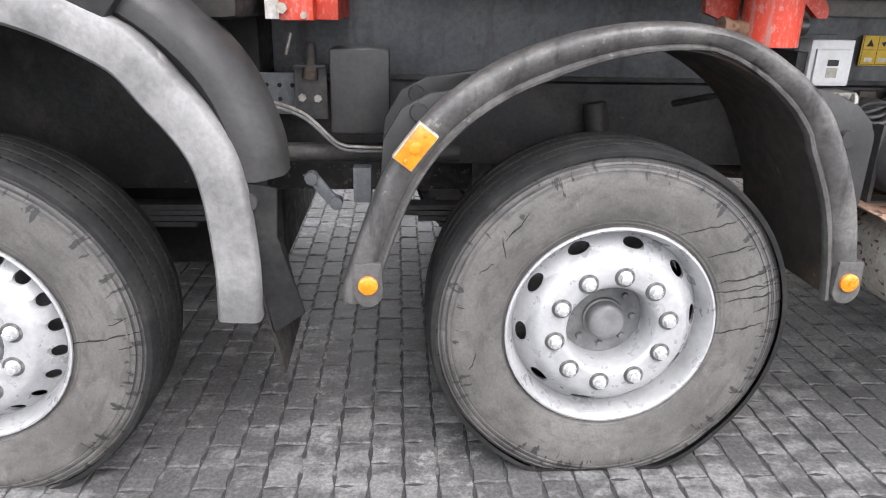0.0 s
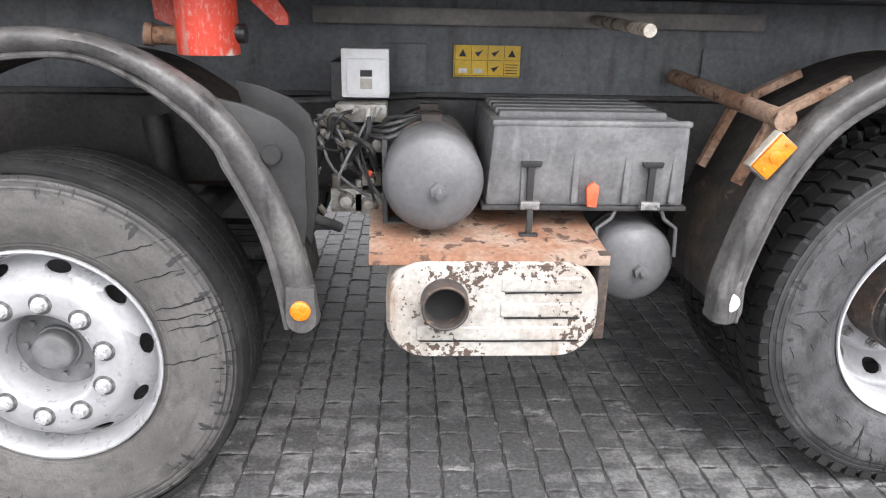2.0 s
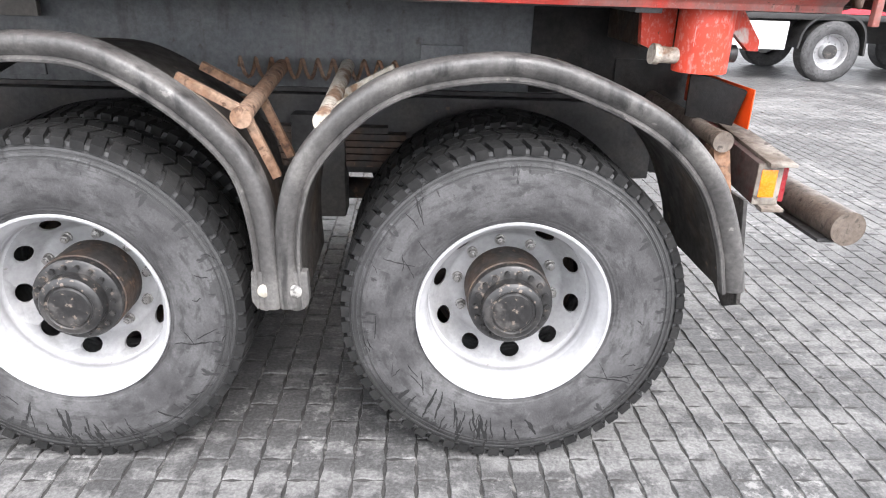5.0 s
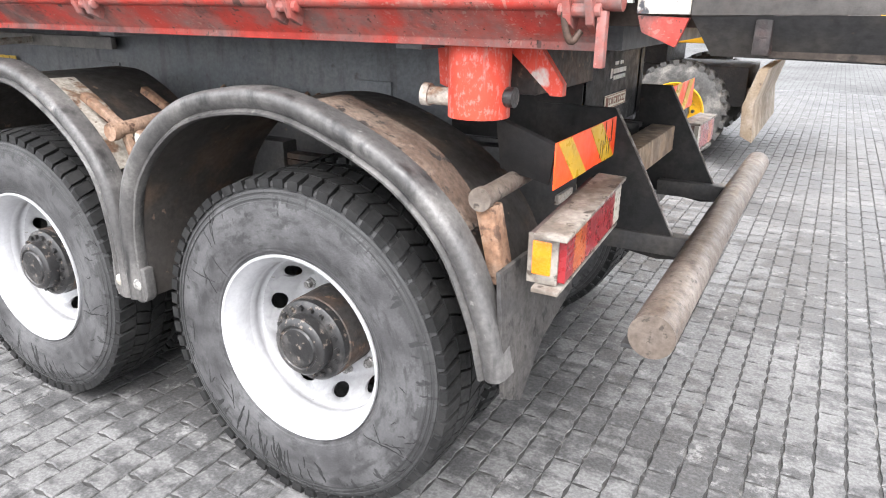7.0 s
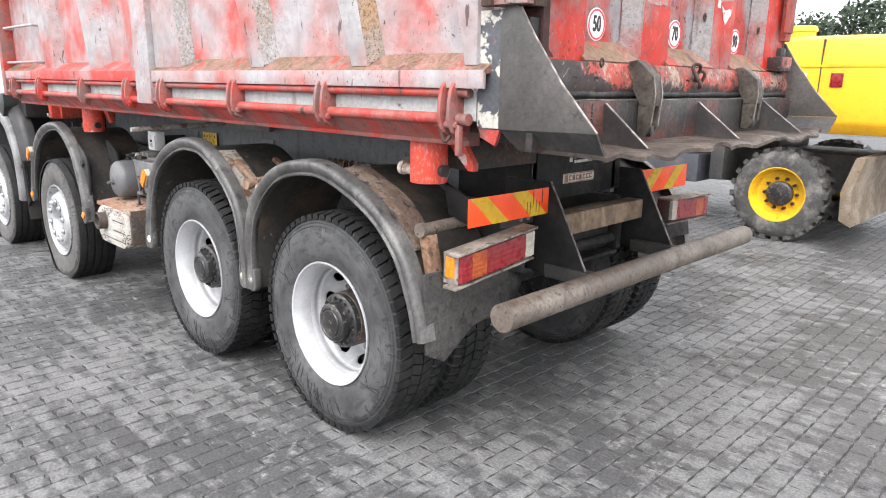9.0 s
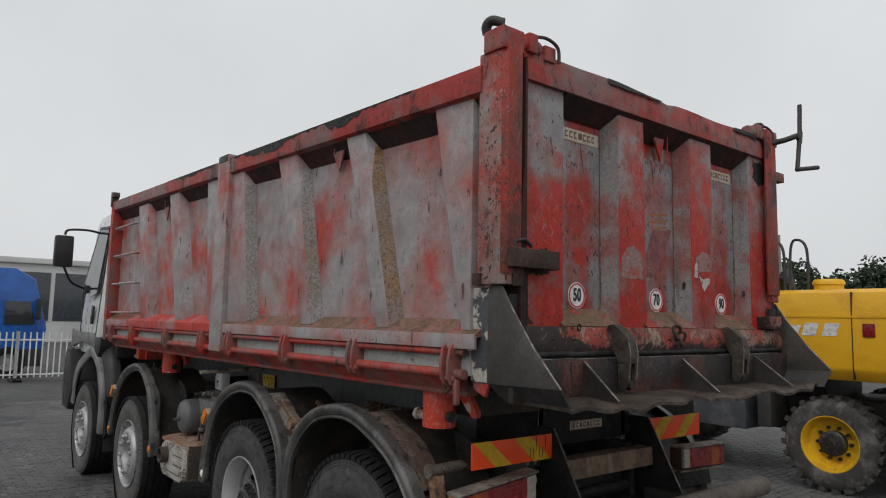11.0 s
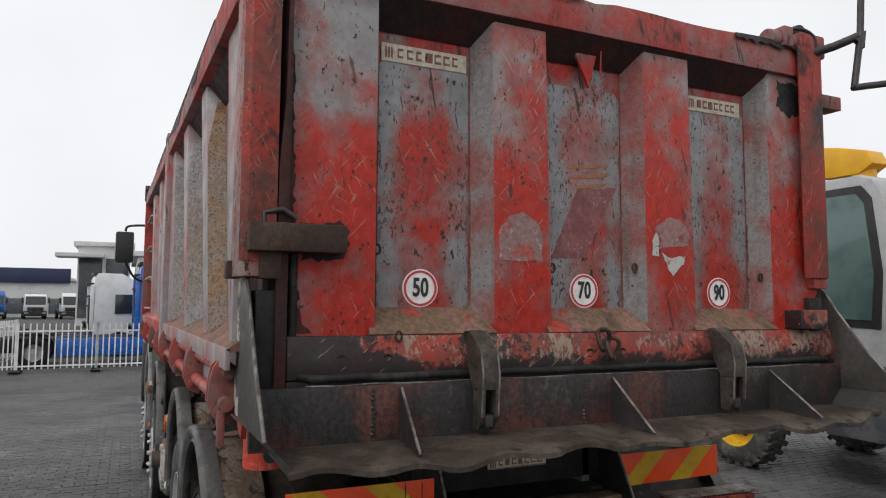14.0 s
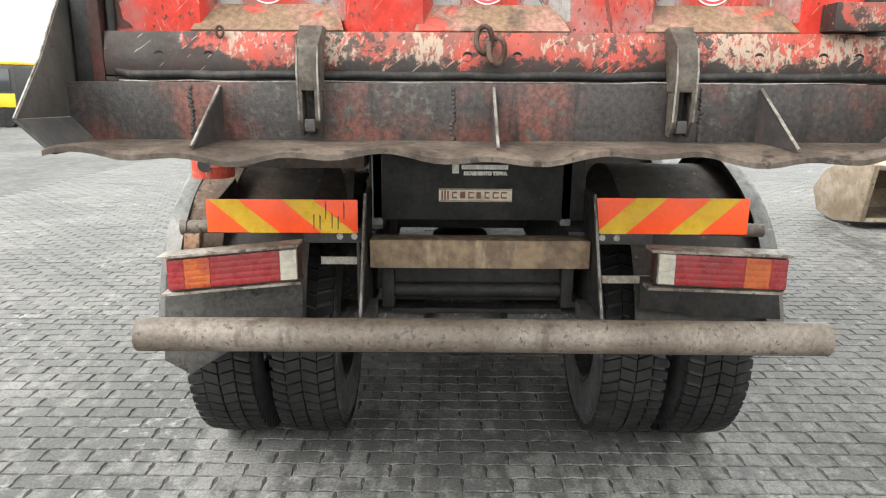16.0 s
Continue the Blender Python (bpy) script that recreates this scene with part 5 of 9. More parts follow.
    part("post_head", bm, "top_rail", body, "", 0.012)
    bm = bmesh.new()
    add_tube(bm, spline([(1.03, f(0.06), 3.03), (1.035, f(0.05), 3.065), (1.06, f(0.06), 3.085), (1.10, f(0.09), 3.07)]), 0.022)
    part("latch_claw", bm, "black_steel", body)
    bm = bmesh.new()
    add_box(bm, (0.998, f(-0.012), 1.932), (1.043, f(0.03), 1.985))
    part("side_stop", bm, "hinge", body, "rusty steel stop block", 0.006)
# red corner plate, lever and hook under the near wing
boxpart("side_lever", (0.885, -0.005, 1.425), (0.905, 0.018, 1.535), "red", body, "short red lever", 0.004)
tubepart("side_hook", spline([(0.825, 0.005, 1.585), (0.82, -0.008, 1.525), (0.835, -0.005, 1.475), (0.85, 0.01, 1.495)], 5), 0.0075, "hinge", body, "small steel hook")
# tarry stain along the near top rail and the tailgate's bar, ragged below
def ragged_band(x0, x1, drop, seed):
    r = random.Random(seed)
    k = int((x1 - x0) / 0.018)
    low, d = [], 0.3
    for i in range(k + 1):
        d = min(max(d + r.uniform(-0.28, 0.28), 0.05), 1.0)
        low.append((x0 + (x1 - x0) * i / k, drop * d * math.sin(math.pi * (i + 0.5) / (k + 1)) ** 0.4))
    return low


for x0, x1, drop, seed in ((-2.9, -1.86, 0.03, 3), (-1.62, 0.55, 0.062, 4)):
    rise = lambda x: 2.884 + 0.068 * (BX1 - x) / (BX1 - BX0)
    bm = bmesh.new()
    lows = ragged_band(x0, x1, drop, seed)
    a = [bm.verts.new((x, -0.0098, rise(x) - q - 0.002)) for x, q in lows]
    b = [bm.verts.new((x, -0.0102, rise(x) + 0.001)) for x, q in lows]
    c = [bm.verts.new((x, 0.02, rise(x) + 0.0150)) for x, q in lows]
    for i in range(len(a) - 1):
        bm.faces.new((a[i], a[i + 1], b[i + 1], b[i]))
        bm.faces.new((b[i], b[i + 1], c[i + 1], c[i]))
    part("tar_stain", bm, "soot", body, "ragged tarry black stain")
# ladder in the front bay
for z in (2.66, 2.37, 2.085, 1.80):
    tubepart("rung", [(BX0 + 0.06, 0.09, z), (BX0 + 0.06, 0.03, z), (BX0 + 0.10, 0.015, z), (bx(-4.08), 0.015, z), (bx(-4.04), 0.03, z), (bx(-4.04), 0.09, z)], 0.011, "side_rib", body, "thin steel ladder rung")
# rope eyes under the rail
for x in (bx(-3.30), bx(-0.28)):
    bm = bmesh.new()
    add_prism(bm, [(x - 0.06, 2.735), (x + 0.055, 2.735), (x + 0.012, 2.615)], 1, 0.055, 0.066)
    add_cyl(bm, (x - 0.035, 0.05, 2.72), (x - 0.035, 0.045, 2.83), 0.004, None, 8)
    part("rope_eye", bm, "top_rail", body)
# the body stands a little askew on its frame: the near side draws in towards the rear
for ob in (body, *body.children):
    if ob.name.split(".")[0] in ("dump_body", "side_rib", "rusted_flank", "top_rail", "rail_underside", "ledge", "apron", "hinge_tube", "web", "sill", "hinge_lug", "side_post", "post_cap",
                                 "front_post", "hook", "side_stop", "side_lever", "side_hook", "tar_stain", "rung", "rope_eye"):
        for v in ob.data.vertices:
            if v.co.y < 1.0:
                v.co.y += 0.007 + 0.023 * min(v.co.x, 1.0)
# wings beside the rear lip: a bent plate on each side
for s in (0, 1):
    f = (lambda y: y) if s == 0 else (lambda y: 2 * YC + 0.03 - y)
    prof = [(1.056, 1.90), (1.074, 1.938), (1.108, 1.946), (1.135, 1.926), (1.19, 1.842), (1.31, 1.685), (1.452, 1.535), (1.056, 1.528)]
    bm = bmesh.new()
    add_hexa(bm, [(x, f(0.060), z) for x, z in prof], [(x, f(0.072), z) for x, z in prof])
    part("wing_plate", bm, "wing_grey", body, "grimy bent steel wing plate", 0.002)
    low = [(1.056, 1.527), (1.452, 1.534), (1.440, 1.447), (1.09, 1.452)]
    bm = bmesh.new()
    add_hexa(bm, [(x, f(0.060 + (1.534 - z) * 0.95), z) for x, z in low], [(x, f(0.072 + (1.534 - z) * 0.95), z) for x, z in low])
    part("wing_skirt", bm, "frame", body)
    tubepart("wing_edge", [(1.135, f(0.066), 1.927), (1.19, f(0.066), 1.843), (1.31, f(0.066), 1.686), (1.452, f(0.066), 1.536)], 0.004, "bare_edge", body, "", 6)
    boxpart("flaked_strip", (0.952, f(0.066), 1.53), (1.054, f(0.078), 1.925), "slate_flake", body, "slate paint flaking off pale primer", 0.002)
    bm = bmesh.new()
    add_prism(bm, [(0.952, 1.527), (1.052, 1.524), (1.03, 1.468), (0.962, 1.495)], 1, f(0.074), f(0.09))
    part("corner_plate", bm, "red", body, "", 0.002)
# rear cross beam, lip and gussets
bm = bmesh.new()
add_box(bm, (1.17, 0.07, 1.46), (1.20, 2 * YC - 0.04, 1.628))
part("rear_beam", bm, "rear_beam", body, "black rear cross beam", 0.004)
bm = bmesh.new()
rw = random.Random(8)
nl = 70
edge = [1.445 + 0.016 * math.sin(i * 0.33) + 0.010 * math.sin(i * 0.9 + 1) - (0.03 if i > 30 else 0) * (i - 30) / 40 + rw.uniform(-0.003, 0.003) for i in range(nl)]
sag = [-0.012 + 0.012 * math.sin(i * 0.29 + 0.7) + 0.008 * math.sin(i * 0.77) for i in range(nl)]
grid = []
for i in range(nl):
    y = 0.125 + (2 * YC - 0.15 - 0.125 + 0.06) * i / (nl - 1)
    line = []
    for k, fr in enumerate((0.0, 0.35, 0.7, 0.93, 1.0)):
        x = 1.19 + (edge[i] - 1.19) * fr
        line.append((x, y, 1.468 + sag[i] * fr * fr - (0.006 if k == 4 else 0)))
    grid.append(line)
tv = [[bm.verts.new(p) for p in ln] for ln in grid]
bv = [[bm.verts.new((p[0], p[1], p[2] - 0.014)) for p in ln] for ln in grid]
for i in range(nl - 1):
    for k in range(4):
        bm.faces.new((tv[i][k], tv[i + 1][k], tv[i + 1][k + 1], tv[i][k + 1]))
        bm.faces.new((bv[i][k], bv[i][k + 1], bv[i + 1][k + 1], bv[i + 1][k]))
    bm.faces.new((tv[i][4], tv[i + 1][4], bv[i + 1][4], bv[i][4]))
    bm.faces.new((tv[i][0], bv[i][0], bv[i + 1][0], tv[i + 1][0]))
for i in (0, nl - 1):
    bm.faces.new([tv[i][k] for k in range(5)] + [bv[i][k] for k in range(4, -1, -1)])
part("rear_lip", bm, "lip", body, "buckled bare steel rear lip", 0, 30)
for gy in (0.50, 1.27, 2.02):
    bm = bmesh.new()
    dy = (gy - 1.2) * 0.03
    add_hexa(bm, [(1.19, gy, 1.465), (1.40, gy + dy, 1.462), (1.205, gy, 1.615), (1.19, gy, 1.615)], [(1.19, gy + 0.009, 1.465), (1.40, gy + dy + 0.009, 1.462), (1.205, gy + 0.009, 1.615), (1.19, gy + 0.009, 1.615)])
    part("gusset", bm, "black_steel", body, "", 0)
    tubepart("gusset_edge", [(1.205, gy + 0.004, 1.616), (1.402, gy + dy + 0.004, 1.464)], 0.0045, "bare_edge", body, "", 6)
for gy in (0.42, 1.16, 1.86):
    bm = bmesh.new()
    rr = random.Random(int(gy * 100))
    for i in range(12):
        add_cyl(bm, (1.196, gy + rr.uniform(-0.004, 0.004), 1.475 + i * 0.0125), (1.204, gy, 1.475 + i * 0.0125), 0.009, 0.005, 8)
    part("weld_seam", bm, "black_steel", body)


# ---- tailgate ----
TX = 1.058
bm = bmesh.new()
add_box(bm, (TX - 0.02, 0.172, 1.64), (TX, 2 * YC - 0.04, 2.86))
gate = part("tailgate", bm, "gate_panel", truck, "rubbed red tailgate with grey worn patches")
GR = [(0.172, 0.440, 0.172, 0.440), (0.850, 1.055, 0.858, 1.075), (1.490, 1.705, 1.495, 1.725), (2.135, 2.425, 2.145, 2.425)]
for i, (l, r, lb, rb) in enumerate(GR):
    fl = 0.055 if i else 0.012
    fr = 0.028 if i < 3 else 0.005
    bm = bmesh.new()
    add_hexa(bm, [(TX, lb - fl * (i > 0), 1.765), (TX + 0.078, lb, 1.765), (TX + 0.078, rb, 1.765), (TX, rb + fr, 1.765)],
             [(TX, l - fl * (i > 0), 2.835), (TX + 0.078, l, 2.835), (TX + 0.078, r, 2.835), (TX, r + fr, 2.835)])
    part("gate_rib", bm, "gate_rib", gate, "scratched red upright rib", 0.004)
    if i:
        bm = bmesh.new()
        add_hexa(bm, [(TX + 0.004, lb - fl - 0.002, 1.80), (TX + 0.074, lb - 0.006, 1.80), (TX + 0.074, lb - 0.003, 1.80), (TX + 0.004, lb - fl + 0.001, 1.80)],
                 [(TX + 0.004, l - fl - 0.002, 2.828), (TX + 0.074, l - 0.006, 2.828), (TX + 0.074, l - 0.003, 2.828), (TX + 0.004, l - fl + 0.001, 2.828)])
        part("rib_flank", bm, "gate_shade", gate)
# raised edge beads round the grey fields
for y0, y1 in ((0.468, 0.79), (1.10, 1.428), (1.752, 2.075)):
    bm = bmesh.new()
    add_prism(bm, [(y0, 1.835), (y1, 1.835), (y1, 2.63), (y1 - 0.02, 2.66), (y0 + 0.02, 2.66), (y0, 2.63)], 0, TX, TX + 0.005)
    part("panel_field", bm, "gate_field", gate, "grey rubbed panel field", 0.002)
    bm = bmesh.new()
    add_hexa(bm, [(TX + 0.001, y0 - 0.03, 1.84), (TX + 0.095, y0 - 0.05, 1.765), (TX + 0.095, y1 + 0.06, 1.765), (TX + 0.001, y1 + 0.03, 1.84)],
             [(TX + 0.004, y0 - 0.03, 1.852), (TX + 0.10, y0 - 0.05, 1.772), (TX + 0.10, y1 + 0.06, 1.772), (TX + 0.004, y1 + 0.03, 1.852)])
    part("gate_ledge", bm, "ledge", gate, "mud-stained sloping ledge")
bm = bmesh.new()
add_box(bm, (TX - 0.02, 0.167, 2.830), (TX + 0.10, 2 * YC - 0.03, 2.968))
for v in bm.verts:
    if v.co.z > 2.9:
        v.co.x -= 0.012
bmesh.ops.subdivide_edges(bm, edges=[e for e in bm.edges if abs(e.verts[0].co.y - e.verts[1].co.y) > 1], cuts=24)
for v in bm.verts:
    if v.co.z > 2.9:
        v.co.z += 0.005 * math.sin(v.co.y * 3.1) + 0.004 * math.sin(v.co.y * 9.7) - (0.010 if abs(v.co.y - 1.28) < 0.06 else 0)
part("gate_top_bar", bm, "top_rail", gate, "dented red top bar with black scorching", 0.006)
# dark sheet under the top bar: the overhang's shade is in its colour
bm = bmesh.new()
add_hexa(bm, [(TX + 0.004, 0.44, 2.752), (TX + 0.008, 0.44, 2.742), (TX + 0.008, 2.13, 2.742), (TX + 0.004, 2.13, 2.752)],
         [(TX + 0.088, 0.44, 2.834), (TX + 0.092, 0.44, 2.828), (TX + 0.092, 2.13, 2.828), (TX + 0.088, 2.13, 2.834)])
part("bar_underside", bm, "soot_shade_red", gate)
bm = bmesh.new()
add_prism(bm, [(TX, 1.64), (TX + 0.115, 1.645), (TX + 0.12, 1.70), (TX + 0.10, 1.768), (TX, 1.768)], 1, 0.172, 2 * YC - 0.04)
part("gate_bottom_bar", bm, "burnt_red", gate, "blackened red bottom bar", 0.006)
tubepart("worn_seam", [(TX + 0.137, 0.22 + i * 0.1, 1.630 + random.Random(i).uniform(-0.002, 0.002)) for i in range(22)], 0.0026, "bare_edge", gate, "bright worn seam", 6)
# shallow black discs paint the dark inside drain holes
for y in (0.33, 0.47, 1.20, 1.34, 2.02, 2.20, 2.30):
    bm = bmesh.new()
    add_lathe(bm, [(0.015, 0.002), (0.014, -0.0015), (0.010, -0.0005), (0.0, 0.001)], 14)
    bmesh.ops.rotate(bm, verts=bm.verts[:], cent=(0, 0, 0), matrix=Matrix.Rotation(radians(90), 3, "Z"))
    bmesh.ops.translate(bm, verts=bm.verts[:], vec=(TX + 0.118, y, 1.70))
    part("drain_hole", bm, "gap_shade_black", gate)
edge = [(TX + 0.085, 0.190, z) for z in (2.0, 1.92, 1.84, 1.76, 1.70)] + [(TX + 0.10, 0.194, 1.672), (TX + 0.108, 0.208, 1.655), (TX + 0.112, 0.24, 1.648)]
edge += [(TX + 0.113, 0.30 + 0.1 * i, 1.648 + 0.002 * math.sin(i * 2.3)) for i in range(22)]
tubepart("rolled_edge", edge, 0.013, "soot", gate, "sooty rolled lower edge", 10)
# brown seam beads beside the fields
for y in (0.455, 0.803, 1.087, 1.441, 1.739, 2.088):
    rz = random.Random(int(y * 1000))
    tubepart("seam_bead", [(TX + 0.003, y + rz.uniform(-0.0015, 0.0015), 1.84 + i * 0.04) for i in range(21)], 0.0045, "seam_brown", gate, "", 6)
# solid black strip takes the place of the shaded gap below the gate
boxpart("gate_gap", (TX + 0.02, 0.172, 1.618), (TX + 0.1145, 2 * YC - 0.04, 1.642), "gap_shade_black", gate, "black strip painted as the shaded gap under the tailgate", 0.002)
# hinge arms on both sides, latch hooks, shackle
for s in (0, 1):
    f = (lambda y: y) if s == 0 else (lambda y: 2 * YC + 0.02 - y)
    if s == 0:
        boxpart("hinge_arm", (1.13, f(0.055), 2.005), (1.215, f(0.33), 2.085), "hinge", gate, "brown-black steel hinge arm", 0.006)
        tubepart("hinge_pin", [(1.17, f(0.10), 2.06), (1.17, f(0.10), 2.115), (1.18, f(0.15), 2.125), (1.18, f(0.19), 2.10)], 0.009, "black_steel", gate)
        boxpart("hinge_base", (1.12, f(0.09), 1.93), (1.175, f(0.15), 2.01), "hinge", gate)
    else:
        boxpart("side_lug", (1.08, 2.40, 2.715), (1.16, 2.565, 2.775), "red", gate, "", 0.005)
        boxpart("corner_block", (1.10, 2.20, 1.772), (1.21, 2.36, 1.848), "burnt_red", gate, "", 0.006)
for y in (0.20, 2.23):
    bm = bmesh.new()
    add_cyl(bm, (1.12, y - 0.07, 2.985), (1.12, y + 0.07, 2.985), 0.042, None, 20)
    add_box(bm, (1.07, y - 0.02, 2.95), (1.17, y + 0.035, 3.035))
    add_box(bm, (1.07, y + 0.09, 2.94), (1.16, y + 0.16, 3.01))
    part("top_latch", bm, "top_rail", gate, "worn latch roller on the top bar", 0.005)
    tubepart("latch_pin", spline([(1.15, y + 0.02, 3.03), (1.16, y + 0.10, 3.04), (1.17, y + 0.16, 3.01), (1.17, y + 0.17, 2.94)], 5), 0.008, "black_steel", gate)
for y in (0.765, 1.79):
    bm = bmesh.new()
    add_hexa(bm, [(1.09, y - 0.040, 1.768), (1.19, y - 0.034, 1.782), (1.262, y - 0.028, 1.722), (1.276, y - 0.028, 1.655), (1.272, y - 0.028, 1.606), (1.215, y - 0.034, 1.606), (1.165, y - 0.031, 1.69)],
             [(1.09, y + 0.040, 1.768), (1.19, y + 0.034, 1.782), (1.262, y + 0.028, 1.722), (1.276, y + 0.028, 1.655), (1.272, y + 0.028, 1.606), (1.215, y + 0.034, 1.606), (1.165, y + 0.031, 1.69)])
    for dy in (-0.028, 0.017):
        add_prism(bm, [(1.205, 1.612), (1.273, 1.612), (1.268, 1.525), (1.24, 1.482), (1.205, 1.488)], 1, y + dy, y + dy + 0.011)
    hook = part("latch_hook", bm, "hook_steel", gate, "worn steel latch hook", 0.003)
    bm = bmesh.new()
    add_cyl(bm, (1.245, y - 0.027, 1.512), (1.245, y + 0.027, 1.512), 0.013, None, 12)
    add_box(bm, (1.225, y - 0.014, 1.495), (1.262, y + 0.014, 1.53))
    part("hook_pin", bm, "black_steel", hook, "", 0.003)
    for dy in (-0.028, 0.028):
        tubepart("hook_edge", [(1.262, y + dy, 1.722), (1.276, y + dy, 1.655), (1.273, y + dy, 1.606), (1.267, y + dy, 1.527)], 0.003, "bare_edge", hook, "", 6)
for k, (dx, dz) in enumerate(((0.0, 0.0), (0.006, -0.03))):
    bm = bmesh.new()
    cen = Vector((TX + 0.135 + dx, 1.245 + k * 0.035, 1.745 + dz))
    add_tube(bm, [cen + Vector((0.01 * math.sin(2 * a), 0.022 * math.cos(a), 0.036 * math.sin(a))) for a in [i * 2 * math.pi / 14 for i in range(15)]], 0.008, 8)
    part("chain_link", bm, "hinge", gate, "rusty chain link")
for y, z in ((0.505, 1.765), (0.455, 2.03), (1.095, 1.99), (1.455, 2.0), (2.10, 1.98)):
    bm = bmesh.new()
    cen = Vector((TX + 0.05 if z > 1.9 else TX + 0.115, y, z))
    add_tube(bm, [cen + Vector((0.0, 0.010 * math.cos(a), 0.015 * math.sin(a))) for a in [i * 2 * math.pi / 12 for i in range(13)]], 0.0042, 6)
    part("ring", bm, "hinge", gate)
bm = bmesh.new()
add_prism(bm, [(1.205, 2.775), (1.30, 2.785), (1.265, 2.655)], 0, TX + 0.03, TX + 0.042)
add_cyl(bm, (TX + 0.05, 1.31, 2.70), (TX + 0.06, 1.308, 2.90), 0.0035, None, 8)
part("rope_eye", bm, "gate_rib", gate)
# speed signs
def text_mesh(word, size):
    cu = bpy.data.curves.new("figure", "FONT")
    cu.body, cu.size, cu.extrude, cu.align_x, cu.align_y = word, size, 0.0012, "CENTER", "CENTER"
    cu.space_character, cu.offset = 1.04, 0.0020
    ob = bpy.data.objects.new("figure", cu)
    scene.collection.objects.link(ob)
    me = bpy.data.meshes.new_from_object(ob.evaluated_get(bpy.context.evaluated_depsgraph_get()))
    bpy.data.objects.remove(ob)
    bpy.data.curves.remove(cu)
    me.name = "figure"
    return me


for word, y in (("50", 0.618), ("70", 1.259), ("90", 1.915)):
    bm = bmesh.new()
    add_cyl(bm, (TX + 0.005, y, 1.913), (TX + 0.0075, y, 1.913), 0.0615, None, 40)
    sign = part("speed_sign", bm, "sign_white", gate, "round white speed sign reading " + word)
    bm = bmesh.new()
    add_lathe(bm, [(0.0575, 0), (0.0575, -0.0015), (0.0500, -0.0015), (0.0500, 0)], 40, closed=True)
    bmesh.ops.rotate(bm, verts=bm.verts[:], cent=(0, 0, 0), matrix=Matrix.Rotation(radians(90), 3, "Z"))
    bmesh.ops.translate(bm, verts=bm.verts[:], vec=(TX + 0.0078, y, 1.913))
    ring = part("sign_ring", bm, "sign_red", sign)
    me = text_mesh(word, 0.078)
    me.materials.clear()
    me.materials.append(M["print"])
    tx = new("figure", me)
    tx.parent = sign
    tx.matrix_basis = Matrix.Translation((TX + 0.0095, y, 1.913)) @ Matrix.Rotation(radians(90), 4, "Z") @ Matrix.Rotation(radians(90), 4, "X") @ Matrix.Diagonal((0.70, 1.06, 1, 1))
    tagged(tx, "black figures " + word)
# maker's plates, lettering as bars
for y, z, w in ((0.475, 2.645, 0.305), (1.765, 2.645, 0.29)):
    bm = bmesh.new()
    add_box(bm, (TX + 0.004, y, z), (TX + 0.008, y + w, z + 0.06))
    pl = part("maker_plate", bm, "cream_label", gate, "cream plate with faded brown bars", 0.001)
    bm = bmesh.new()
    bars(bm, TX + 0.008, y + 0.055, z + 0.015, w - 0.075, 0.032, 7, int(y * 10), 0.0012)
    add_box(bm, (TX + 0.008, y + 0.012, z + 0.012), (TX + 0.0092, y + 0.018, z + 0.048))
    add_box(bm, (TX + 0.008, y + 0.022, z + 0.012), (TX + 0.0092, y + 0.028, z + 0.048))
    add_box(bm, (TX + 0.008, y + 0.032, z + 0.012), (TX + 0.0092, y + 0.038, z + 0.048))
    part("plate_print", bm, "brown_print", pl)
# sticker remains: a slanting purple one, a silver arched one, a torn badge
M["sticker"] = surf("faded_purple_sticker", (0.185, 0.058, 0.062), (0.25, 0.085, 0.082), 9.0, spot=(0.30, 0.23, 0.225), spot_scale=80.0, spot_at=(0.58, 0.66), cluster=7.0, rough=0.6, grain=0.3)
M["silver_rag"] = surf("scratched_silver_film", (0.26, 0.15, 0.14), (0.36, 0.07, 0.05), 16.0, (0.48, 0.64), (0.34, 0.31, 0.30), 50.0, (0.60, 0.66), rough=0.5, grain=0.35)
M["pink_rag"] = surf("bleached_pink_film", (0.30, 0.16, 0.15), (0.22, 0.06, 0.05), 18.0, (0.48, 0.62), (0.42, 0.38, 0.35), 50.0, (0.64, 0.7), rough=0.6, grain=0.35)
M["worn_white"] = surf("scratched_white_film", (0.50, 0.47, 0.44), (0.30, 0.12, 0.10), 26.0, (0.52, 0.60), (0.20, 0.05, 0.04), 60.0, (0.60, 0.64), rough=0.6)
M["old_marker"] = surf("faded_ochre_marker", (0.30, 0.16, 0.06), (0.36, 0.08, 0.05), 30.0, (0.45, 0.62), rough=0.7)


def film_piece(name, pts, x, mat, label, seed, rag=0.004):
    r = random.Random(seed)
    out = []
    for (y0, z0), (y1, z1) in zip(pts, pts[1:] + pts[:1]):
        k = max(2, int(math.hypot(y1 - y0, z1 - z0) / 0.014))
        out += [(y0 + (y1 - y0) * i / k + r.uniform(-rag, rag), z0 + (z1 - z0) * i / k + r.uniform(-rag, rag)) for i in range(k)]
    bm = bmesh.new()
    add_prism(bm, out, 0, x, x + 0.0012)
    part(name, bm, mat, gate, label)


film_piece("torn_sticker", [(1.118, 2.026), (1.265, 2.033), (1.412, 2.300), (1.236, 2.284)], TX + 0.0052, "sticker", "faded purple slanting sticker", 3, 0.002)
film_piece("torn_sticker", [(0.872, 2.005), (1.035, 2.012), (1.038, 2.10), (1.01, 2.15), (0.96, 2.172), (0.90, 2.155), (0.868, 2.10)], TX + 0.0785, "silver_rag", "scratched silver sticker remains", 5)
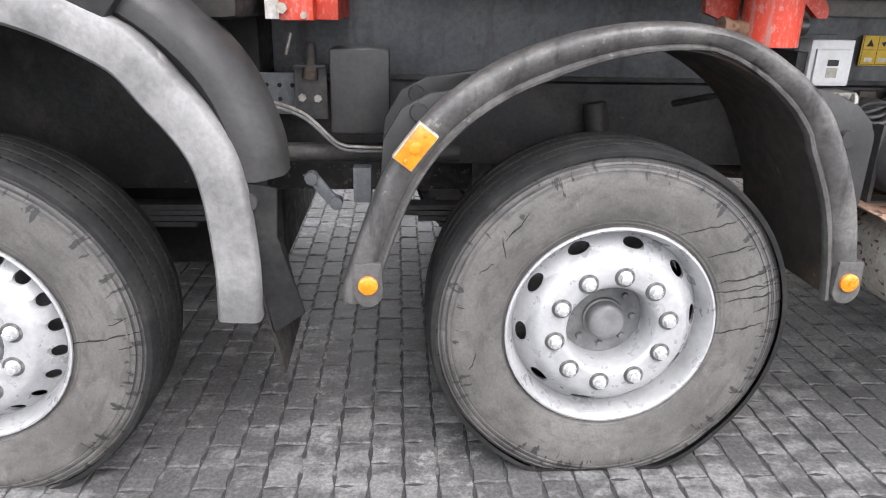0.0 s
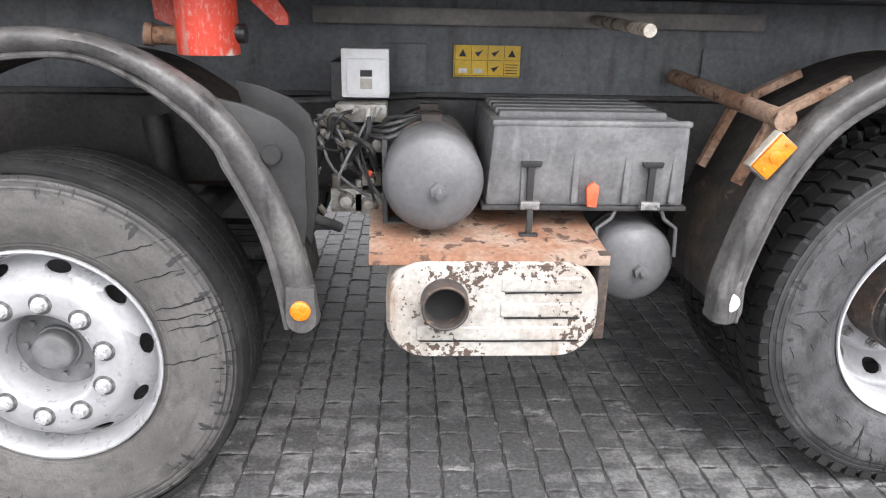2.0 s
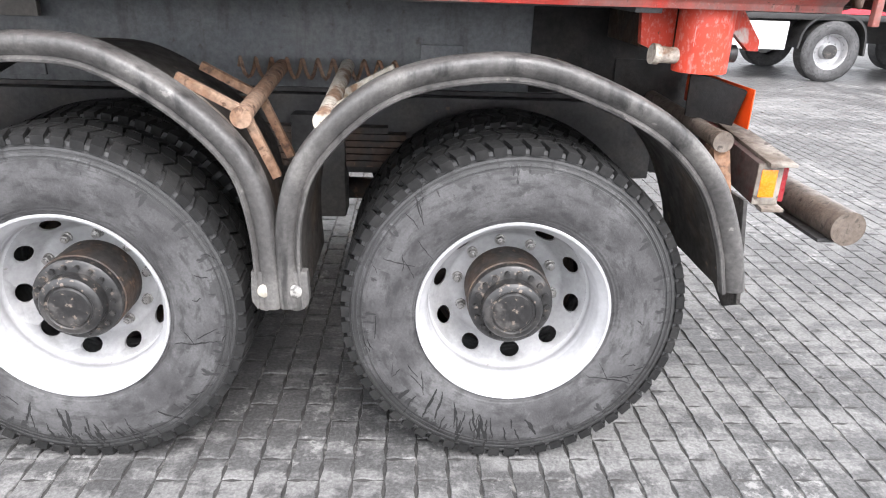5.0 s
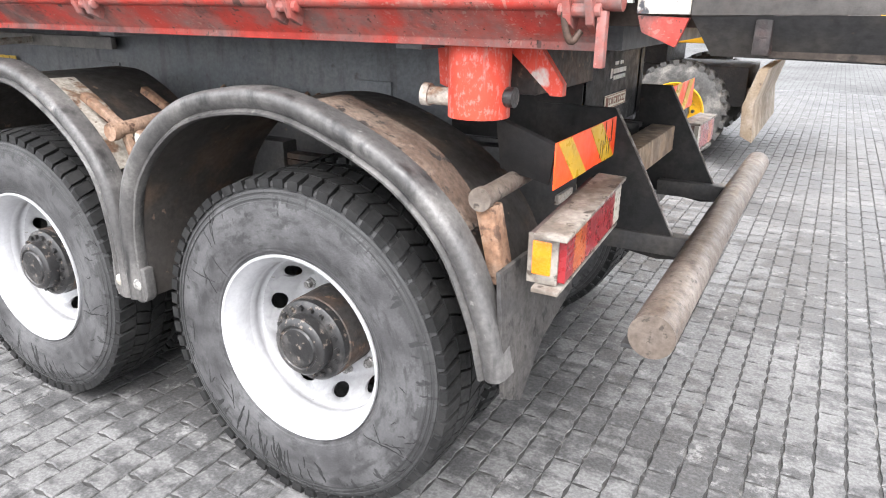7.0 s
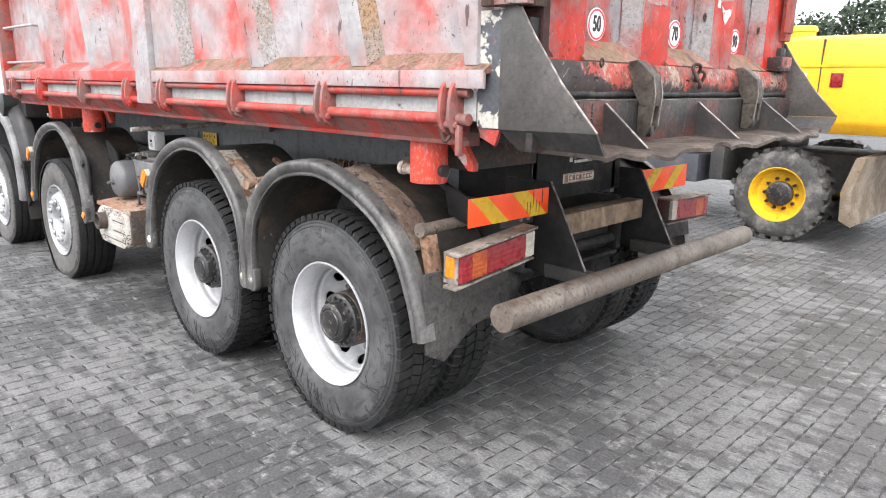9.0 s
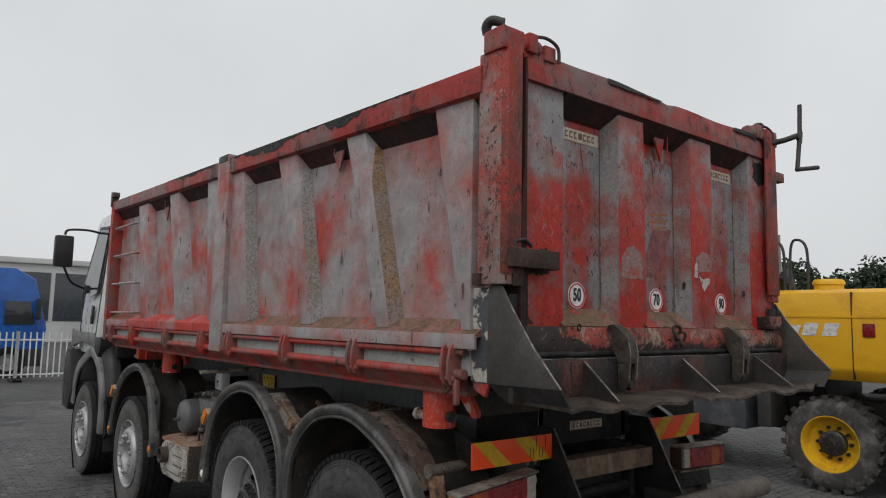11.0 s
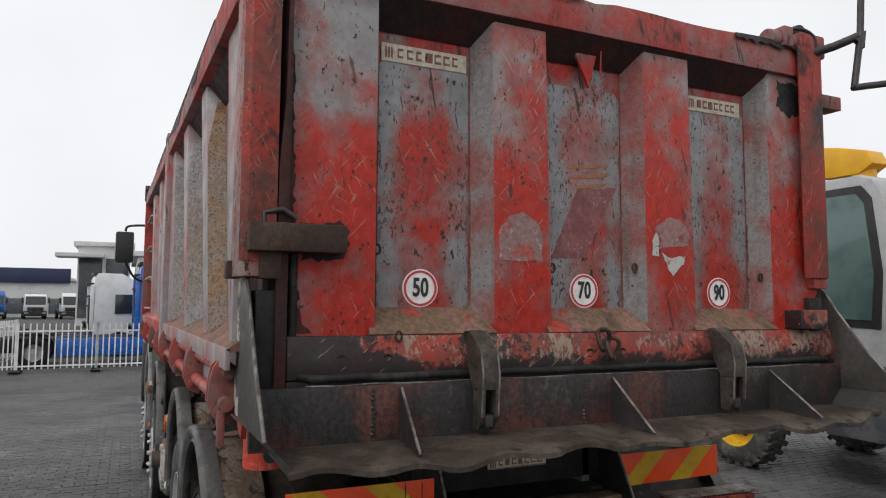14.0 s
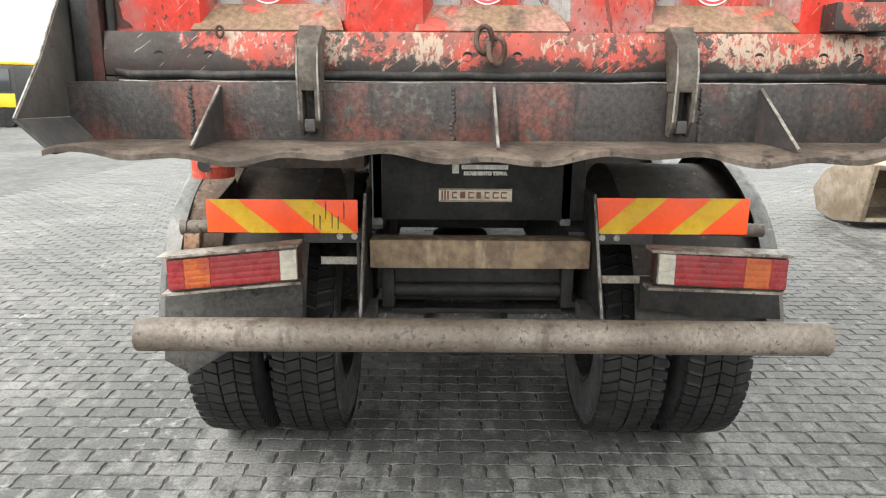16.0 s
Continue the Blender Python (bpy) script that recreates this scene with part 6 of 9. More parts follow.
film_piece("torn_sticker", [(1.535, 2.07), (1.69, 2.09), (1.695, 2.14), (1.65, 2.185), (1.59, 2.19), (1.53, 2.15)], TX + 0.0785, "pink_rag", "bleached upper half of a torn badge", 6)
film_piece("torn_sticker", [(1.512, 2.05), (1.545, 2.045), (1.55, 2.10), (1.535, 2.135), (1.513, 2.10)], TX + 0.0798, "worn_white", "white sticker scrap", 7)
film_piece("torn_sticker", [(1.56, 2.055), (1.60, 2.04), (1.675, 2.05), (1.665, 2.02), (1.61, 1.97), (1.585, 2.0)], TX + 0.0798, "worn_white", "white sticker scrap", 8)
film_piece("scorch_patch", [(2.195, 2.70), (2.26, 2.655), (2.345, 2.68), (2.36, 2.80), (2.20, 2.80)], TX + 0.0785, "soot", "burnt black patch", 31, 0.008)
film_piece("soot_streak", [(0.174, 1.775), (0.245, 1.775), (0.215, 1.82), (0.204, 1.92), (0.200, 2.0), (0.190, 2.2), (0.185, 2.45), (0.180, 2.6), (0.174, 2.6)], TX + 0.0786, "soot_shade_red", "brown-black soot along the tailgate edge", 41, 0.006)
film_piece("soot_streak", [(0.21, 1.992), (0.325, 1.990), (0.352, 2.03), (0.352, 2.075), (0.325, 2.098), (0.21, 2.10)], TX + 0.0798, "soot_shade_red", "sooty patch round the hinge arm", 42, 0.010)
film_piece("soot_streak", [(2.37, 1.80), (2.42, 1.78), (2.423, 2.2), (2.405, 2.2), (2.395, 1.95)], TX + 0.0786, "soot_shade_red", "brown-black soot along the tailgate edge", 43, 0.006)
for k in range(3):
    film_piece("marker_stroke", [(1.19 + 0.02 * k, 2.352 - k * 0.035), (1.375 - 0.01 * k, 2.375 - k * 0.036), (1.372, 2.387 - k * 0.036), (1.188 + 0.02 * k, 2.364 - k * 0.035)], TX + 0.0052, "old_marker", "faded ochre marker stroke", 20 + k, 0.003)
for y0, y1, drop, seed in ((0.75, 1.20, 0.045, 8), (1.95, 2.40, 0.10, 9)):
    bm = bmesh.new()
    lows = ragged_band(y0, y1, drop, seed)
    top = lambda y: 2.970 + 0.005 * math.sin(y * 3.1) + 0.004 * math.sin(y * 9.7)
    a = [bm.verts.new((TX + 0.1022, y, 2.952 - q)) for y, q in lows]
    b = [bm.verts.new((TX + 0.0915, y, top(y) - 0.003)) for y, q in lows]
    for i in range(len(a) - 1):
        bm.faces.new((a[i], a[i + 1], b[i + 1], b[i]))
    part("tar_stain", bm, "soot", gate, "ragged tarry black stain")
# sheet crank on the far corner
bm = bmesh.new()
add_tube(bm, [(1.13, 2.36, 2.935), (1.22, 2.45, 2.965), (1.275, 2.52, 3.0)], 0.018)
add_tube(bm, [(1.275, 2.555, 3.205), (1.28, 2.53, 3.0), (1.285, 2.47, 2.765)], 0.014)
add_tube(bm, [(1.285, 2.462, 2.768), (1.33, 2.66, 2.805)], 0.014)
add_prism(bm, [(2.49, 2.98), (2.56, 3.03), (2.545, 2.95)], 0, 1.268, 1.288)
part("sheet_crank", bm, "black_steel", body, "black cranked sheet handle")


# ---- frame, tanks and fittings under the body ----
chassis = None
for y in (0.80, 2 * YC - 0.87):
    bm = bmesh.new()
    add_prism(bm, [(y, 0.78), (y + 0.07, 0.78), (y + 0.07, 0.80), (y + 0.012, 0.80), (y + 0.012, 1.06), (y + 0.07, 1.06), (y + 0.07, 1.08), (y, 1.08)], 0, -6.6, 0.62)
    fr = part("frame_rail", bm, "frame", chassis or truck, "black steel frame rail" if chassis is None else "", 0.003)
    chassis = chassis or fr
for x in (-5.0, -3.2, -1.9, -0.68, 0.52):
    boxpart("crossmember", (x, 0.875, 0.84), (x + 0.07, 2 * YC - 0.875, 1.04), "frame", chassis)
sub = boxpart("subframe", (-4.97, 0.86, 1.10), (0.60, 0.90, 1.43), "chassis", truck, "dark blue-grey tipper subframe", 0.003)
# thin black panel added to darken the subframe's rear end
boxpart("subframe_tail", (0.12, 0.852, 1.104), (0.604, 0.858, 1.428), "rear_black", sub, "black panel added over the rear end of the subframe", 0.002)
boxpart("subframe_rail", (-4.9, 2 * YC - 0.90, 1.10), (0.60, 2 * YC - 0.86, 1.43), "chassis", sub)
boxpart("floor_plate", (-4.5, 0.55, 1.432), (0.8, 2 * YC - 0.55, 1.503), "chassis", sub)
for x in (-4.2, -3.1, -2.0, -0.9, 0.3):
    for y0, y1 in ((0.20, 0.548), (2 * YC - 0.548, 2 * YC - 0.20)):
        boxpart("cross_bearer", (x, y0, 1.435), (x + 0.08, y1, 1.50), "chassis", sub)
bm = bmesh.new()
add_box(bm, (-4.9, 0.845, 1.085), (0.60, 0.90, 1.10))
part("subframe_flange", bm, "frame", sub)
for x in (-3.02, -1.86, -0.30):
    boxpart("subframe_plate", (x, 0.848, 1.12), (x + 0.16, 0.858, 1.27), "chassis", sub)
# red bracket and white label at the front end
rbk = boxpart("front_bracket", (-4.842, 0.30, 1.296), (-4.745, 0.858, 1.498), "orange_red", sub, "red steel bracket with chipped paint", 0.008)
boxpart("bracket_back", (-4.745, 0.37, 1.298), (-4.682, 0.858, 1.498), "orange_red", rbk, "", 0.004)
for x, z, r in ((-4.832, 1.330, 0.016), (-4.772, 1.311, 0.010)):
    bm = bmesh.new()
    add_cyl(bm, (x, 0.30, z), (x, 0.284, z), r, None, 6)
    part("bracket_bolt", bm, "rust_pale", rbk)
boxpart("white_label", (-4.886, 0.335, 1.299), (-4.842, 0.340, 1.375), "white_print", rbk, "white label with unreadable print", 0.001)
# pale rail and the tube sticking out towards the side
M["dull_rail"] = surf("dull_olive_rail", (0.17, 0.155, 0.14), (0.22, 0.20, 0.18), 6.0, rough=0.5, grain=0.2)
boxpart("side_rail", (-3.25, 0.80, 1.333), (-1.67, 0.83, 1.389), "dull_rail", sub, "dull olive steel rail", 0.004)
tubepart("prop_tube", [(-2.278, 0.79, 1.361), (-2.319, 0.10, 1.336)], 0.017, "rust_pale", sub, "pale rusty tube", 12)
# red side pivots with pins
for x, z1 in ((-3.452, 1.252), (0.527, 1.272)):
    bm = bmesh.new()
    add_cyl(bm, (x, 0.24, z1), (x, 0.24, 1.50), 0.080, None, 32)
    pv = part("side_pivot", bm, "orange_red", truck, "red steel pivot cylinder with chipped paint", 0.004)
    for pl, y0 in (([(x + 0.05, 1.44), (x + 0.17, 1.33), (x + 0.20, 1.33), (x + 0.20, 1.36), (x + 0.12, 1.47)], 0.30), ([(x - 0.06, 1.30), (x - 0.16, 1.34), (x - 0.17, 1.46), (x - 0.06, 1.47)], 0.32)):
        bm = bmesh.new()
        add_prism(bm, pl, 1, y0, y0 + 0.03)
        part("pivot_web", bm, "orange_red", pv)
    bm = bmesh.new()
    add_cyl(bm, (x - 0.06, 0.235, z1 + 0.045), (x - 0.145, 0.225, z1 + 0.048), 0.024, None, 16)
    add_cyl(bm, (x - 0.135, 0.225, z1 + 0.048), (x - 0.155, 0.223, z1 + 0.05), 0.03, None, 16)
    part("pivot_pin", bm, "rust" if x < -1 else "rust_pale", pv, "rusty pivot pin")
    bm = bmesh.new()
    add_cyl(bm, (x + 0.07, 0.24, z1 + 0.055), (x + 0.10, 0.24, z1 + 0.055), 0.026, None, 16)
    part("pivot_bolt", bm, "hub", pv)
# hazard plate
bm = bmesh.new()
add_box(bm, (-2.764, 0.838, 1.159), (-2.526, 0.842, 1.268))
hz = part("warning_plate", bm, "yellow_label", sub, "yellow warning plate with small black pictures", 0.001)
bm = bmesh.new()
for i in range(4):
    for k in range(2):
        x0, z0 = -2.760 + i * 0.0585, 1.163 + k * 0.053
        for a, b2 in (((x0, z0), (x0 + 0.056, z0 + 0.0015)), ((x0, z0), (x0 + 0.0015, z0 + 0.05))):
            add_box(bm, (a[0], 0.8365, a[1]), (b2[0], 0.838, b2[1]))
        if k == 1 or i == 2:
            c = (x0 + 0.028, z0 + 0.025)
            add_prism(bm, [(c[0] - 0.014, c[1] - 0.012), (c[0] + 0.014, c[1] - 0.012), (c[0], c[1] + 0.013)] if i in (0, 3) else
                      [(c[0] - 0.016, c[1] + 0.002), (c[0] - 0.004, c[1] - 0.012), (c[0] + 0.014, c[1] + 0.012), (c[0] + 0.002, c[1] + 0.006)], 1, 0.8365, 0.838)
        elif i == 3:
            for q in range(4):
                add_box(bm, (x0 + 0.006, 0.8365, z0 + 0.008 + q * 0.010), (x0 + 0.05, 0.838, z0 + 0.011 + q * 0.010))
tagged(part("plate_symbol", bm, "print", hz), "small black pictograms", kind="stuff")
bm = bmesh.new()
for x0 in (-2.745, -2.69):
    add_box(bm, (x0, 0.8362, 1.172), (x0 + 0.03, 0.838, 1.188))
part("plate_note", bm, "white_print", hz)
# white control box on its bracket
bm = bmesh.new()
add_box(bm, (-3.135, 0.545, 1.112), (-2.985, 0.62, 1.262))
cb = part("control_box", bm, "white_plastic", truck, "white plastic control box with small counter", 0.006)
boxpart("box_door", (-3.118, 0.535, 1.122), (-2.992, 0.546, 1.232), "white_plastic", cb, "", 0.003)
boxpart("counter_window", (-3.075, 0.532, 1.178), (-3.038, 0.536, 1.198), "print", cb, "", 0.001)
boxpart("counter_label", (-3.075, 0.533, 1.14), (-3.038, 0.536, 1.172), "clear_lens", cb, "", 0.001)
boxpart("box_bracket", (-3.17, 0.56, 1.10), (-3.13, 0.86, 1.22), "frame", cb)
# brake valves and hoses
bm = bmesh.new()
add_box(bm, (-3.15, 0.47, 1.045), (-2.99, 0.60, 1.10))
vb = part("valve_block", bm, "alloy", truck, "cast alloy brake valves with hoses", 0.008)
for i, (x, z, s) in enumerate(((-3.10, 0.99, 0.045), (-3.02, 0.985, 0.04), (-3.12, 0.80, 0.05), (-3.05, 0.79, 0.045), (-3.18, 1.02, 0.03), (-3.04, 0.87, 0.03))):
    bm = bmesh.new()
    add_box(bm, (x - s, 0.46, z - s * 0.8), (x + s, 0.57, z + s * 0.7))
    add_cyl(bm, (x, 0.46, z), (x, 0.42, z), s * 0.55, s * 0.4, 12)
    add_cyl(bm, (x - s * 0.7, 0.50, z + s * 0.7), (x - s * 0.7, 0.50, z + s * 1.5), s * 0.3, None, 8)
    part("valve", bm, "alloy", vb, "", 0.003)
rh = random.Random(21)
for i in range(16):
    a = Vector((rh.uniform(-3.2, -3.0), rh.uniform(0.40, 0.5), rh.uniform(0.98, 1.09)))
    b2 = Vector((rh.uniform(-3.25, -2.95), rh.uniform(0.42, 0.55), rh.uniform(0.72, 0.98)))
    mid = (a + b2) / 2 + Vector((rh.uniform(-0.16, 0.05), rh.uniform(-0.14, 0.0), rh.uniform(-0.06, 0.12)))
    tubepart("hose", spline([a, mid, b2], 7), rh.choice((0.0045, 0.006, 0.008)), "hose" if i % 3 else "battery", vb, "", 7)
    for q, d in ((a, mid - a), (b2, mid - b2)):
        d = d.normalized()
        bm = bmesh.new()
        add_cyl(bm, q - d * 0.012, q + d * 0.022, 0.011, 0.009, 6)
        part("hose_union", bm, "alloy", vb, "", 0.001)
for i in range(4):
    tubepart("hose", spline([(-3.10 + 0.03 * i, 0.44, 1.03), (-2.98, 0.34 + 0.03 * i, 1.02 + 0.015 * i), (-2.88, 0.45, 1.07), (-2.80, 0.6, 1.06)], 6), 0.008, "hose", vb, "", 7)
tubepart("hose", spline([(-3.5, 0.75, 1.02), (-3.35, 0.55, 1.09), (-3.15, 0.6, 1.10), (-2.9, 0.75, 1.10)], 6), 0.012, "hose", vb, "", 8)
boxpart("red_cap", (-3.055, 0.41, 0.885), (-3.035, 0.43, 0.905), "red_plastic", vb, "small red cap", 0.004)
tubepart("big_hose", spline([(-3.20, 0.40, 1.05), (-3.28, 0.35, 0.95), (-3.24, 0.34, 0.80), (-3.14, 0.42, 0.72)], 8), 0.017, "hose", vb, "", 10)
bm = bmesh.new()
add_prism(bm, [(-3.0, 1.02), (-2.985, 1.02), (-2.985, 0.775), (-2.86, 0.775), (-2.86, 0.765), (-3.0, 0.765)], 1, 0.30, 0.80)
part("tank_bracket", bm, "frame", truck, "", 0.002)
# air tanks, axes across the truck
for x, z, r, y0, straps in ((-2.855, 0.925, 0.142, 0.135, (0.36, 0.62)), (-2.235, 0.655, 0.128, 0.235, (0.40, 0.62))):
    bm = bmesh.new()
    add_lathe(bm, [(0.0, 0.0), (r * 0.5, 0.006), (r * 0.85, 0.022), (r * 0.97, 0.042), (r, 0.062), (r, 0.60), (r * 0.9, 0.64), (0, 0.66)], 48, (x, y0, z))
    tk = part("air_tank", bm, "tank", truck, "grey painted steel air tank", 0)
    bm = bmesh.new()
    add_cyl(bm, (x + 0.012, y0 + 0.01, z - 0.012), (x + 0.012, y0 - 0.018, z - 0.012), 0.024, 0.022, 6)
    add_cyl(bm, (x + 0.012, y0 - 0.018, z - 0.012), (x + 0.014, y0 - 0.045, z - 0.020), 0.010, None, 8)
    part("drain_valve", bm, "tank", tk)
    for sy in straps:
        bm = bmesh.new()
        add_lathe(bm, [(r, sy), (r + 0.004, sy), (r + 0.004, sy + 0.03), (r, sy + 0.03)], 48, (x, 0, z))
        add_box(bm, (x - 0.03, sy - 0.005, z + r), (x + 0.03, sy + 0.035, z + r + 0.02))
        part("tank_strap", bm, "hub_rust", tk)
for sx in (-2.31, -2.17):
    tubepart("tank_hanger", [(sx, 0.26, 0.825), (sx + 0.01 * (1 if sx > -2.2 else -1), 0.26, 0.80), (sx + (0.05 if sx > -2.2 else -0.05), 0.26, 0.77), (sx + (0.055 if sx > -2.2 else -0.055), 0.26, 0.68)], 0.006, "tank", truck)
# battery box with ribbed lid
bm = bmesh.new()
add_hexa(bm, [(-2.70, 0.262, 0.838), (-2.108, 0.262, 0.838), (-2.108, 0.76, 0.838), (-2.70, 0.76, 0.838)], [(-2.685, 0.235, 1.085), (-2.122, 0.235, 1.085), (-2.122, 0.76, 1.085), (-2.685, 0.76, 1.085)])
bat = part("battery_box", bm, "battery", truck, "weathered grey plastic battery box with strap latches", 0.014)
for i in range(5):
    y = 0.33 + i * 0.09
    boxpart("lid_ridge", (-2.66, y, 1.08), (-2.16, y + 0.05, 1.105), "battery", bat, "", 0.010)
boxpart("lid_rim", (-2.69, 0.233, 1.074), (-2.117, 0.26, 1.092), "battery", bat, "", 0.008)
for x in (-2.60, -2.45, -2.30, -2.16):
    boxpart("box_rib", (x, 0.243, 0.85), (x + 0.02, 0.262, 1.06), "battery", bat, "", 0.006)
boxpart("box_foot", (-2.71, 0.25, 0.826), (-2.10, 0.76, 0.840), "frame", bat, "", 0.003)
for x, low in ((-2.574, True), (-2.222, False)):
    bm = bmesh.new()
    add_box(bm, (x - 0.010, 0.225, 0.86), (x + 0.010, 0.238, 0.965))
    add_prism(bm, [(x - 0.032, 0.975), (x + 0.032, 0.975), (x + 0.026, 0.96), (x - 0.026, 0.96)], 1, 0.222, 0.242)
    if low:
        add_box(bm, (x - 0.009, 0.205, 0.765), (x + 0.009, 0.220, 0.84))
        add_prism(bm, [(x - 0.028, 0.768), (x + 0.028, 0.768), (x + 0.022, 0.752), (x - 0.022, 0.752)], 1, 0.20, 0.225)
    lt = part("strap_latch", bm, "black_plastic", bat, "black rubber strap latch", 0.003)
    bm = bmesh.new()
    add_box(bm, (x - 0.028, 0.214, 0.838), (x + 0.028, 0.236, 0.862))
    part("latch_plate", bm, "steel", lt, "", 0.003)
bm = bmesh.new()
add_prism(bm, [(-2.405, 0.845), (-2.378, 0.843), (-2.374, 0.905), (-2.392, 0.918), (-2.412, 0.90)], 1, 0.222, 0.240)
part("red_tag", bm, "red_plastic", bat, "orange-red plastic key tag", 0.003)
# silencer with tail pipe under a rusty heat shield
def rounded(x0, x1, z0, z1, r, k=6):
    pts = []
    for cx, cz, a0 in ((x1 - r, z0 + r, -90), (x1 - r, z1 - r, 0), (x0 + r, z1 - r, 90), (x0 + r, z0 + r, 180)):
        for i in range(k + 1):
            a = radians(a0 + 90 * i / k)
            pts.append((cx + r * math.cos(a), cz + r * math.sin(a)))
    return pts


bm = bmesh.new()
face = rounded(-2.985, -2.395, 0.455, 0.735, 0.105)
mid = lambda s, y: [(-2.69 + (px + 2.69) * s, y, 0.595 + (pz - 0.595) * s) for px, pz in face]
rings = [[bm.verts.new(q) for q in mid(s, y)] for s, y in ((0.90, 0.040), (0.955, 0.040), (0.985, 0.050), (1.0, 0.068), (1.0, 0.70))]
for a, b2 in zip(rings, rings[1:]):
    for i in range(len(a)):
        j = (i + 1) % len(a)
        bm.faces.new((a[i], a[j], b2[j], b2[i]))
bm.faces.new(rings[0])
bm.faces.new(rings[-1])
muf = part("silencer", bm, "muffler", truck, "exhaust silencer with flaking white paint and rust", 0)
for z in (0.675, 0.60, 0.53):
    bm = bmesh.new()
    add_prism(bm, [(0.036, z - 0.018), (0.036, z + 0.018), (0.043, z + 0.024), (0.043, z - 0.024)], 0, -2.67 if z > 0.56 else -2.90, -2.45)
    part("pressed_ridge", bm, "muffler", muf, "", 0.003)
    # thin black tube paints the crease shade below each ridge
    rs = random.Random(int(z * 100))
    tubepart("ridge_crease", [(-2.66 + 0.0525 * i if z > 0.56 else -2.89 + 0.11 * i, 0.0385, z - 0.023 + rs.uniform(-0.0015, 0.0015)) for i in range(5)], 0.0028, "crack", muf, "", 6)
bm = bmesh.new()
add_lathe(bm, [(0.066, 0.025), (0.064, 0.010), (0.064, -0.036), (0.060, -0.040), (0.056, -0.038), (0.055, -0.030), (0.055, 0.016)], 40, (-2.825, 0.02, 0.628))
pipe = part("tail_pipe", bm, "hub_rust", muf, "rusty open tail pipe")
# shallow black disc paints the dark depth of the pipe
bm = bmesh.new()
add_lathe(bm, [(0.055, 0.0155), (0.050, 0.0165), (0.0, 0.0185)], 40, (-2.825, 0.02, 0.628))
part("sooty_bore", bm, "crack", pipe)
bm = bmesh.new()
sh = [(-3.03, 0.075), (-2.372, 0.062), (-2.372, 0.56), (-3.05, 0.56)]
add_hexa(bm, [(px, py, 0.742 + (py - 0.06) * 0.09) for px, py in sh], [(px, py, 0.748 + (py - 0.06) * 0.09) for px, py in sh])
add_box(bm, (-3.03, 0.062, 0.722), (-2.372, 0.070, 0.750))
shield = part("heat_shield", bm, "rust_sheet", muf, "rusty sheet heat shield", 0.002)
boxpart("shield_strap", (-2.40, 0.065, 0.50), (-2.37, 0.50, 0.752), "hub_rust", muf, "", 0.003)
for px in (-2.91, -2.53):
    boxpart("shield_bolt", (px, 0.16, 0.752), (px + 0.025, 0.185, 0.768), "rust", muf, "", 0.004)
# bits behind the second axle: black box, brackets, links and hoses
boxpart("black_housing", (-4.72, 0.43, 0.955), (-4.535, 0.60, 1.215), "black_plastic", truck, "black plastic housing on the frame", 0.014)
bm = bmesh.new()
add_box(bm, (-4.842, 0.53, 0.985), (-4.738, 0.55, 1.155))
add_box(bm, (-4.842, 0.50, 1.150), (-4.738, 0.55, 1.160))
br = part("rusty_bracket", bm, "frame", truck, "", 0.004)
bm = bmesh.new()
add_cyl(bm, (-4.79, 0.52, 1.115), (-4.786, 0.52, 1.155), 0.026, 0.024, 14)
add_cyl(bm, (-4.786, 0.52, 1.155), (-4.784, 0.52, 1.225), 0.020, 0.014, 14)
part("rubber_mount", bm, "hub_rust", br, "brown tapered mount")
for x, z in ((-4.818, 1.055), (-4.768, 1.053)):
    bm = bmesh.new()
    add_cyl(bm, (x, 0.53, z), (x, 0.516, z), 0.013, None, 6)
    part("bracket_bolt", bm, "alloy", br)
db = boxpart("drilled_bracket", (-5.04, 0.60, 0.99), (-4.845, 0.615, 1.125), "chassis", truck, "grey drilled bracket plate", 0.003)
# flat black discs paint the dark inside the drilled holes
for k in range(7):
    bm = bmesh.new()
    add_cyl(bm, (-4.985 + 0.042 * (k % 4), 0.603, 1.085 - 0.045 * (k // 4)), (-4.985 + 0.042 * (k % 4), 0.598, 1.085 - 0.045 * (k // 4)), 0.0075, None, 10)
    part("bolt_hole", bm, "gap_shade_black", db)
tubepart("tie_rod", [(-4.86, 0.50, 1.19), (-4.842, 0.50, 1.255)], 0.006, "alloy", truck, "", 8)
tubepart("cross_tube", [(-5.1, 0.58, 0.865), (-4.30, 0.58, 0.870)], 0.032, "frame", truck, "", 14)
bm = bmesh.new()
add_hexa(bm, [(-4.83, 0.52, 0.80), (-4.78, 0.52, 0.80), (-4.70, 0.52, 0.70), (-4.75, 0.52, 0.70)], [(-4.83, 0.54, 0.80), (-4.78, 0.54, 0.80), (-4.70, 0.54, 0.70), (-4.75, 0.54, 0.70)])
add_cyl(bm, (-4.80, 0.50, 0.79), (-4.80, 0.55, 0.79), 0.022, None, 14)
add_cyl(bm, (-4.72, 0.50, 0.705), (-4.72, 0.55, 0.705), 0.022, None, 14)
add_box(bm, (-4.66, 0.50, 0.71), (-4.60, 0.56, 0.83))
part("drop_link", bm, "chassis", truck, "", 0.003)
for i in range(2):
    d = 0.014 * i
    tubepart("brake_pipe", spline([(-4.93, 0.50, 1.045 - d), (-4.88, 0.50, 1.035 - d), (-4.803, 0.50, 1.001 - d), (-4.707, 0.50, 0.915 - d), (-4.64, 0.50, 0.901 - d), (-4.52, 0.50, 0.90 - d)], 6), 0.0055, "battery" if i else "alloy", truck, "", 7)
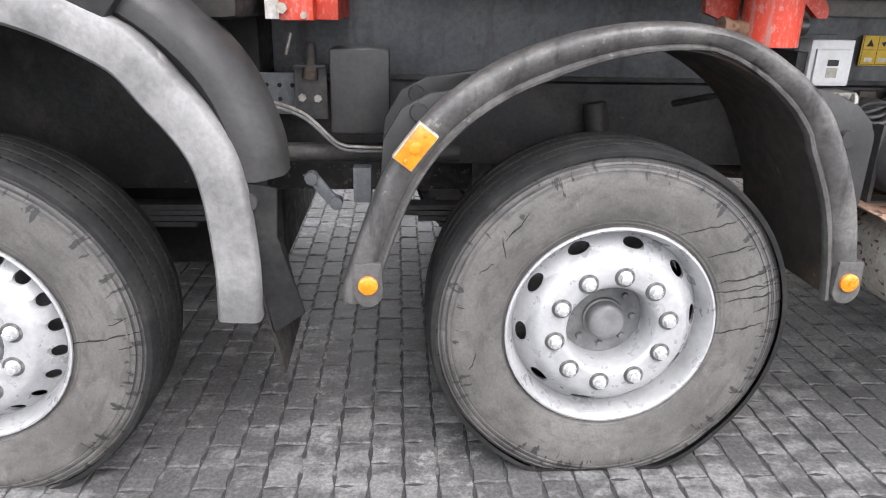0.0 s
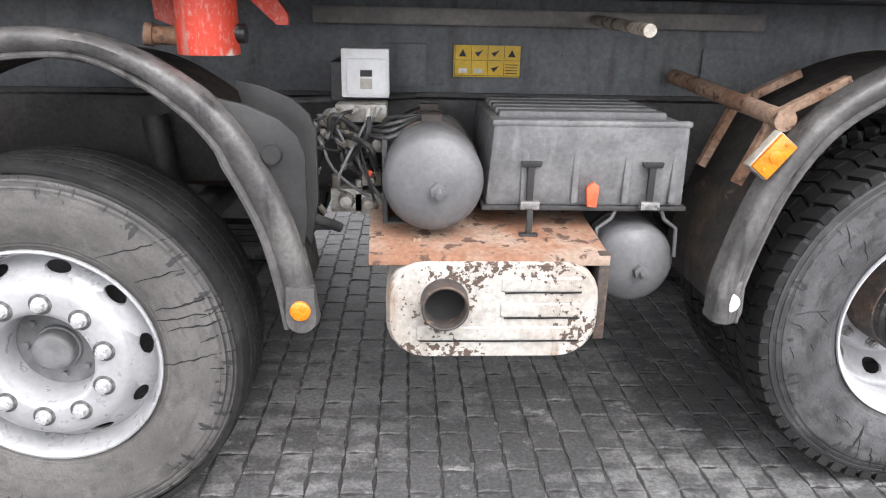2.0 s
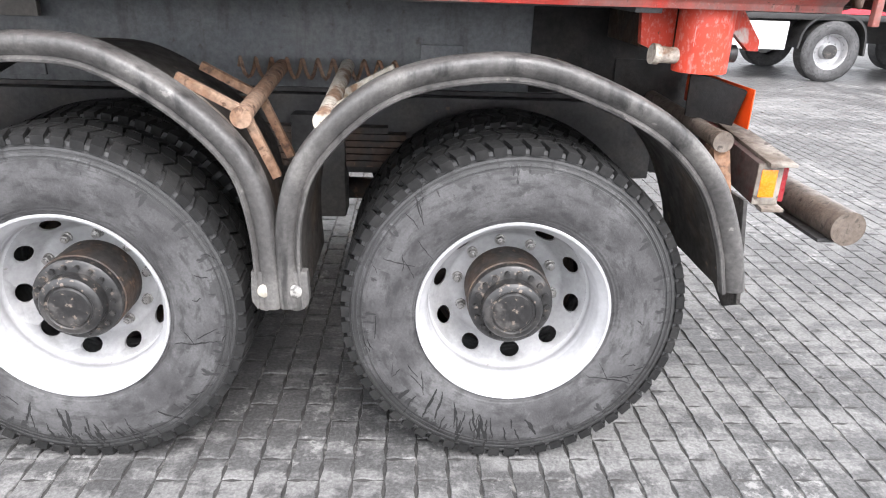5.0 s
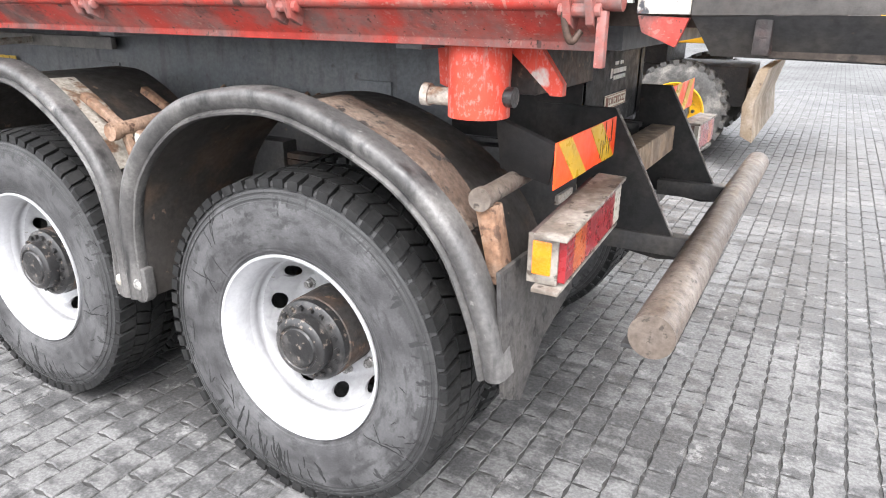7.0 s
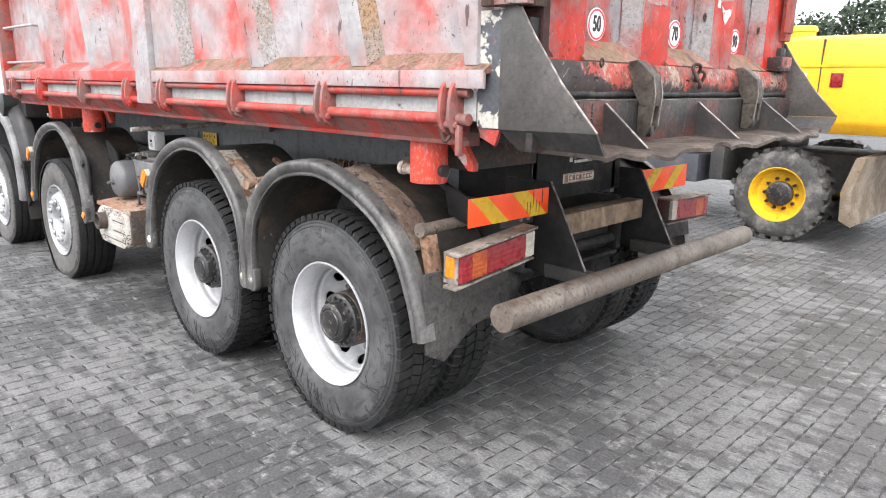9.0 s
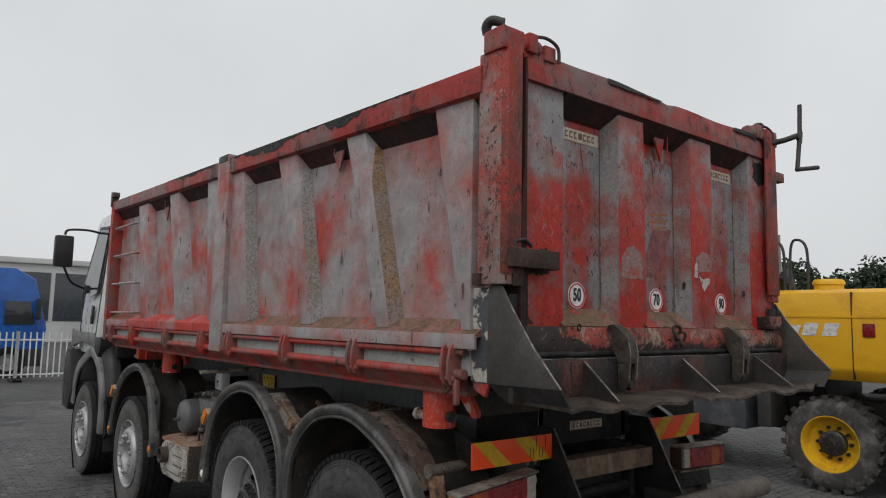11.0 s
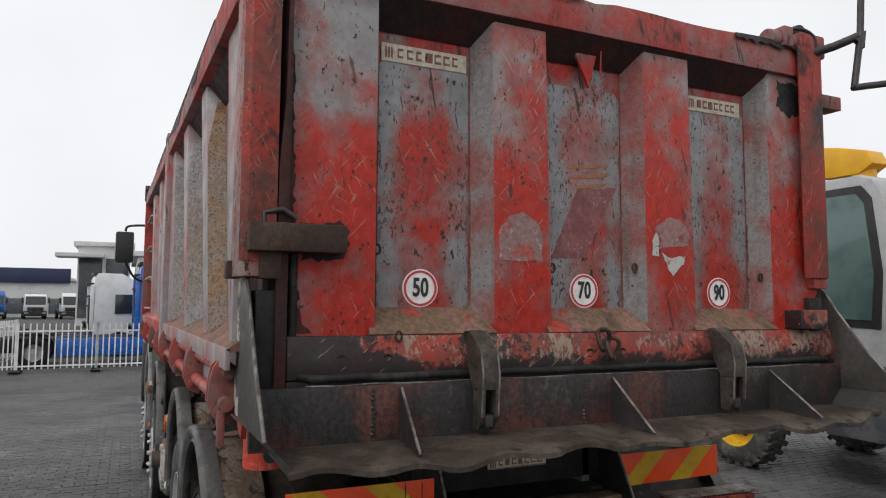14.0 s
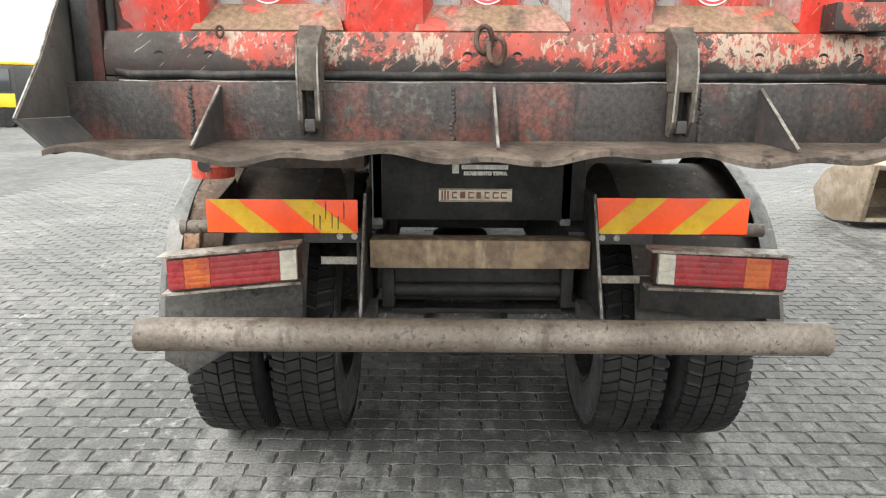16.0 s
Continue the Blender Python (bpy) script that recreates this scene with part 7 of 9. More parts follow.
# springs, dampers and a brown propshaft for the dark under the truck
for ax in (AX1, AX2):
    for i in range(4):
        boxpart("leaf_spring", (ax - 0.7 + i * 0.08, 0.72, 0.62 - i * 0.022), (ax + 0.7 - i * 0.08, 0.80, 0.638 - i * 0.022), "frame", truck, "", 0)
    tubepart("damper", [(ax + 0.18, 0.70, 0.52), (ax + 0.10, 0.74, 1.02)], 0.042, "frame", truck, "", 14)
for i in range(6):
    boxpart("leaf_spring", (-1.30 + i * 0.07, 0.74, 0.82 + i * 0.026), (-0.07 - i * 0.07, 0.83, 0.842 + i * 0.026), "hub_rust", truck, "", 0)
bm = bmesh.new()
add_box(bm, (-0.78, 0.72, 0.62), (-0.58, 0.86, 1.02))
part("spring_saddle", bm, "frame", truck, "", 0.01)
tubepart("propshaft", [(-4.0, YC, 0.72), (-1.5, YC, 0.60), (-0.2, YC, 0.58)], 0.05, "hub_rust", truck, "", 16)
boxpart("engine_block", (-5.95, 0.62, 0.72), (-4.96, 1.86, 1.47), "rear_black", truck, "", 0.03)
# added box that fills the bright gap under the cab with dark
boxpart("sump_guard", (-5.9, 1.0, 0.30), (-4.98, 2.2, 0.75), "rear_black", truck, "", 0.03)
boxpart("cab_rear_shield", (-5.14, 0.12, 1.30), (-4.915, 0.60, 1.56), "rear_black", truck, "", 0.03)
boxpart("pivot_carrier", (0.40, 0.36, 1.32), (0.64, 0.84, 1.445), "hub_rust", truck, "", 0.01)
boxpart("gearbox", (-5.2, YC - 0.25, 0.62), (-4.2, YC + 0.25, 1.05), "hub", truck, "", 0.03)
# coil seen between the rear fenders
pts = []
for i in range(90):
    a = i * 0.75
    pts.append((-0.98 + i * 0.0068, 0.80 + 0.03 * math.cos(a), 1.175 + 0.035 * math.sin(a)))
tubepart("long_coil", pts, 0.007, "rust", truck, "long rusty coil spring", 6)
boxpart("axle_gaiter", (-1.10, 0.66, 0.86), (-0.94, 0.80, 1.07), "rust", truck, "", 0.01)


# ---- mudguards, lamps, rear end ----
WIDE = [(-0.115, 0.02), (-0.105, 0.004), (-0.06, 0.0), (-0.01, 0.0), (0.0, 0.01), (0.004, 0.03), (0.004, 0.075), (-0.01, 0.075), (-0.012, 0.04), (-0.10, 0.035)]
LIP = [(-0.062, 0.05), (-0.068, 0.04), (-0.069, 0.02), (-0.066, 0.011), (-0.059, 0.009), (-0.054, 0.016), (-0.05, 0.021), (-0.044, 0.013), (-0.03, 0.003), (-0.012, -0.002), (0.002, 0.005), (0.009, 0.022), (0.01, 0.075), (0.003, 0.075), (0.002, 0.04), (-0.014, 0.022), (-0.046, 0.036), (-0.056, 0.05)]


def mudguard(pts, y, mat, label, section=LIP, side=1, kink=None):
    path = spline([(p[0], 0, p[1]) for p in pts], 7)
    bm = bmesh.new()
    add_sweep(bm, path, [(o, s * side) for o, s in section], side=(0, 1, 0))
    bmesh.ops.translate(bm, verts=bm.verts[:], vec=(0, y, 0))
    if kink is not None:
        # two halves meet in a peak: the lip narrows towards it
        for v in bm.verts:
            k = 1 - abs(v.co.x - kink) / 0.42
            if k > 0 and v.co.z > 1.0:
                top = max((q.z for q in path if abs(q.x - v.co.x) < 0.05), default=v.co.z)
                if v.co.z < top:
                    v.co.z += (top - v.co.z) * 0.36 * k
    g = part("mudguard", bm, mat, truck, label, 0, 50)
    if section is not WIDE:
        bm = bmesh.new()
        add_sweep(bm, path, [(o, s * side) for o, s in ((-0.060, 0.045), (-0.052, 0.045), (-0.052, 0.56), (-0.060, 0.56))], side=(0, 1, 0))
        bmesh.ops.translate(bm, verts=bm.verts[:], vec=(0, y, 0))
        part("guard_sheet", bm, "fender_top", g, "dark muddy mudguard sheet", 0, 50)
    return g


ARCH_2 = [(-4.66, 0.56), (-4.643, 0.634), (-4.545, 0.899), (-4.423, 1.072), (-4.259, 1.196), (-4.064, 1.272), (-3.847, 1.307), (-3.657, 1.288), (-3.488, 1.206), (-3.353, 1.082), (-3.247, 0.876), (-3.20, 0.70), (-3.178, 0.56)]
ARCH_3 = [(-2.06, 0.56), (-2.05, 0.70), (-1.971, 0.957), (-1.845, 1.145), (-1.654, 1.267), (-1.473, 1.325), (-1.325, 1.337), (-1.176, 1.318), (-1.006, 1.232), (-0.859, 1.111), (-0.77, 0.983), (-0.73, 0.796), (-0.723, 0.56)]
ARCH_4 = [(-0.712, 0.56), (-0.720, 0.72), (-0.706, 0.866), (-0.655, 1.017), (-0.53, 1.163), (-0.369, 1.265), (-0.154, 1.312), (0.04, 1.306), (0.262, 1.232), (0.435, 1.136), (0.575, 0.992), (0.664, 0.80), (0.705, 0.64)]


M["lens_dull"] = surf("broken_dull_lens", (0.12, 0.115, 0.11), (0.30, 0.29, 0.27), 30.0, (0.52, 0.58), rough=0.4)


def round_mark(x, y, z, mat, parent, r=0.027):
    bm = bmesh.new()
    add_lathe(bm, [(0.0, -0.008), (r * 0.7, -0.008), (r, -0.004), (r, 0.01)], 24, (x, y, z))
    add_cyl(bm, (x, y - 0.007, z), (x, y - 0.011, z), r * 0.22, None, 10)
    return part("round_reflector", bm, mat, parent, "round reflector on the mudguard")


def plate_end(g, x, y, z, lean):
    bm = bmesh.new()
    add_prism(bm, [(x - 0.038, z + 0.075), (x + 0.038, z + 0.075)] + [(x + 0.042 * math.cos(a), z - 0.012 - 0.045 * math.sin(a)) for a in [i * math.pi / 10 for i in range(11)]], 1, y - 0.004, y + 0.035)
    part("guard_end", bm, "fender", g, "", 0.006)


for s in (0, 1):
    fy = 0.035 if s == 0 else 2 * YC - 0.035
    sd = 1 if s == 0 else -1
    g3 = mudguard(ARCH_3, fy, "fender", "scuffed black plastic mudguard arch", side=sd)
    g4 = mudguard(ARCH_4, fy, "fender", "scuffed black plastic mudguard arch", side=sd)
    g2 = mudguard(ARCH_2, fy - 0.02 * sd, "fender", "scuffed black plastic mudguard arch", [(o * 1.2, q) for o, q in LIP], sd, -3.70)
    if s == 0:
        for g, x, mat in ((g3, -2.026, "sign_white"), (g3, -0.763, "clear_lens"), (g4, -0.672, "lens_dull")):
            plate_end(g, x, 0.052, 0.605, 0)
            round_mark(x, 0.046, 0.618, mat, g, 0.027 if x < -1 else 0.021)
        for x in (-4.594, -3.209):
            plate_end(g2, x, 0.016, 0.60, 0)
            round_mark(x, 0.008, 0.612, "amber", g2)
        # oblong amber side lamps
        for g, x, y, z in ((g2, -4.466, 0.004, 1.002), (g3, -1.985, 0.045, 1.035)):
            bm = bmesh.new()
            add_box(bm, (-0.058, -0.014, -0.032), (0.058, 0.02, 0.032))
            bmesh.ops.rotate(bm, verts=bm.verts[:], cent=(0, 0, 0), matrix=Matrix.Rotation(radians(-52), 3, "Y"))
            bmesh.ops.translate(bm, verts=bm.verts[:], vec=(x, y, z))
            part("side_lamp_base", bm, "clear_lens", g, "", 0.004)
            bm = bmesh.new()
            add_box(bm, (-0.054, -0.026, -0.028), (0.054, -0.014, 0.028))
            for dx in (-0.042, 0.042):
                add_cyl(bm, (dx, -0.026, 0), (dx, -0.030, 0), 0.006, None, 8)
            add_cyl(bm, (0, -0.026, 0), (0, -0.029, 0), 0.016, None, 20)
            bmesh.ops.rotate(bm, verts=bm.verts[:], cent=(0, 0, 0), matrix=Matrix.Rotation(radians(-52), 3, "Y"))
            bmesh.ops.translate(bm, verts=bm.verts[:], vec=(x, y, z))
            part("side_lamp", bm, "amber", g, "oblong amber side lamp", 0.004)
        # plastic webs that carry the second guard
        for y, dz in ((0.10, 0.0), (0.34, 0.02)):
            bm = bmesh.new()
            add_prism(bm, [(-4.50, 0.90 + dz), (-4.40, 1.05 + dz), (-4.30, 1.12 + dz), (-4.18, 1.135 + dz), (-4.20, 1.155 + dz), (-4.42, 1.125 + dz), (-4.50, 1.085 + dz), (-4.55, 1.0 + dz), (-4.56, 0.88 + dz)], 1, y, y + 0.03)
            part("guard_web", bm, "black_plastic", g2, "", 0.004)
            bm = bmesh.new()
            add_cyl(bm, (-4.455, y + 0.005, 1.075 + dz), (-4.455, y - 0.014, 1.075 + dz), 0.026, 0.022, 18)
            part("guard_plug", bm, "black_plastic", g2)
        for y, dz in ((0.07, 0.0), (0.30, 0.025)):
            bm = bmesh.new()
            add_prism(bm, [(-3.41, 1.16 + dz), (-3.33, 1.142 + dz), (-3.25, 1.108 + dz), (-3.205, 1.065 + dz), (-3.188, 1.02 + dz), (-3.188, 0.84), (-3.215, 0.70), (-3.27, 0.80), (-3.36, 1.0)], 1, y, y + 0.018)
            part("guard_web", bm, "black_plastic", g2, "", 0.005)
        bm = bmesh.new()
        add_cyl(bm, (-3.27, 0.075, 1.02), (-3.27, 0.052, 1.02), 0.028, 0.024, 18)
        part("guard_plug", bm, "black_plastic", g2)
        # support rods with flat arms
        for x, z, mat in ((-1.915, 1.115, "rust"), (-0.814, 1.122, "rust"), (-0.572, 1.130, "rust_pale"), (0.592, 1.085, "bar")):
            bm = bmesh.new()
            y0 = 0.07 if x == -0.572 else 0.135
            add_cyl(bm, (x, y0, z), (x - (0.06 if x < -1.5 else 0), 0.80, z + (0.06 if x < 0 else 0.02)), 0.026, None, 20)
            add_cyl(bm, (x, y0 - 0.01, z), (x, y0 + 0.015, z), 0.031, None, 20)
            rod = part("guard_rod", bm, mat, truck, "round steel mudguard support rod")
            if x < 0.3:
                for yy in (0.17, 0.42):
                    q = 1 if x in (-1.915, -0.572) else -1
                    for a, b2 in (((x, z + 0.005), (x + q * 0.185, z + 0.105)), ((x, z), (x - q * 0.085, z - 0.185))):
                        bm = bmesh.new()
                        d = Vector((b2[0] - a[0], 0, b2[1] - a[1])).normalized()
                        o = Vector((-d.z, 0, d.x)) * 0.013
                        add_hexa(bm, [(a[0] - o.x, yy, a[1] - o.z), (b2[0] - o.x, yy - 0.01, b2[1] - o.z), (b2[0] + o.x, yy - 0.01, b2[1] + o.z), (a[0] + o.x, yy, a[1] + o.z)],
                                 [(a[0] - o.x, yy + 0.028, a[1] - o.z), (b2[0] - o.x, yy + 0.018, b2[1] - o.z), (b2[0] + o.x, yy + 0.018, b2[1] + o.z), (a[0] + o.x, yy + 0.028, a[1] + o.z)])
                        part("flat_arm", bm, mat, rod, "", 0.002)
            else:
                bm = bmesh.new()
                add_hexa(bm, [(x - 0.02, 0.14, z - 0.02), (x + 0.03, 0.14, z - 0.02), (x + 0.075, 0.14, 0.86), (x + 0.03, 0.14, 0.86)], [(x - 0.02, 0.20, z - 0.02), (x + 0.03, 0.20, z - 0.02), (x + 0.075, 0.20, 0.86), (x + 0.03, 0.20, 0.86)])
                part("flat_arm", bm, "rust", rod, "", 0.002)
        # muddy top sheets of the two rear guards, with rust along the carrier strip
        for cx in (AX3, AX4):
            bm = bmesh.new()
            path = spline([(cx + dx, 0, z) for dx, z in ((0.10 if cx == AX4 else 0.20, 1.297 if cx == AX4 else 1.275), (0.36, 1.19), (0.47, 1.10), (0.555, 0.99))], 6)
            add_sweep(bm, path, [(-0.014, 0.10), (0.002, 0.10), (0.004, 0.17), (0.002, 0.26), (-0.014, 0.26)])
            part("carrier_strip", bm, "rust_pale" if cx == AX3 else "mud_strip", g3 if cx == AX3 else g4, "peeling rusty strip")
        # rear mud flap, bent and torn
        bm = bmesh.new()
        fl = [(0.08, 0.92), (0.60, 0.92), (0.60, 0.70), (0.34, 0.64), (0.16, 0.53), (0.06, 0.585)]
        add_hexa(bm, [(0.665 + (0.92 - z) * 0.10, y, z) for y, z in fl], [(0.678 + (0.92 - z) * 0.10, y, z) for y, z in fl])
        part("mud_flap", bm, "flap_rubber", g4, "bent muddy mud flap", 0.002)
    else:
        bm = bmesh.new()
        fl = [(2 * YC - y, z) for y, z in ((0.08, 0.92), (0.60, 0.92), (0.60, 0.80), (0.34, 0.77), (0.06, 0.76))]
        add_hexa(bm, [(0.665 + (0.92 - z) * 0.10, y, z) for y, z in fl], [(0.678 + (0.92 - z) * 0.10, y, z) for y, z in fl])
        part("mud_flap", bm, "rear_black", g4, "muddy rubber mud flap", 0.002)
        bm = bmesh.new()
        add_cyl(bm, (0.592, 2 * YC - 0.12, 1.085), (0.592, 2 * YC - 0.80, 1.10), 0.026, None, 16)
        part("guard_rod", bm, "bar", truck)
# cab mudguard: broad grey strip, dark pressing behind, rubber flap
g1 = mudguard([(-6.36, 0.70), (-6.32, 0.95), (-6.15, 1.17), (-5.85, 1.30), (-5.50, 1.405), (-5.181, 1.294), (-5.044, 1.154), (-4.948, 1.02), (-4.908, 0.887), (-4.890, 0.68), (-4.893, 0.51)], -0.012, "grey_fender", "scuffed grey plastic cab mudguard", WIDE)
DARK = [(-0.10, 0.075), (-0.07, 0.05), (-0.055, 0.028), (-0.015, 0.028), (0.0, 0.036), (0.045, 0.07), (0.058, 0.11), (0.058, 0.17), (-0.10, 0.17)]
bm = bmesh.new()
add_sweep(bm, spline([(-5.42, 0, 1.47), (-5.15, 0, 1.36), (-4.97, 0, 1.20), (-4.885, 0, 1.02), (-4.87, 0, 0.90)], 7), DARK)
part("inner_guard", bm, "black_plastic", g1, "dark plastic step housing", 0)
bm = bmesh.new()
add_prism(bm, [(-4.93, 0.90), (-4.83, 0.88), (-4.838, 0.747), (-4.773, 0.52), (-4.865, 0.455), (-4.892, 0.615)], 1, 0.03, 0.045)
part("flap_bracket", bm, "tread", g1, "black rubber flap", 0.002)
bm = bmesh.new()
add_hexa(bm, [(-4.895, 0.03, 0.60), (-4.885, 0.03, 0.60), (-4.835, 0.03, 0.33), (-4.845, 0.03, 0.33)], [(-4.895, 0.40, 0.62), (-4.885, 0.40, 0.62), (-4.835, 0.40, 0.35), (-4.845, 0.40, 0.35)])
part("rubber_flap", bm, "rear_black", g1, "thin rubber flap edge-on", 0.001)
bm = bmesh.new()
add_cyl(bm, (-4.905, 0.05, 0.845), (-4.905, 0.018, 0.845), 0.027, 0.023, 18)
part("guard_plug", bm, "black_plastic", g1)
bm = bmesh.new()
add_cyl(bm, (-5.16, 0.14, 1.40), (-5.20, 0.03, 1.42), 0.055, 0.05, 22)
add_cyl(bm, (-5.20, 0.03, 1.42), (-5.205, 0.015, 1.423), 0.035, None, 18)
part("filler_cap", bm, "black_plastic", g1, "black filler cap")
# ---- rear lamps and boards ----
def rear_lamp(y0, y1, z0, z1, dz, flip):
    q = lambda y, z: z + dz * (y - y0) / (y1 - y0)
    bm = bmesh.new()
    add_hexa(bm, [(0.723, y0, q(y0, z0)), (0.803, y0, q(y0, z0)), (0.803, y0, q(y0, z1)), (0.723, y0, q(y0, z1))],
             [(0.723, y1, q(y1, z0)), (0.803, y1, q(y1, z0)), (0.803, y1, q(y1, z1)), (0.723, y1, q(y1, z1))])
    lamp = part("tail_lamp", bm, "lamp_back", truck, "boxy tail lamp with faded red and amber lenses", 0.006)
    w = y1 - y0
    cells = ((0.0, 0.13, "red_lens"), (0.13, 0.33, "amber_dull"), (0.33, 0.87, "red_lens"), (0.87, 1.0, "clear_lens"))
    for a, b2, mat in cells:
        if flip:
            a, b2 = 1 - b2, 1 - a
        ya, yb = y0 + w * a + 0.0007, y0 + w * b2 - 0.0007
        bm = bmesh.new()
        for k in range(5):
            zz0, zz1 = z0 + 0.010 + (z1 - z0 - 0.020) * k / 5, z0 + 0.010 + (z1 - z0 - 0.020) * (k + 1) / 5
            add_hexa(bm, [(0.802, ya, q(ya, zz0)), (0.82, ya, q(ya, zz0)), (0.8212, ya, q(ya, (zz0 + zz1) / 2)), (0.82, ya, q(ya, zz1)), (0.802, ya, q(ya, zz1))],
                     [(0.802, yb, q(yb, zz0)), (0.82, yb, q(yb, zz0)), (0.8212, yb, q(yb, (zz0 + zz1) / 2)), (0.82, yb, q(yb, zz1)), (0.802, yb, q(yb, zz1))])
        part("lens", bm, mat, lamp)
    for zt, over in ((z1, 0.03), (z0 - 0.012, 0.0)):
        bm = bmesh.new()
        add_hexa(bm, [(0.745, y0 - 0.03, q(y0, zt) - 0.004), (0.815 + over * 0.5, y0 - 0.03, q(y0, zt) - 0.004), (0.815 + over * 0.5, y0 - 0.03, q(y0, zt) + 0.006), (0.745, y0 - 0.03, q(y0, zt) + 0.008)],
                 [(0.745, y1 + 0.01, q(y1, zt)), (0.815 + over * 0.5, y1 + 0.01, q(y1, zt)), (0.815 + over * 0.5, y1 + 0.01, q(y1, zt) + 0.010), (0.745, y1 + 0.01, q(y1, zt) + 0.012)])
        part("lamp_guard", bm, "pale_sheet", lamp, "bent pale sheet metal lamp guard", 0.001)
    yo = y0 - 0.003 if not flip else y1 + 0.003
    za = z0 + (0 if not flip else dz)
    bm = bmesh.new()
    add_box(bm, (0.735, yo - 0.006, za + 0.024), (0.785, yo + 0.006, za + 0.112))
    part("lens", bm, "amber", lamp, "amber side lens", 0.004)
    boxpart("end_frame", (0.722, yo - 0.003, za + 0.0), (0.802, yo + 0.0045, za + 0.130), "pale_sheet", lamp, "dented pale lamp end", 0.003)
    return lamp


M["amber_dull"] = surf("dull_amber_lens", (0.36, 0.075, 0.014), (0.27, 0.04, 0.014), 14.0, rough=0.35, coat=0.3)
M["lamp_back"] = surf("grimy_lamp_housing", (0.10, 0.03, 0.028), (0.07, 0.05, 0.045), 9.0, rough=0.6, grain=0.3)
rear_lamp(0.146, 0.612, 0.889, 1.018, 0.046, False)
rear_lamp(1.90, 2.36, 0.925, 1.055, -0.02, True)


def warning_board(y0, y1, z0, z1, x, slant):
    """Orange board with slanting yellow bands."""
    bm = bmesh.new()
    add_box(bm, (x, y0, z0), (x + 0.004, y1, z1))
    brd = part("warning_board", bm, "fluo_orange", truck, "orange and yellow striped warning board", 0.0015)
    w, h = y1 - y0, z1 - z0
    for a, b2 in ((0.02, 0.20), (0.50, 0.70)) if slant > 0 else ((0.14, 0.34), (0.62, 0.82)):
        bm = bmesh.new()
        if slant > 0:
            pts = [(y0 + w * (a + 0.26), z0), (y0 + w * (b2 + 0.28), z0), (y0 + w * b2 + 0.005, z1), (y0 + w * a, z1)]
        else:
            pts = [(y0 + w * (a - 0.13), z0), (y0 + w * (b2 - 0.13), z0), (y0 + w * (b2 + 0.13), z1), (y0 + w * (a + 0.13), z1)]
        add_prism(bm, [(min(max(p, y0), y1), z) for p, z in pts], 0, x + 0.004, x + 0.0052)
        part("yellow_band", bm, "retro_yellow", brd)
    return brd


bl = warning_board(0.272, 0.822, 1.095, 1.218, 0.728, 1)
rb = random.Random(4)
for i in range(6):
    y = 0.66 + i * 0.022
    z = 1.10 + rb.uniform(0, 0.05)
    bm = bmesh.new()
    add_hexa(bm, [(0.7325, y, z), (0.7325, y + 0.003, z), (0.7325, y + 0.005, z + 0.05), (0.7325, y + 0.001, z + rb.uniform(0.04, 0.08))],
             [(0.7342, y, z), (0.7342, y + 0.003, z), (0.7342, y + 0.005, z + 0.05), (0.7342, y + 0.001, z + rb.uniform(0.04, 0.08))])
    part("tar_run", bm, "print", bl, "black tar run")
warning_board(1.682, 2.245, 1.095, 1.228, 0.715, -1)
# rear frame plates, timber beam, sign plates, underrun bar
for y, dx in ((0.842, 0), (1.672, 0)):
    bm = bmesh.new()
    add_prism(bm, [(0.45, 1.24), (0.72, 1.24), (0.80, 1.10), (0.98, 0.77), (0.90, 0.76), (0.62, 0.80), (0.45, 0.80)], 1, y, y + 0.016)
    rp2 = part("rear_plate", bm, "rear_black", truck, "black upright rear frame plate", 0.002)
    tubepart("worn_edge", [(0.722, y + 0.008, 1.24), (0.802, y + 0.008, 1.10), (0.982, y + 0.008, 0.77)], 0.005, "bare_edge", rp2, "", 6)
bm = bmesh.new()
add_box(bm, (0.66, 0.865, 0.970), (0.76, 1.668, 1.077))
part("timber_beam", bm, "timber", truck, "weathered brown timber cross beam", 0.008)
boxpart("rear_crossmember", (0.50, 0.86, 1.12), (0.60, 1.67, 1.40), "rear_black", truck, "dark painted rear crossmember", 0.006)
bm = bmesh.new()
add_box(bm, (0.50, 0.93, 0.80), (0.60, 1.60, 0.95))
add_cyl(bm, (0.62, 0.93, 0.85), (0.62, 1.60, 0.85), 0.028, None, 16)
add_box(bm, (0.55, 0.90, 0.79), (0.66, 0.945, 0.95))
add_box(bm, (0.55, 1.585, 0.79), (0.66, 1.63, 0.95))
add_box(bm, (0.58, 0.94, 0.765), (0.66, 1.59, 0.785))
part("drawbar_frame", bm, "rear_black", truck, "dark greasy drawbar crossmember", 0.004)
bm = bmesh.new()
add_box(bm, (0.602, 1.115, 1.192), (0.606, 1.392, 1.242))
mp2 = part("maker_plate", bm, "cream_label", truck, "cream plate with brown bars", 0.001)
bm = bmesh.new()
bars(bm, 0.606, 1.165, 1.205, 0.215, 0.026, 7, 3, 0.0012)
for i in range(3):
    add_box(bm, (0.606, 1.124 + i * 0.011, 1.20), (0.6072, 1.131 + i * 0.011, 1.234))
for a, b2 in (((1.117, 1.194), (1.39, 1.197)), ((1.117, 1.237), (1.39, 1.240))):
    add_box(bm, (0.606, a[0], a[1]), (0.6072, b2[0], b2[1]))
part("plate_print", bm, "brown_print", mp2)
bm = bmesh.new()
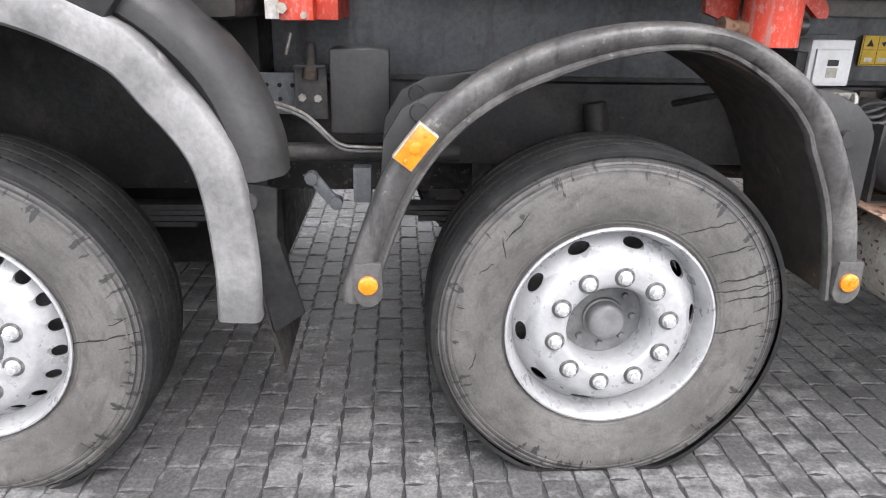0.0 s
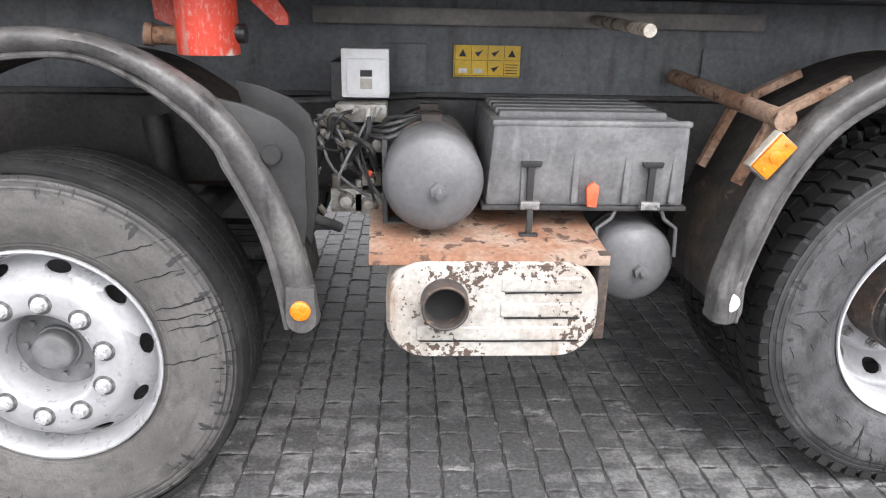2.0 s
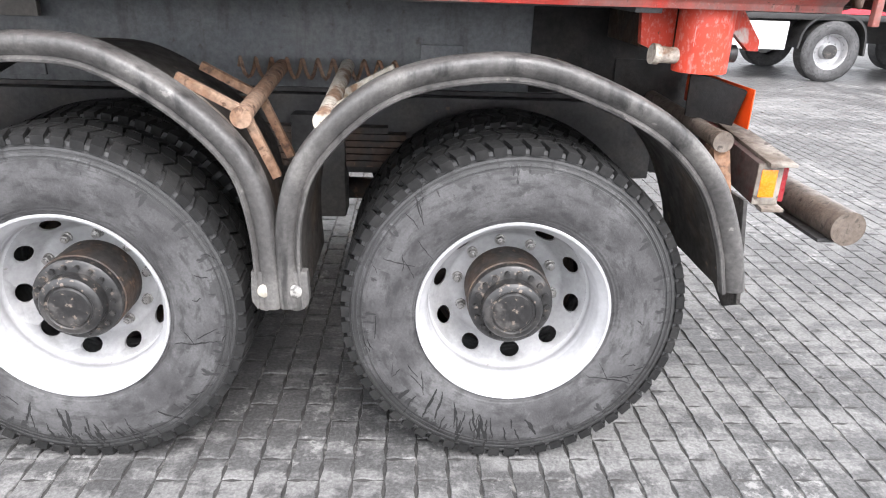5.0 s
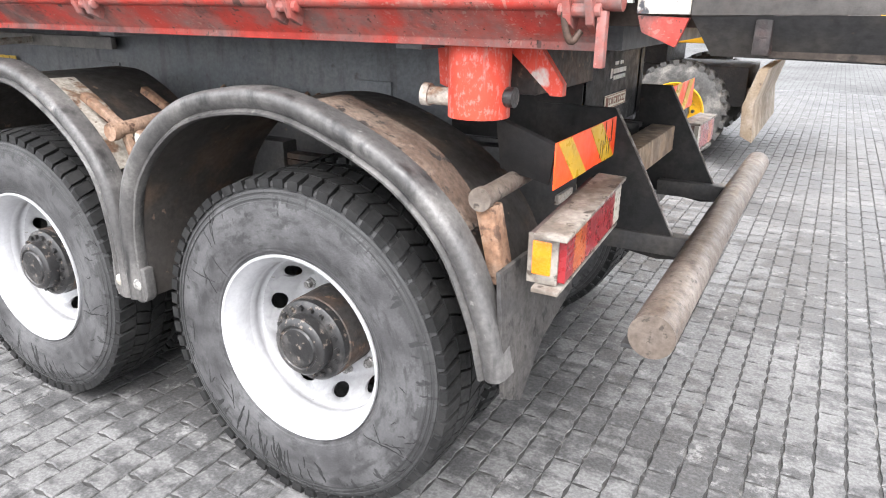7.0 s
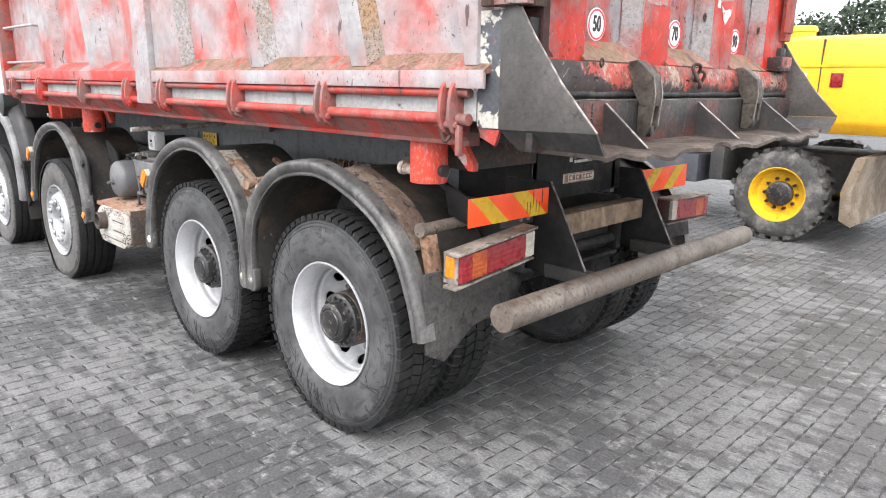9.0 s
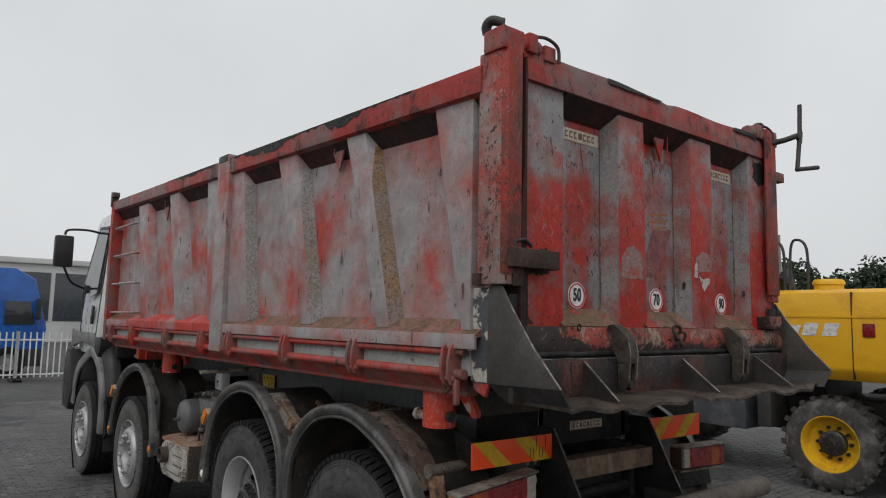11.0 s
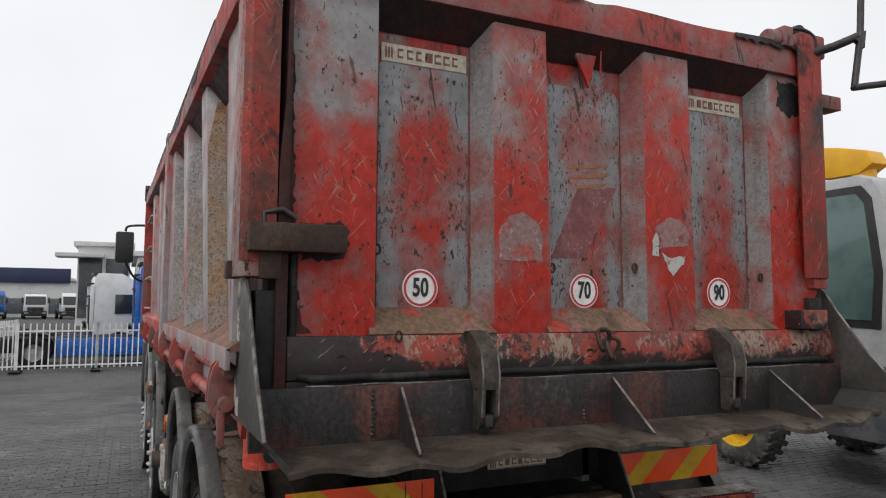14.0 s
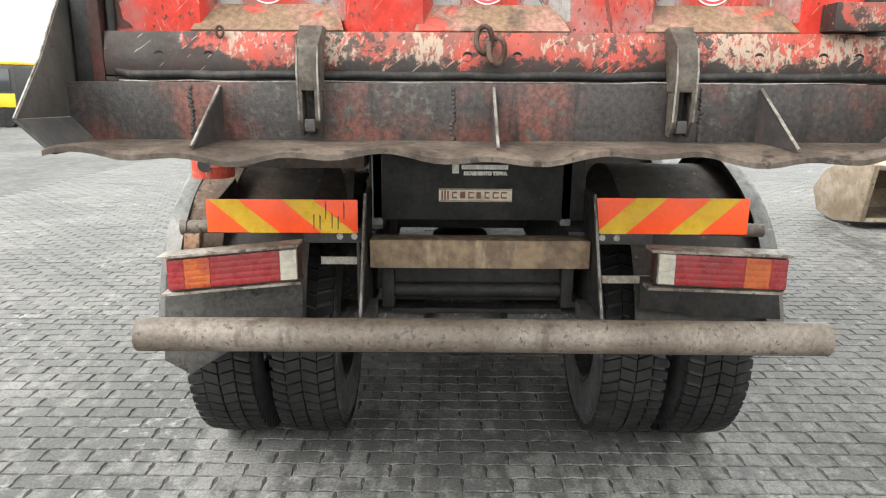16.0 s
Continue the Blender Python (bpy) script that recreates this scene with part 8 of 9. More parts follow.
add_box(bm, (0.602, 1.20, 1.315), (0.6032, 1.375, 1.332))
add_box(bm, (0.602, 1.165, 1.300), (0.6032, 1.190, 1.335))
add_box(bm, (0.602, 1.215, 1.345), (0.6032, 1.265, 1.358))
add_box(bm, (0.602, 1.285, 1.345), (0.6032, 1.330, 1.358))
part("owner_lettering", bm, "white_print", truck, "worn white lettering")
me = text_mesh("MOVIMENTO TERRA", 0.017)
me.materials.clear()
me.materials.append(M["white_print"])
tx = new("trade_lettering", me)
tx.parent = truck
tx.matrix_parent_inverse = truck.matrix_basis.inverted()
tx.matrix_basis = Matrix.Translation((0.6022, 1.29, 1.299)) @ Matrix.Rotation(radians(90), 4, "Z") @ Matrix.Rotation(radians(90), 4, "X")
tagged(tx, "small white lettering reading MOVIMENTO TERRA")
for y0, y1, x in ((0.60, 0.845, 0.62), (1.685, 1.93, 0.62)):
    boxpart("lamp_bracket", (x, y0, 1.035), (x + 0.012, y1, 1.095), "frame", truck, "black lamp bracket with bolts", 0.002)
    for yy in ((y0 + 0.14, y0 + 0.195) if y0 < 1 else (y0 + 0.05, y0 + 0.105)):
        bm = bmesh.new()
        add_cyl(bm, (x + 0.012, yy, 1.062), (x + 0.022, yy, 1.062), 0.013, None, 6)
        part("bracket_bolt", bm, "steel", truck)
boxpart("lower_strip", (0.60, 1.69, 0.875), (0.612, 2.02, 0.905), "rust_pale", truck, "pale rusty steel strip", 0.002)
boxpart("lower_strip", (0.60, 0.66, 0.945), (0.612, 0.85, 0.975), "rust_pale", truck, "", 0.002)
bm = bmesh.new()
add_tube(bm, [(1.045, 0.131, 0.817), (1.045, 0.136, 0.817), (1.043, 0.6, 0.818), (1.040, 1.25, 0.818), (1.043, 1.9, 0.816), (1.046, 2.39, 0.815), (1.046, 2.396, 0.815)], 0.056, 32)
ub = part("underrun_bar", bm, "bar", truck, "scuffed round steel underrun bar")
for y in (0.86, 1.66):
    boxpart("bar_arm", (0.72, y - 0.03, 0.78), (1.03, y + 0.03, 0.845), "frame", ub, "", 0.004)
bm = bmesh.new()
add_box(bm, (0.97, 0.155, 0.762), (1.045, 0.60, 0.774))
add_box(bm, (0.97, 1.95, 0.762), (1.045, 2.25, 0.774))
part("bar_foot", bm, "frame", ub, "", 0.002)
# bent sheet between pivot and lamps
bm = bmesh.new()
add_hexa(bm, [(0.54, 0.32, 1.262), (0.72, 0.30, 1.205), (0.70, 0.32, 1.095), (0.55, 0.34, 1.12)], [(0.54, 0.33, 1.268), (0.72, 0.31, 1.211), (0.70, 0.33, 1.10), (0.55, 0.35, 1.125)])
part("side_sheet", bm, "rear_black", truck, "", 0.001)


# ---- cab ----
bm = bmesh.new()
side = [(-5.10, 1.52), (-5.10, 2.80), (-5.14, 2.92), (-5.24, 2.97), (-5.95, 2.95), (-6.10, 2.86), (-6.42, 2.05), (-6.56, 1.75), (-6.60, 1.35), (-6.44, 1.30), (-5.30, 1.32), (-5.24, 1.52)]
add_prism(bm, side, 1, 0.005, 2 * YC - 0.005)
for v in bm.verts:
    if v.co.z > 2.1:
        v.co.y += (0.10 if v.co.y < YC else -0.10) * (v.co.z - 2.1) / 0.85
    if v.co.x < -6.3:
        v.co.y += 0.08 if v.co.y < YC else -0.08
cab = part("cab", bm, "cab_white", truck, "white day cab of the truck", 0.03)
in_y = lambda z, off: 0.005 + (0.10 * (z - 2.1) / 0.85 if z > 2.1 else 0) - off
for s in (0, 1):
    f = (lambda y: y) if s == 0 else (lambda y: 2 * YC - y)
    win = [(-5.48, 2.02), (-5.46, 2.76), (-5.88, 2.79), (-6.14, 2.16), (-5.80, 1.98)]
    bm = bmesh.new()
    add_hexa(bm, [(x, f(in_y(z, 0.004)), z) for x, z in win], [(x, f(in_y(z, -0.01)), z) for x, z in win])
    part("side_window", bm, "glass_dark", cab, "dark side window")
    bm = bmesh.new()
    fr = [(-5.44, 2.80), (-5.90, 2.83), (-6.19, 2.15), (-6.15, 2.13), (-5.885, 2.795), (-5.44, 2.765)]
    add_hexa(bm, [(x, f(in_y(z, 0.006)), z) for x, z in fr], [(x, f(in_y(z, -0.01)), z) for x, z in fr])
    part("window_seal", bm, "black_plastic", cab)
    bm = bmesh.new()
    for x in (-5.42, -6.2):
        zt = 2.78 if x > -6 else 2.1
        add_hexa(bm, [(x, f(in_y(1.55, 0.0015)), 1.55), (x + 0.008, f(in_y(1.55, 0.0015)), 1.55), (x + 0.008, f(in_y(1.55, -0.01)), 1.55), (x, f(in_y(1.55, -0.01)), 1.55)],
                 [(x, f(in_y(zt, 0.0015)), zt), (x + 0.008, f(in_y(zt, 0.0015)), zt), (x + 0.008, f(in_y(zt, -0.01)), zt), (x, f(in_y(zt, -0.01)), zt)])
    add_box(bm, (-6.2, f(0.0035), 1.55), (-5.42, f(0.012), 1.558))
    part("door_gap", bm, "black_plastic", cab)
    bm = bmesh.new()
    add_prism(bm, [(-5.70, 1.66), (-5.62, 1.66), (-5.58, 1.86), (-5.66, 1.88)], 1, f(-0.004), f(0.02))
    part("door_handle", bm, "black_plastic", cab, "", 0.006)
    bm = bmesh.new()
    add_prism(bm, [(-5.36, 1.52), (-5.10, 1.52), (-5.12, 1.40), (-5.20, 1.30), (-5.40, 1.36)], 1, f(-0.006), f(0.40))
    part("rear_cover", bm, "black_plastic", cab, "", 0.01)
    bm = bmesh.new()
    add_prism(bm, [(-6.62, 1.36), (-6.05, 1.44), (-5.40, 1.40), (-5.44, 1.56), (-6.25, 1.56), (-6.60, 1.60)], 1, f(-0.004), f(0.03))
    part("wheel_arch", bm, "grey_fender", cab, "", 0.012)
    # mirrors on thin arms
    boxpart("mirror", (-5.93, f(-0.40), 2.32), (-5.83, f(-0.20), 2.69), "black_plastic", cab, "black door mirror", 0.03)
    tubepart("mirror_arm", spline([(-5.88, f(-0.30), 2.70), (-5.88, f(-0.26), 2.76), (-5.92, f(-0.05), 2.78), (-5.95, f(0.10), 2.76)], 5), 0.014, "black_plastic", cab)
    tubepart("mirror_arm", spline([(-5.90, f(-0.28), 2.32), (-5.96, f(-0.18), 2.15), (-6.02, f(-0.02), 2.08)], 5), 0.014, "black_plastic", cab)
    boxpart("mirror_foot", (-6.10, f(-0.03), 2.02), (-5.94, f(0.03), 2.12), "black_plastic", cab, "", 0.02)
bm = bmesh.new()
add_prism(bm, [(-6.62, 1.36), (-6.72, 1.30), (-6.78, 0.95), (-6.72, 0.62), (-6.40, 0.60), (-6.30, 0.85), (-6.36, 1.10), (-6.45, 1.34)], 1, -0.04, 2 * YC + 0.04)
part("front_bumper", bm, "black_plastic", cab, "black plastic front bumper", 0.03)
bm = bmesh.new()
add_hexa(bm, [(-6.14, 0.18, 2.80), (-6.14, 2 * YC - 0.18, 2.80), (-6.45, 2 * YC - 0.13, 2.02), (-6.45, 0.13, 2.02)], [(-6.10, 0.18, 2.80), (-6.10, 2 * YC - 0.18, 2.80), (-6.41, 2 * YC - 0.13, 2.02), (-6.41, 0.13, 2.02)])
part("windscreen", bm, "glass_dark", cab)
bm = bmesh.new()
add_cyl(bm, (-5.75, 0.35, 2.95), (-5.75, 0.35, 3.05), 0.05, 0.04, 16)
part("beacon_socket", bm, "black_plastic", cab)
boxpart("air_intake", (-5.08, 0.25, 1.45), (-4.80, 0.70, 2.30), "black_plastic", cab, "", 0.03)


# ---- wheeled excavator beyond the truck ----
def big_wheel(parent, x, y, z, side=-1):
    R, w = 0.53, 0.34
    bm = bmesh.new()
    add_lathe(bm, [(0.29, 0.03), (0.31, 0.01), (0.40, 0.0), (0.47, 0.015), (R - 0.035, 0.04), (R - 0.035, w - 0.04), (0.47, w - 0.015), (0.40, w), (0.29, w - 0.03)], 56)
    m = Matrix.Translation((x, y, z)) @ Matrix.Rotation(0 if side < 0 else math.pi, 4, "Z")
    t = again(to_mesh("wheel", bm, "digger_tyre"), parent, m)
    tagged(t, "muddy lugged digger tyre")
    n = 24
    for off, ya, yb, sk in ((0.0, 0.015, w * 0.56, 0.55), (0.5, w * 0.44, w - 0.015, -0.55)):
        bm = bmesh.new()
        tread_block(bm, R + 0.012, 0, 0.115, ya, yb, sk, 0.012, 0.012, 0.06)
        lug = to_mesh("lug", bm, "digger_tyre")
        for k in range(n):
            o = new("lug", lug)
            o.parent = t
            o.matrix_basis = Matrix.Rotation(-2 * math.pi * (k + off) / n, 4, "Y")
    bm = bmesh.new()
    add_lathe(bm, [(0.29, 0.05), (0.305, 0.02), (0.312, 0.012), (0.30, 0.01), (0.285, 0.04), (0.275, 0.10), (0.26, 0.15), (0.20, 0.16), (0.14, 0.16)], 56)
    o = new("rim", to_mesh("rim", bm, "digger_rim", 0, 50))
    o.parent = t
    bm = bmesh.new()
    add_lathe(bm, [(0.14, 0.16), (0.14, 0.09), (0.12, 0.075), (0.05, 0.07), (0.0, 0.07)], 40)
    o = new("hub", to_mesh("hub", bm, "hub"))
    o.parent = t
    bm = bmesh.new()
    add_cyl(bm, (0, 0.165, 0), (0, 0.12, 0), 0.022, 0.018, 6)
    nut = to_mesh("wheel_nut", bm, "hub")
    for k in range(10):
        a = 2 * math.pi * k / 10
        o = new("wheel_nut", nut)
        o.parent = t
        o.matrix_basis = Matrix.Translation((0.175 * math.cos(a), 0, 0.175 * math.sin(a)))


EY = 6.32
digger = thing("wheeled_excavator", (-1.3, 7.5, 0), "yellow wheeled excavator with grey cab parked on the yard", "excavator")
for x in (-0.13, -2.95):
    big_wheel(digger, x, EY, 0.53)
    big_wheel(digger, x, EY + 2.4, 0.53, 1)
bm = bmesh.new()
add_box(bm, (-3.5, 6.95, 0.55), (0.5, 8.1, 0.98))
add_box(bm, (-2.0, 7.0, 0.98), (-0.4, 8.1, 1.22))
for x in (-0.13, -2.95):
    add_cyl(bm, (x, 6.6, 0.53), (x, 8.5, 0.53), 0.13, None, 16)
part("undercarriage", bm, "frame", digger, "black undercarriage", 0.02)
M["step_grey"] = surf("scuffed_dark_steel_step", (0.06, 0.065, 0.075), (0.11, 0.11, 0.115), 4.0, rough=0.5, grain=0.2)
boxpart("step_box", (-1.80, 6.38, 0.56), (-1.10, 6.9, 0.90), "step_grey", digger, "scuffed dark step box", 0.02)
boxpart("wheel_guard", (-0.95, 6.36, 0.62), (-0.78, 6.85, 1.05), "frame", digger, "", 0.03)
# engine housing with raised band and lettering bars
bm = bmesh.new()
add_prism(bm, [(6.28, 1.24), (6.20, 1.36), (6.20, 1.98), (6.24, 2.20), (6.34, 2.24), (8.6, 2.24), (8.68, 1.98), (8.68, 1.36), (8.6, 1.24)], 0, -0.90, 0.92)
hood = part("engine_housing", bm, "digger_yellow", digger, "yellow engine housing", 0.03)
bm = bmesh.new()
add_prism(bm, [(6.28, 1.22), (6.20, 1.34), (6.20, 2.0), (6.26, 2.22), (8.62, 2.22), (8.68, 1.34), (8.6, 1.22)], 0, 0.935, 1.75)
for v in bm.verts:
    if v.co.x > 1.5:
        v.co.y += 0.30 * (1 if v.co.y < 7.4 else -1)
part("counterweight", bm, "digger_yellow", digger, "yellow counterweight", 0.04)
boxpart("housing_groove", (-0.90, 6.192, 1.92), (0.92, 6.201, 1.945), "digger_yellow", hood, "", 0)
boxpart("housing_seam", (0.19, 6.194, 1.26), (0.20, 6.24, 2.2), "print", hood, "", 0)
boxpart("housing_slot", (-0.45, 6.19, 1.47), (-0.26, 6.205, 1.56), "print", hood, "", 0.006)
boxpart("red_reflector", (0.30, 6.185, 1.72), (0.42, 6.20, 1.86), "red_lens", hood, "", 0.004)
for nm, x0, w, z0, hh, lab in (("small_lettering", -0.60, 0.10, 1.735, 0.10, "small pale slanting lettering"), ("small_lettering", -0.47, 0.10, 1.735, 0.10, "small pale slanting lettering"),
                               ("large_lettering", -0.33, 0.15, 1.72, 0.14, "large pale slanting lettering"), ("large_lettering", -0.115, 0.15, 1.72, 0.14, "large pale slanting lettering")):
    bm = bmesh.new()
    sl = 0.04
    add_prism(bm, [(x0, z0), (x0 + w, z0), (x0 + w + sl, z0 + hh), (x0 + sl, z0 + hh)], 1, 6.194, 6.199)
    part(nm, bm, "white_print", hood, lab)
bm = bmesh.new()
add_lathe(bm, [(0.0, 0.0), (0.15, 0.0), (0.17, 0.03), (0.17, 0.06), (0.155, 0.065), (0.155, 0.12), (0.0, 0.12)], 32)
bmesh.ops.rotate(bm, verts=bm.verts[:], cent=(0, 0, 0), matrix=Matrix.Rotation(radians(-90), 3, "X"))
bmesh.ops.translate(bm, verts=bm.verts[:], vec=(-0.20, 6.65, 2.37))
part("filter_bowl", bm, "digger_rim", digger, "yellow-topped air filter bowl")
for x in (-0.72, -0.45):
    tubepart("hand_rail", spline([(x - 0.10, 6.45, 2.24), (x - 0.08, 6.45, 2.75), (x, 6.45, 2.84), (x + 0.10, 6.45, 2.72), (x + 0.11, 6.45, 2.24)], 6), 0.016, "frame", digger, "bent black hand rail")
for i in range(6):
    tubepart("hose", spline([(-0.85, 6.7 + 0.05 * i, 2.2), (-0.75, 6.6 + 0.05 * i, 2.42 + 0.03 * i), (-0.6, 6.7, 2.25)], 6), 0.018, "hose", digger, "", 7)
# cab
bm = bmesh.new()
cp = [(-2.45, 1.30), (-0.98, 1.30), (-0.95, 2.2), (-1.02, 2.95), (-1.12, 3.12), (-1.25, 3.17), (-2.1, 3.17), (-2.35, 2.9), (-2.50, 2.0)]
add_prism(bm, cp, 1, 6.24, 7.25)
dcab = part("operator_cab", bm, "digger_grey", digger, "pale grey operator cab", 0.05)
bm = bmesh.new()
add_prism(bm, [(-2.40, 1.72), (-1.08, 1.66), (-1.04, 2.2), (-1.12, 2.93), (-1.22, 3.06), (-2.12, 3.06), (-2.30, 2.85), (-2.44, 2.1)], 1, 6.226, 6.245)
part("window_frame", bm, "black_plastic", dcab, "black cab window frame", 0.01)
for win in ([(-2.32, 1.80), (-1.78, 1.76), (-1.78, 2.98), (-2.08, 2.98), (-2.24, 2.80), (-2.36, 2.1)], [(-1.70, 1.76), (-1.16, 1.74), (-1.12, 2.2), (-1.19, 2.88), (-1.27, 2.98), (-1.70, 2.98)]):
    bm = bmesh.new()
    add_prism(bm, win, 1, 6.216, 6.227)
    part("cab_window", bm, "cab_glass", dcab, "green-tinted cab window", 0.003)
bm = bmesh.new()
add_prism(bm, [(7.1, 2.25), (6.32, 2.25), (6.36, 2.98), (7.1, 3.0)], 0, -0.975, -0.945)
part("cab_window", bm, "cab_glass", dcab, "dark rear cab window", 0.0)
# boom and arm reaching forward, with a bucket on the ground
bm = bmesh.new()
add_prism(bm, [(-2.05, 3.42), (-1.88, 3.52), (-1.95, 3.68), (-2.3, 3.78), (-3.2, 3.95), (-4.6, 3.3), (-4.75, 3.05), (-4.6, 2.9), (-3.2, 3.55), (-2.4, 3.42)], 1, 7.45, 7.75)
part("boom", bm, "digger_yellow", digger, "yellow boom", 0.02)
tubepart("boom_foot", [(-2.0, 7.6, 1.6), (-2.1, 7.6, 3.5)], 0.14, "digger_yellow", digger, "", 14)
bm = bmesh.new()
add_prism(bm, [(-4.75, 3.2), (-4.45, 3.2), (-4.75, 0.75), (-5.0, 0.75)], 1, 7.5, 7.7)
part("dipper_arm", bm, "digger_yellow", digger, "yellow dipper arm", 0.02)
bm = bmesh.new()
bk = [(-4.6, 0.78), (-4.95, 0.85), (-5.6, 0.62), (-5.85, 0.35), (-5.7, 0.08), (-5.3, 0.02), (-4.75, 0.10), (-4.78, 0.14), (-5.3, 0.07), (-5.66, 0.12), (-5.78, 0.35), (-5.55, 0.57), (-4.95, 0.79), (-4.62, 0.72)]
add_prism(bm, bk, 1, 6.05, 8.1)
add_prism(bm, bk[:7], 1, 6.0, 6.06)
add_prism(bm, bk[:7], 1, 8.09, 8.15)
part("bucket", bm, "blade", digger, "scoured brown steel bucket", 0.004)
bm = bmesh.new()
add_prism(bm, [(0.58, 0.36), (0.70, 0.30), (0.66, 0.66), (0.75, 1.02), (0.66, 1.02), (0.56, 0.66)], 1, 6.15, 8.75)
add_box(bm, (0.4, 7.0, 0.55), (0.62, 7.15, 0.75))
add_box(bm, (0.4, 7.9, 0.55), (0.62, 8.05, 0.75))
part("dozer_blade", bm, "blade", digger, "scoured brown dozer blade", 0.004)


# ---- parked lorries ----
def lorry(name, x, y, turn, paint, label, long=3.2, tall=3.2, skirt=False, axles=2, size=0.84):
    """A tractor unit: cab towards its own -x end, frame, wheels; x, y its middle on the ground."""
    t = thing(name, (0, 0, 0), label, "truck")
    m = Matrix.Translation((x, y, 0)) @ Matrix.Rotation(turn, 4, "Z") @ Matrix.Scale(size, 4)
    t.matrix_basis = m
    def put(nm, bm2, mat, par=t, lab="", bev=0.02):
        me2 = to_mesh(nm, bm2, mat, bev)
        o = new(nm, me2)
        o.parent = par
        return tagged(o, lab)
    bm2 = bmesh.new()
    pr = [(-2.9, 0.9), (-1.0, 0.9), (-0.98, tall - 0.25), (-1.1, tall), (-2.0, tall), (-2.6, tall - 0.35), (-2.85, 2.2), (-3.0, 1.6)]
    add_prism(bm2, pr, 1, -1.22, 1.22)
    for v in bm2.verts:
        if v.co.z > 2.0:
            v.co.y *= 1 - 0.09 * (v.co.z - 2.0)
    c2 = put("cab", bm2, paint, t, "", 0.05)
    for s in (-1, 1):
        bm2 = bmesh.new()
        add_prism(bm2, [(-2.65, 1.75), (-1.75, 1.72), (-1.75, 2.5), (-2.45, 2.5)], 1, s * 1.23, s * 1.10)
        put("side_window", bm2, "glass_dark", c2, "", 0.01)
        bm2 = bmesh.new()
        add_box(bm2, (-2.75, s * 1.28, 1.9), (-2.62, s * 1.48, 2.6))
        put("mirror", bm2, "black_plastic", c2, "", 0.03)
        bm2 = bmesh.new()
        add_box(bm2, (-0.99, s * 1.0, 1.1), (-0.85, s * 1.17, tall - 0.5))
        put("cab_fairing", bm2, paint, c2, "", 0.03)
    bm2 = bmesh.new()
    add_prism(bm2, [(-3.00, 1.72), (-2.885, 2.22), (-2.70, 2.72), (-2.60, 2.72), (-2.80, 2.2), (-2.90, 1.72)], 1, -1.05, 1.05)
    put("windscreen", bm2, "glass_dark", c2, "", 0)
    bm2 = bmesh.new()
    add_box(bm2, (-3.03, -0.85, 0.98), (-2.9, 0.85, 1.42))
    put("grille", bm2, "black_plastic", c2, "black front grille", 0.03)
    for s in (-1, 1):
        bm2 = bmesh.new()
        add_box(bm2, (-2.985, s * 0.72, 0.62), (-2.93, s * 1.12, 0.80))
        put("headlamp", bm2, "clear_lens", t, "", 0.02)
    bm2 = bmesh.new()
    add_box(bm2, (-2.95, -1.22, 0.35), (-2.4, 1.22, 0.95))
    put("bumper", bm2, "black_plastic", t, "", 0.04)
    bm2 = bmesh.new()
    for q in (-0.45, 0.38):
        add_box(bm2, (-2.4, q, 0.75), (long - 0.4, q + 0.07, 1.0))
    add_box(bm2, (-0.9, -1.1, 0.45), (0.6, -0.5, 0.95))
    add_box(bm2, (-0.9, 0.5, 0.45), (0.6, 1.1, 0.95))
    put("chassis_frame", bm2, "frame", t, "", 0.01)
    bm2 = bmesh.new()
    add_box(bm2, (-1.2, -0.98, tall - 0.06), (-0.95, 0.98, tall + 0.04))
    put("roof_edge", bm2, "black_plastic", c2, "black roof edge", 0.01)
    for z in (1.75, 1.93, 2.11, 2.29):
        bm2 = bmesh.new()
        add_box(bm2, (-0.985, -0.5, z), (-0.962, 0.42, z + 0.05))
        put("rear_wall_rib", bm2, paint, c2, "", 0.008)
    for s in (-1, 1):
        for z in (tall - 0.45, tall - 0.95, tall - 1.35):
            bm2 = bmesh.new()
            add_box(bm2, (-0.98, s * 0.98, z), (-0.80, s * 0.62, z + 0.06))
            put("fairing_stay", bm2, "black_plastic", c2, "", 0)
    bm2 = bmesh.new()
    add_box(bm2, (-0.96, -1.02, 1.05), (-0.90, -0.70, 2.35))
    put("air_intake", bm2, "black_plastic", c2, "", 0.02)
    bm2 = bmesh.new()
    add_cyl(bm2, (long - 1.6, 0, 1.02), (long - 1.6, 0, 1.12), 0.48, None, 24)
    add_box(bm2, (long - 1.4, -0.30, 1.02), (long - 0.9, 0.30, 1.10))
    put("coupling_plate", bm2, "rear_black", t, "greasy coupling plate", 0.01)
    bm2 = bmesh.new()
    add_tube(bm2, spline([(-0.8, -0.5, 1.15), (-0.7, -0.2, 1.35), (-0.75, 0.2, 1.2), (-0.7, 0.5, 1.4)], 5), 0.06, 8)
    put("coiled_line", bm2, "hose", t, "dark coiled air lines", 0)
    bm2 = bmesh.new()
    add_box(bm2, (long - 2.3, -0.95, 0.5), (long - 0.55, 0.95, 0.98))
    put("rear_frame", bm2, "rear_black", t, "", 0.03)
    if skirt:
        for s in (-1, 1):
            bm2 = bmesh.new()
            add_box(bm2, (-1.3, s * 1.21, 0.38), (long - 2.15, s * 1.08, 0.98))
            put("side_skirt", bm2, paint, t, "", 0.03)
    for wx in ([-1.95] + [long - 1.5 - 1.35 * k for k in range(axles - 1)]):
        for s in (-1, 1):
            bm2 = bmesh.new()
